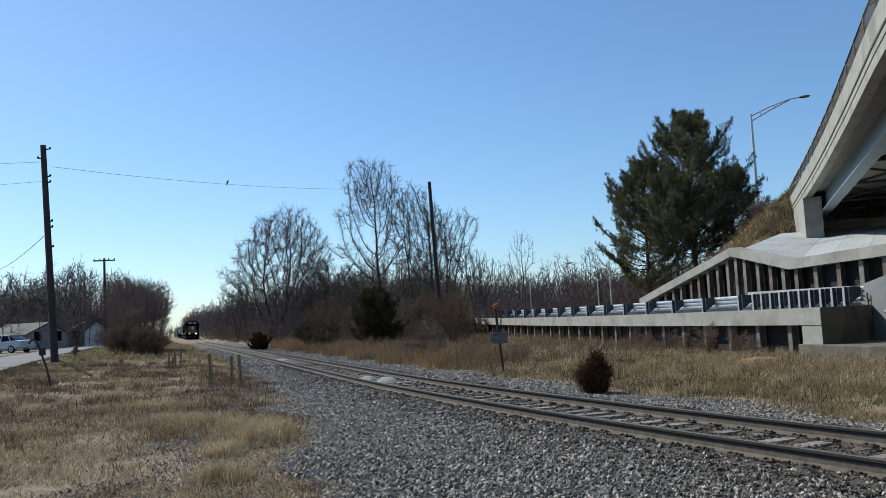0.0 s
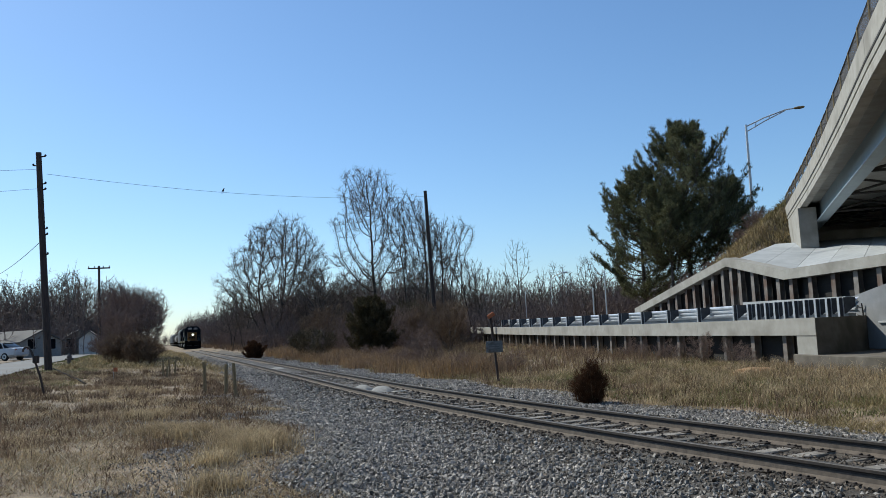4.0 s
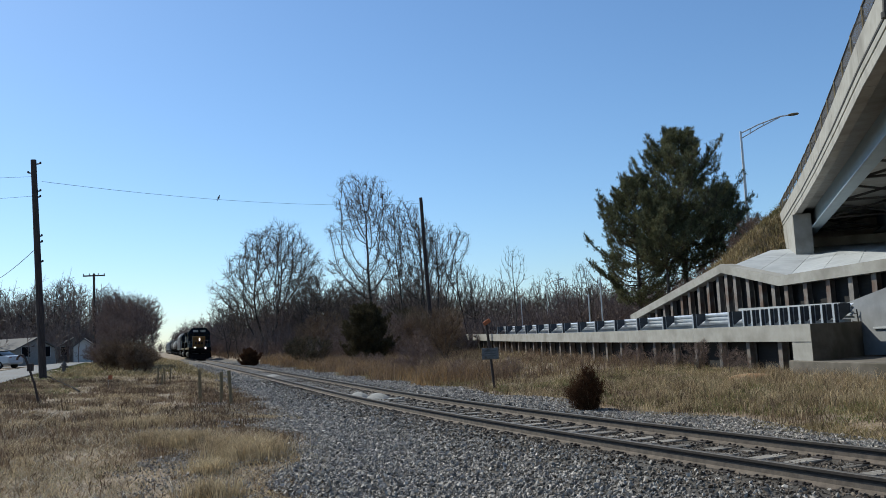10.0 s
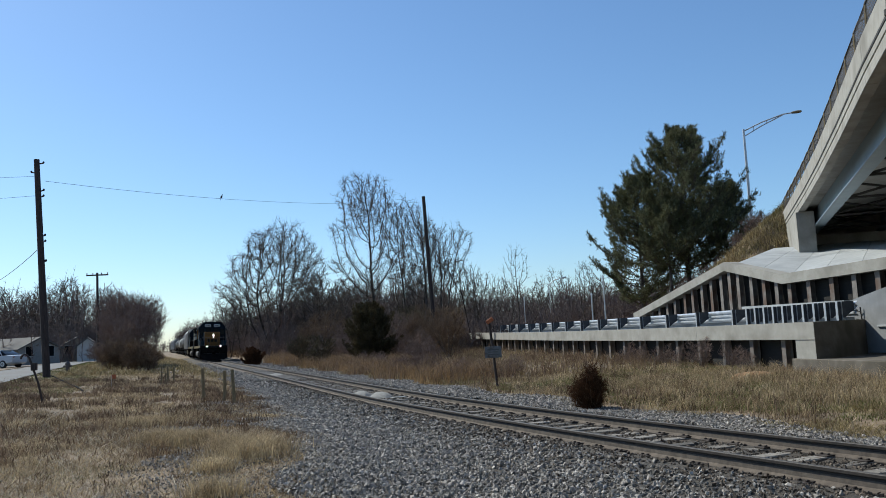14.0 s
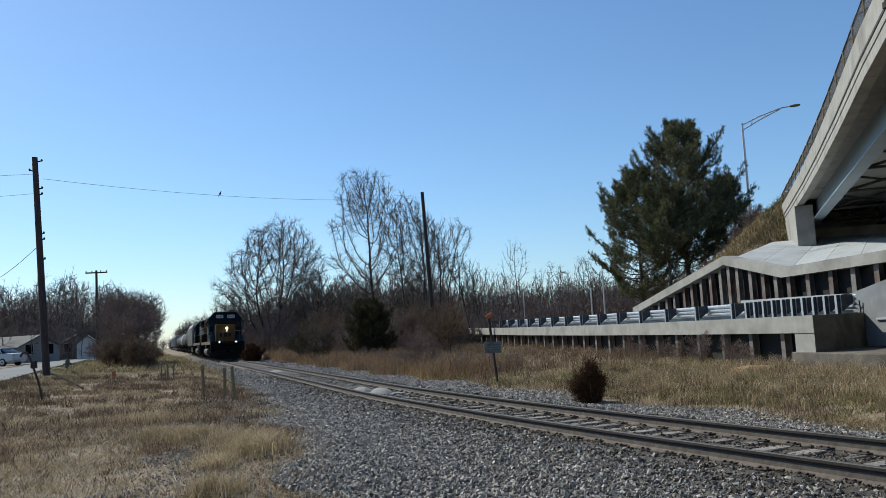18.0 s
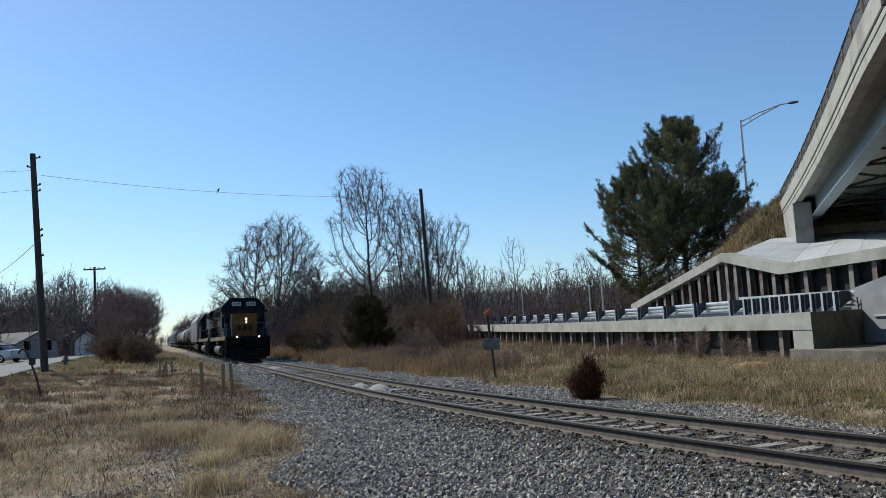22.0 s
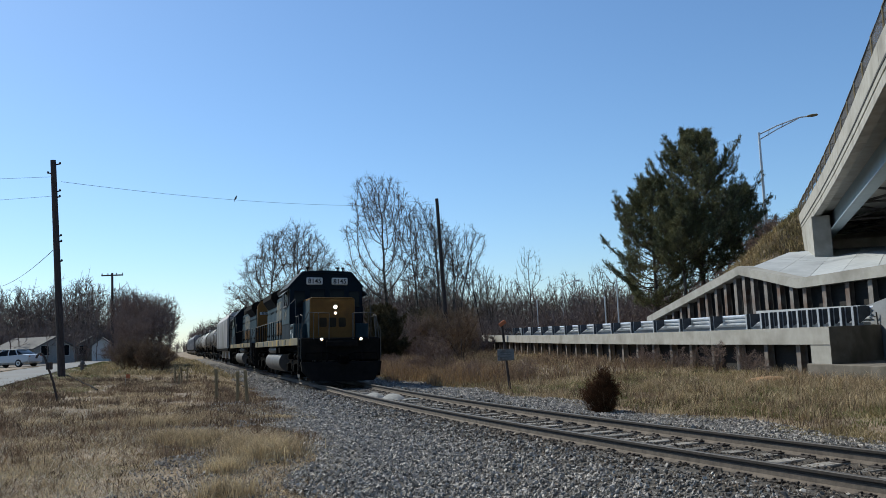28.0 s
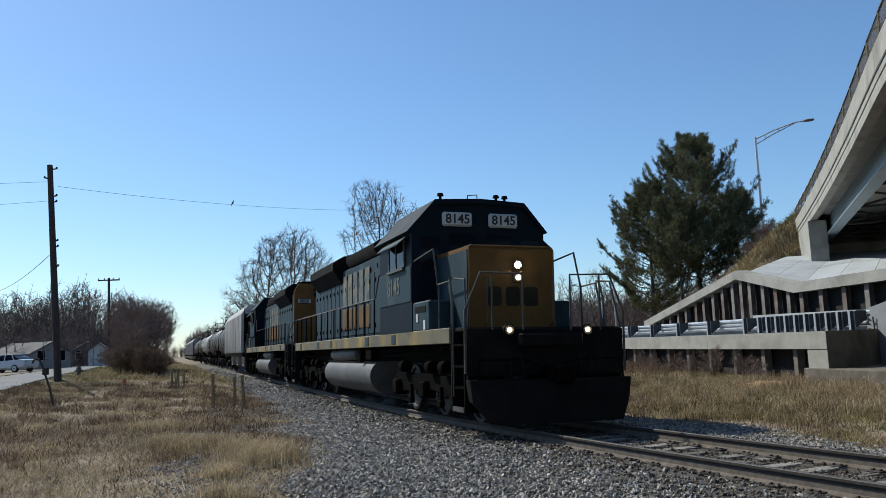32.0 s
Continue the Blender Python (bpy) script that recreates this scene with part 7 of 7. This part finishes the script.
solid("fallen_branch", G().tube([(x, y, gz(x, y) + 0.06 + 0.03 * (k % 2)) for k, (x, y) in enumerate(bx)], 0.032, 6), BLACK, "long dark bar on the verge standing in for the pole's shadow", "branch")
x, y = -13.3, 33.2
flag = thing("marker_flag", "small faded red marker flag on a wire in the grass", "flag", pose(x, y, gz(x, y)))
part("wire_stake", G().cyl((0, 0, -0.1), (0, 0, 0.5), 0.006, 0.006, 6), GALV, flag)
part("cloth", G().box(0.0, 0.17, -0.005, 0.005, 0.36, 0.52, 0.003), ORANGE, flag, "red flag")


# ======== houses and car beyond the road ========
def house(name, label, m, w, d, h, roof_h, wall_mat, openings):
    """Gabled house: openings are (side, along, bottom, width, height, kind)."""
    e = thing(name, label, "house", m, "houses beyond the road")
    part("wall", G().extr(((-w / 2, -0.6), (w / 2, -0.6), (w / 2, h), (0, h + roof_h), (-w / 2, h)), 0, d, "y"), wall_mat, e, smooth=False)
    k = roof_h / (w / 2)
    for s in (-1, 1):
        part("roof", G().extr(((0, h + roof_h + 0.02), (s * (w / 2 + 0.35), h - 0.35 * k + 0.02), (s * (w / 2 + 0.35), h - 0.35 * k + 0.16), (0, h + roof_h + 0.18)), -0.3, d + 0.3, "y"), ROOFING, e, smooth=False)
    for side, u, z, ww, hh, kind in openings:
        fr = G()
        if side == "gable":
            fr.box(u - ww / 2 - 0.06, u + ww / 2 + 0.06, -0.05, -0.003, z - 0.06, z + hh + 0.06)
            pn = G().box(u - ww / 2, u + ww / 2, -0.06, -0.04, z, z + hh)
        else:
            fr.box(w / 2 + 0.003, w / 2 + 0.05, u - ww / 2 - 0.06, u + ww / 2 + 0.06, z - 0.06, z + hh + 0.06)
            pn = G().box(w / 2 + 0.04, w / 2 + 0.06, u - ww / 2, u + ww / 2, z, z + hh)
        f = part("door" if kind == "d" else "window", fr, WHITE, e, smooth=False)
        part("pane" if kind == "w" else "door_leaf", pn, GLASS if kind == "w" else BEIGE, f, smooth=False)
    return e


for name, label, x, y, turn, w, d, h, rh, mt in (
        ("house", "grey-sided house with a dark gable roof", -56.0, 92, 62, 7.5, 11, 2.4, 1.7, SIDING),
        ("house", "pale grey bungalow behind the car", -47.6, 98, 64, 5.5, 7, 1.8, 1.2, SIDING),
        ("house", "small beige house with a white front", -48.4, 110, 30, 4.6, 8, 1.9, 1.2, BEIGE),
        ("shed", "little white shed by the houses", -44.6, 104, 20, 2.4, 3, 1.9, 0.9, WHITE)):
    house(name, label, pose(x, y, gz(x, y), 0, 0, turn), w, d, h, rh, mt,
          () if name == "shed" else (("gable", -w / 4, 1.0, 1.0, 1.1, "w"), ("gable", w / 4, 0.9, 1.0, 1.2, "w"), ("side", 2.5, 0.9, 1.2, 1.1, "w"), ("side", 5.5, 0.0, 0.95, 1.9, "d")))


def loft(sections):
    """A closed skin through outlines of the same count."""
    n = len(sections[0])
    V = [p for sec in sections for p in sec]
    F = [(k * n + i, k * n + (i + 1) % n, (k + 1) * n + (i + 1) % n, (k + 1) * n + i) for k in range(len(sections) - 1) for i in range(n)]
    return G().add(V, F + [tuple(range(n))[::-1], tuple(range((len(sections) - 1) * n, len(sections) * n))])


def car(m):
    e = thing("parked_car", "white parked sedan in the sun beside the road", "car", m)

    def ring(x, low, belt, half):
        return [(x, y * half, z) for y, z in ((-0.86, low), (-1.0, low + 0.14), (-1.0, belt - 0.16), (-0.93, belt - 0.03), (-0.80, belt), (0.80, belt), (0.93, belt - 0.03), (1.0, belt - 0.16), (1.0, low + 0.14), (0.86, low))]

    part("body", loft([ring(*q) for q in ((-2.35, 0.42, 0.80, 0.70), (-2.28, 0.34, 0.98, 0.84), (-1.9, 0.28, 1.04, 0.90), (-1.3, 0.24, 1.02, 0.91), (0.0, 0.24, 0.97, 0.92), (1.1, 0.24, 0.95, 0.91), (1.75, 0.26, 0.84, 0.88), (2.2, 0.32, 0.70, 0.80), (2.32, 0.40, 0.60, 0.66))]), CARPAINT, e, "white painted car body")
    cabin = part("cabin", loft([[(x - 0.55 * (x + 0.3) * f, y * (1 - 0.20 * f), 0.93 + 0.52 * f - 0.05 * f * abs(x + 0.3) / 1.5) for f, y in ((0, -0.80), (0.5, -0.80), (0.88, -0.79), (1.0, -0.66), (1.0, 0.66), (0.88, 0.79), (0.5, 0.80), (0, 0.80))] for x in (-1.95, -1.2, -0.3, 0.6, 1.35)]), GLASS, e, "dark glass cabin")
    part("roof", G().box(-1.0, 0.30, -0.60, 0.60, 1.425, 1.47, 0.03), CARPAINT, cabin)
    for s in (-1, 1):
        for x, t in ((-1.32, -0.95), (-0.35, -0.33), (0.92, 0.38)):
            part("pillar", G().tube([(x, s * 0.815, 0.95), ((x + t) / 2, s * 0.775, 1.2), (t, s * 0.655, 1.42)], 0.045), CARPAINT, cabin)
        for x in (-1.42, 1.38):
            t = part("wheel", G().lathe((x, s * 0.72, 0.32), (0, s, 0), ((0, 0.2), (0, 0.3), (0.03, 0.33), (0.18, 0.33), (0.21, 0.29), (0.20, 0.2)), 20), RUBBER, e)
            part("rim", G().lathe((x, s * 0.90, 0.32), (0, s, 0), ((0, 0.2), (0.03, 0.2), (0.04, 0.16), (0.01, 0.05), (0.03, 0.0)), 14), GALV, t)
        part("headlight", G().box(2.08, 2.27, s * 0.56 - 0.13, s * 0.56 + 0.13, 0.58, 0.70, 0.03), GALV, e)
        part("tail_light", G().box(-2.33, -2.2, s * 0.62 - 0.13, s * 0.62 + 0.13, 0.78, 0.92, 0.03), ORANGE, e)
        part("mirror", G().box(0.75, 0.87, s * 0.98 - 0.07, s * 0.98 + 0.07, 0.96, 1.08, 0.03), CARPAINT, e)
    part("rear_bumper", G().box(-2.38, -2.2, -0.72, 0.72, 0.40, 0.58, 0.04), CARPAINT, e)
    return e


x, y = -37.6, 70.0
car(pose(x, y, gz(x, y) + 0.05, 0, 0, 166))


# ======== what moves ========
def motions():
    times = [i * 0.5 for i in range(65)]
    fine = [i * 0.125 for i in range(257)]
    for e, wheels, off, facing, radius in TRAIN:
        walk(e, [(t, rolling_pose(front_at(t) + 8.87 + off, facing, -0.3 if e == lead else 0.0)) for t in times])
        for w in wheels:
            x, y, z = w.matrix_basis.translation
            walk(w, [(t, pose(x, y, z) @ Matrix.Rotation(facing * (front_at(0) - front_at(t)) / radius, 4, "Y")) for t in fine])


motions()
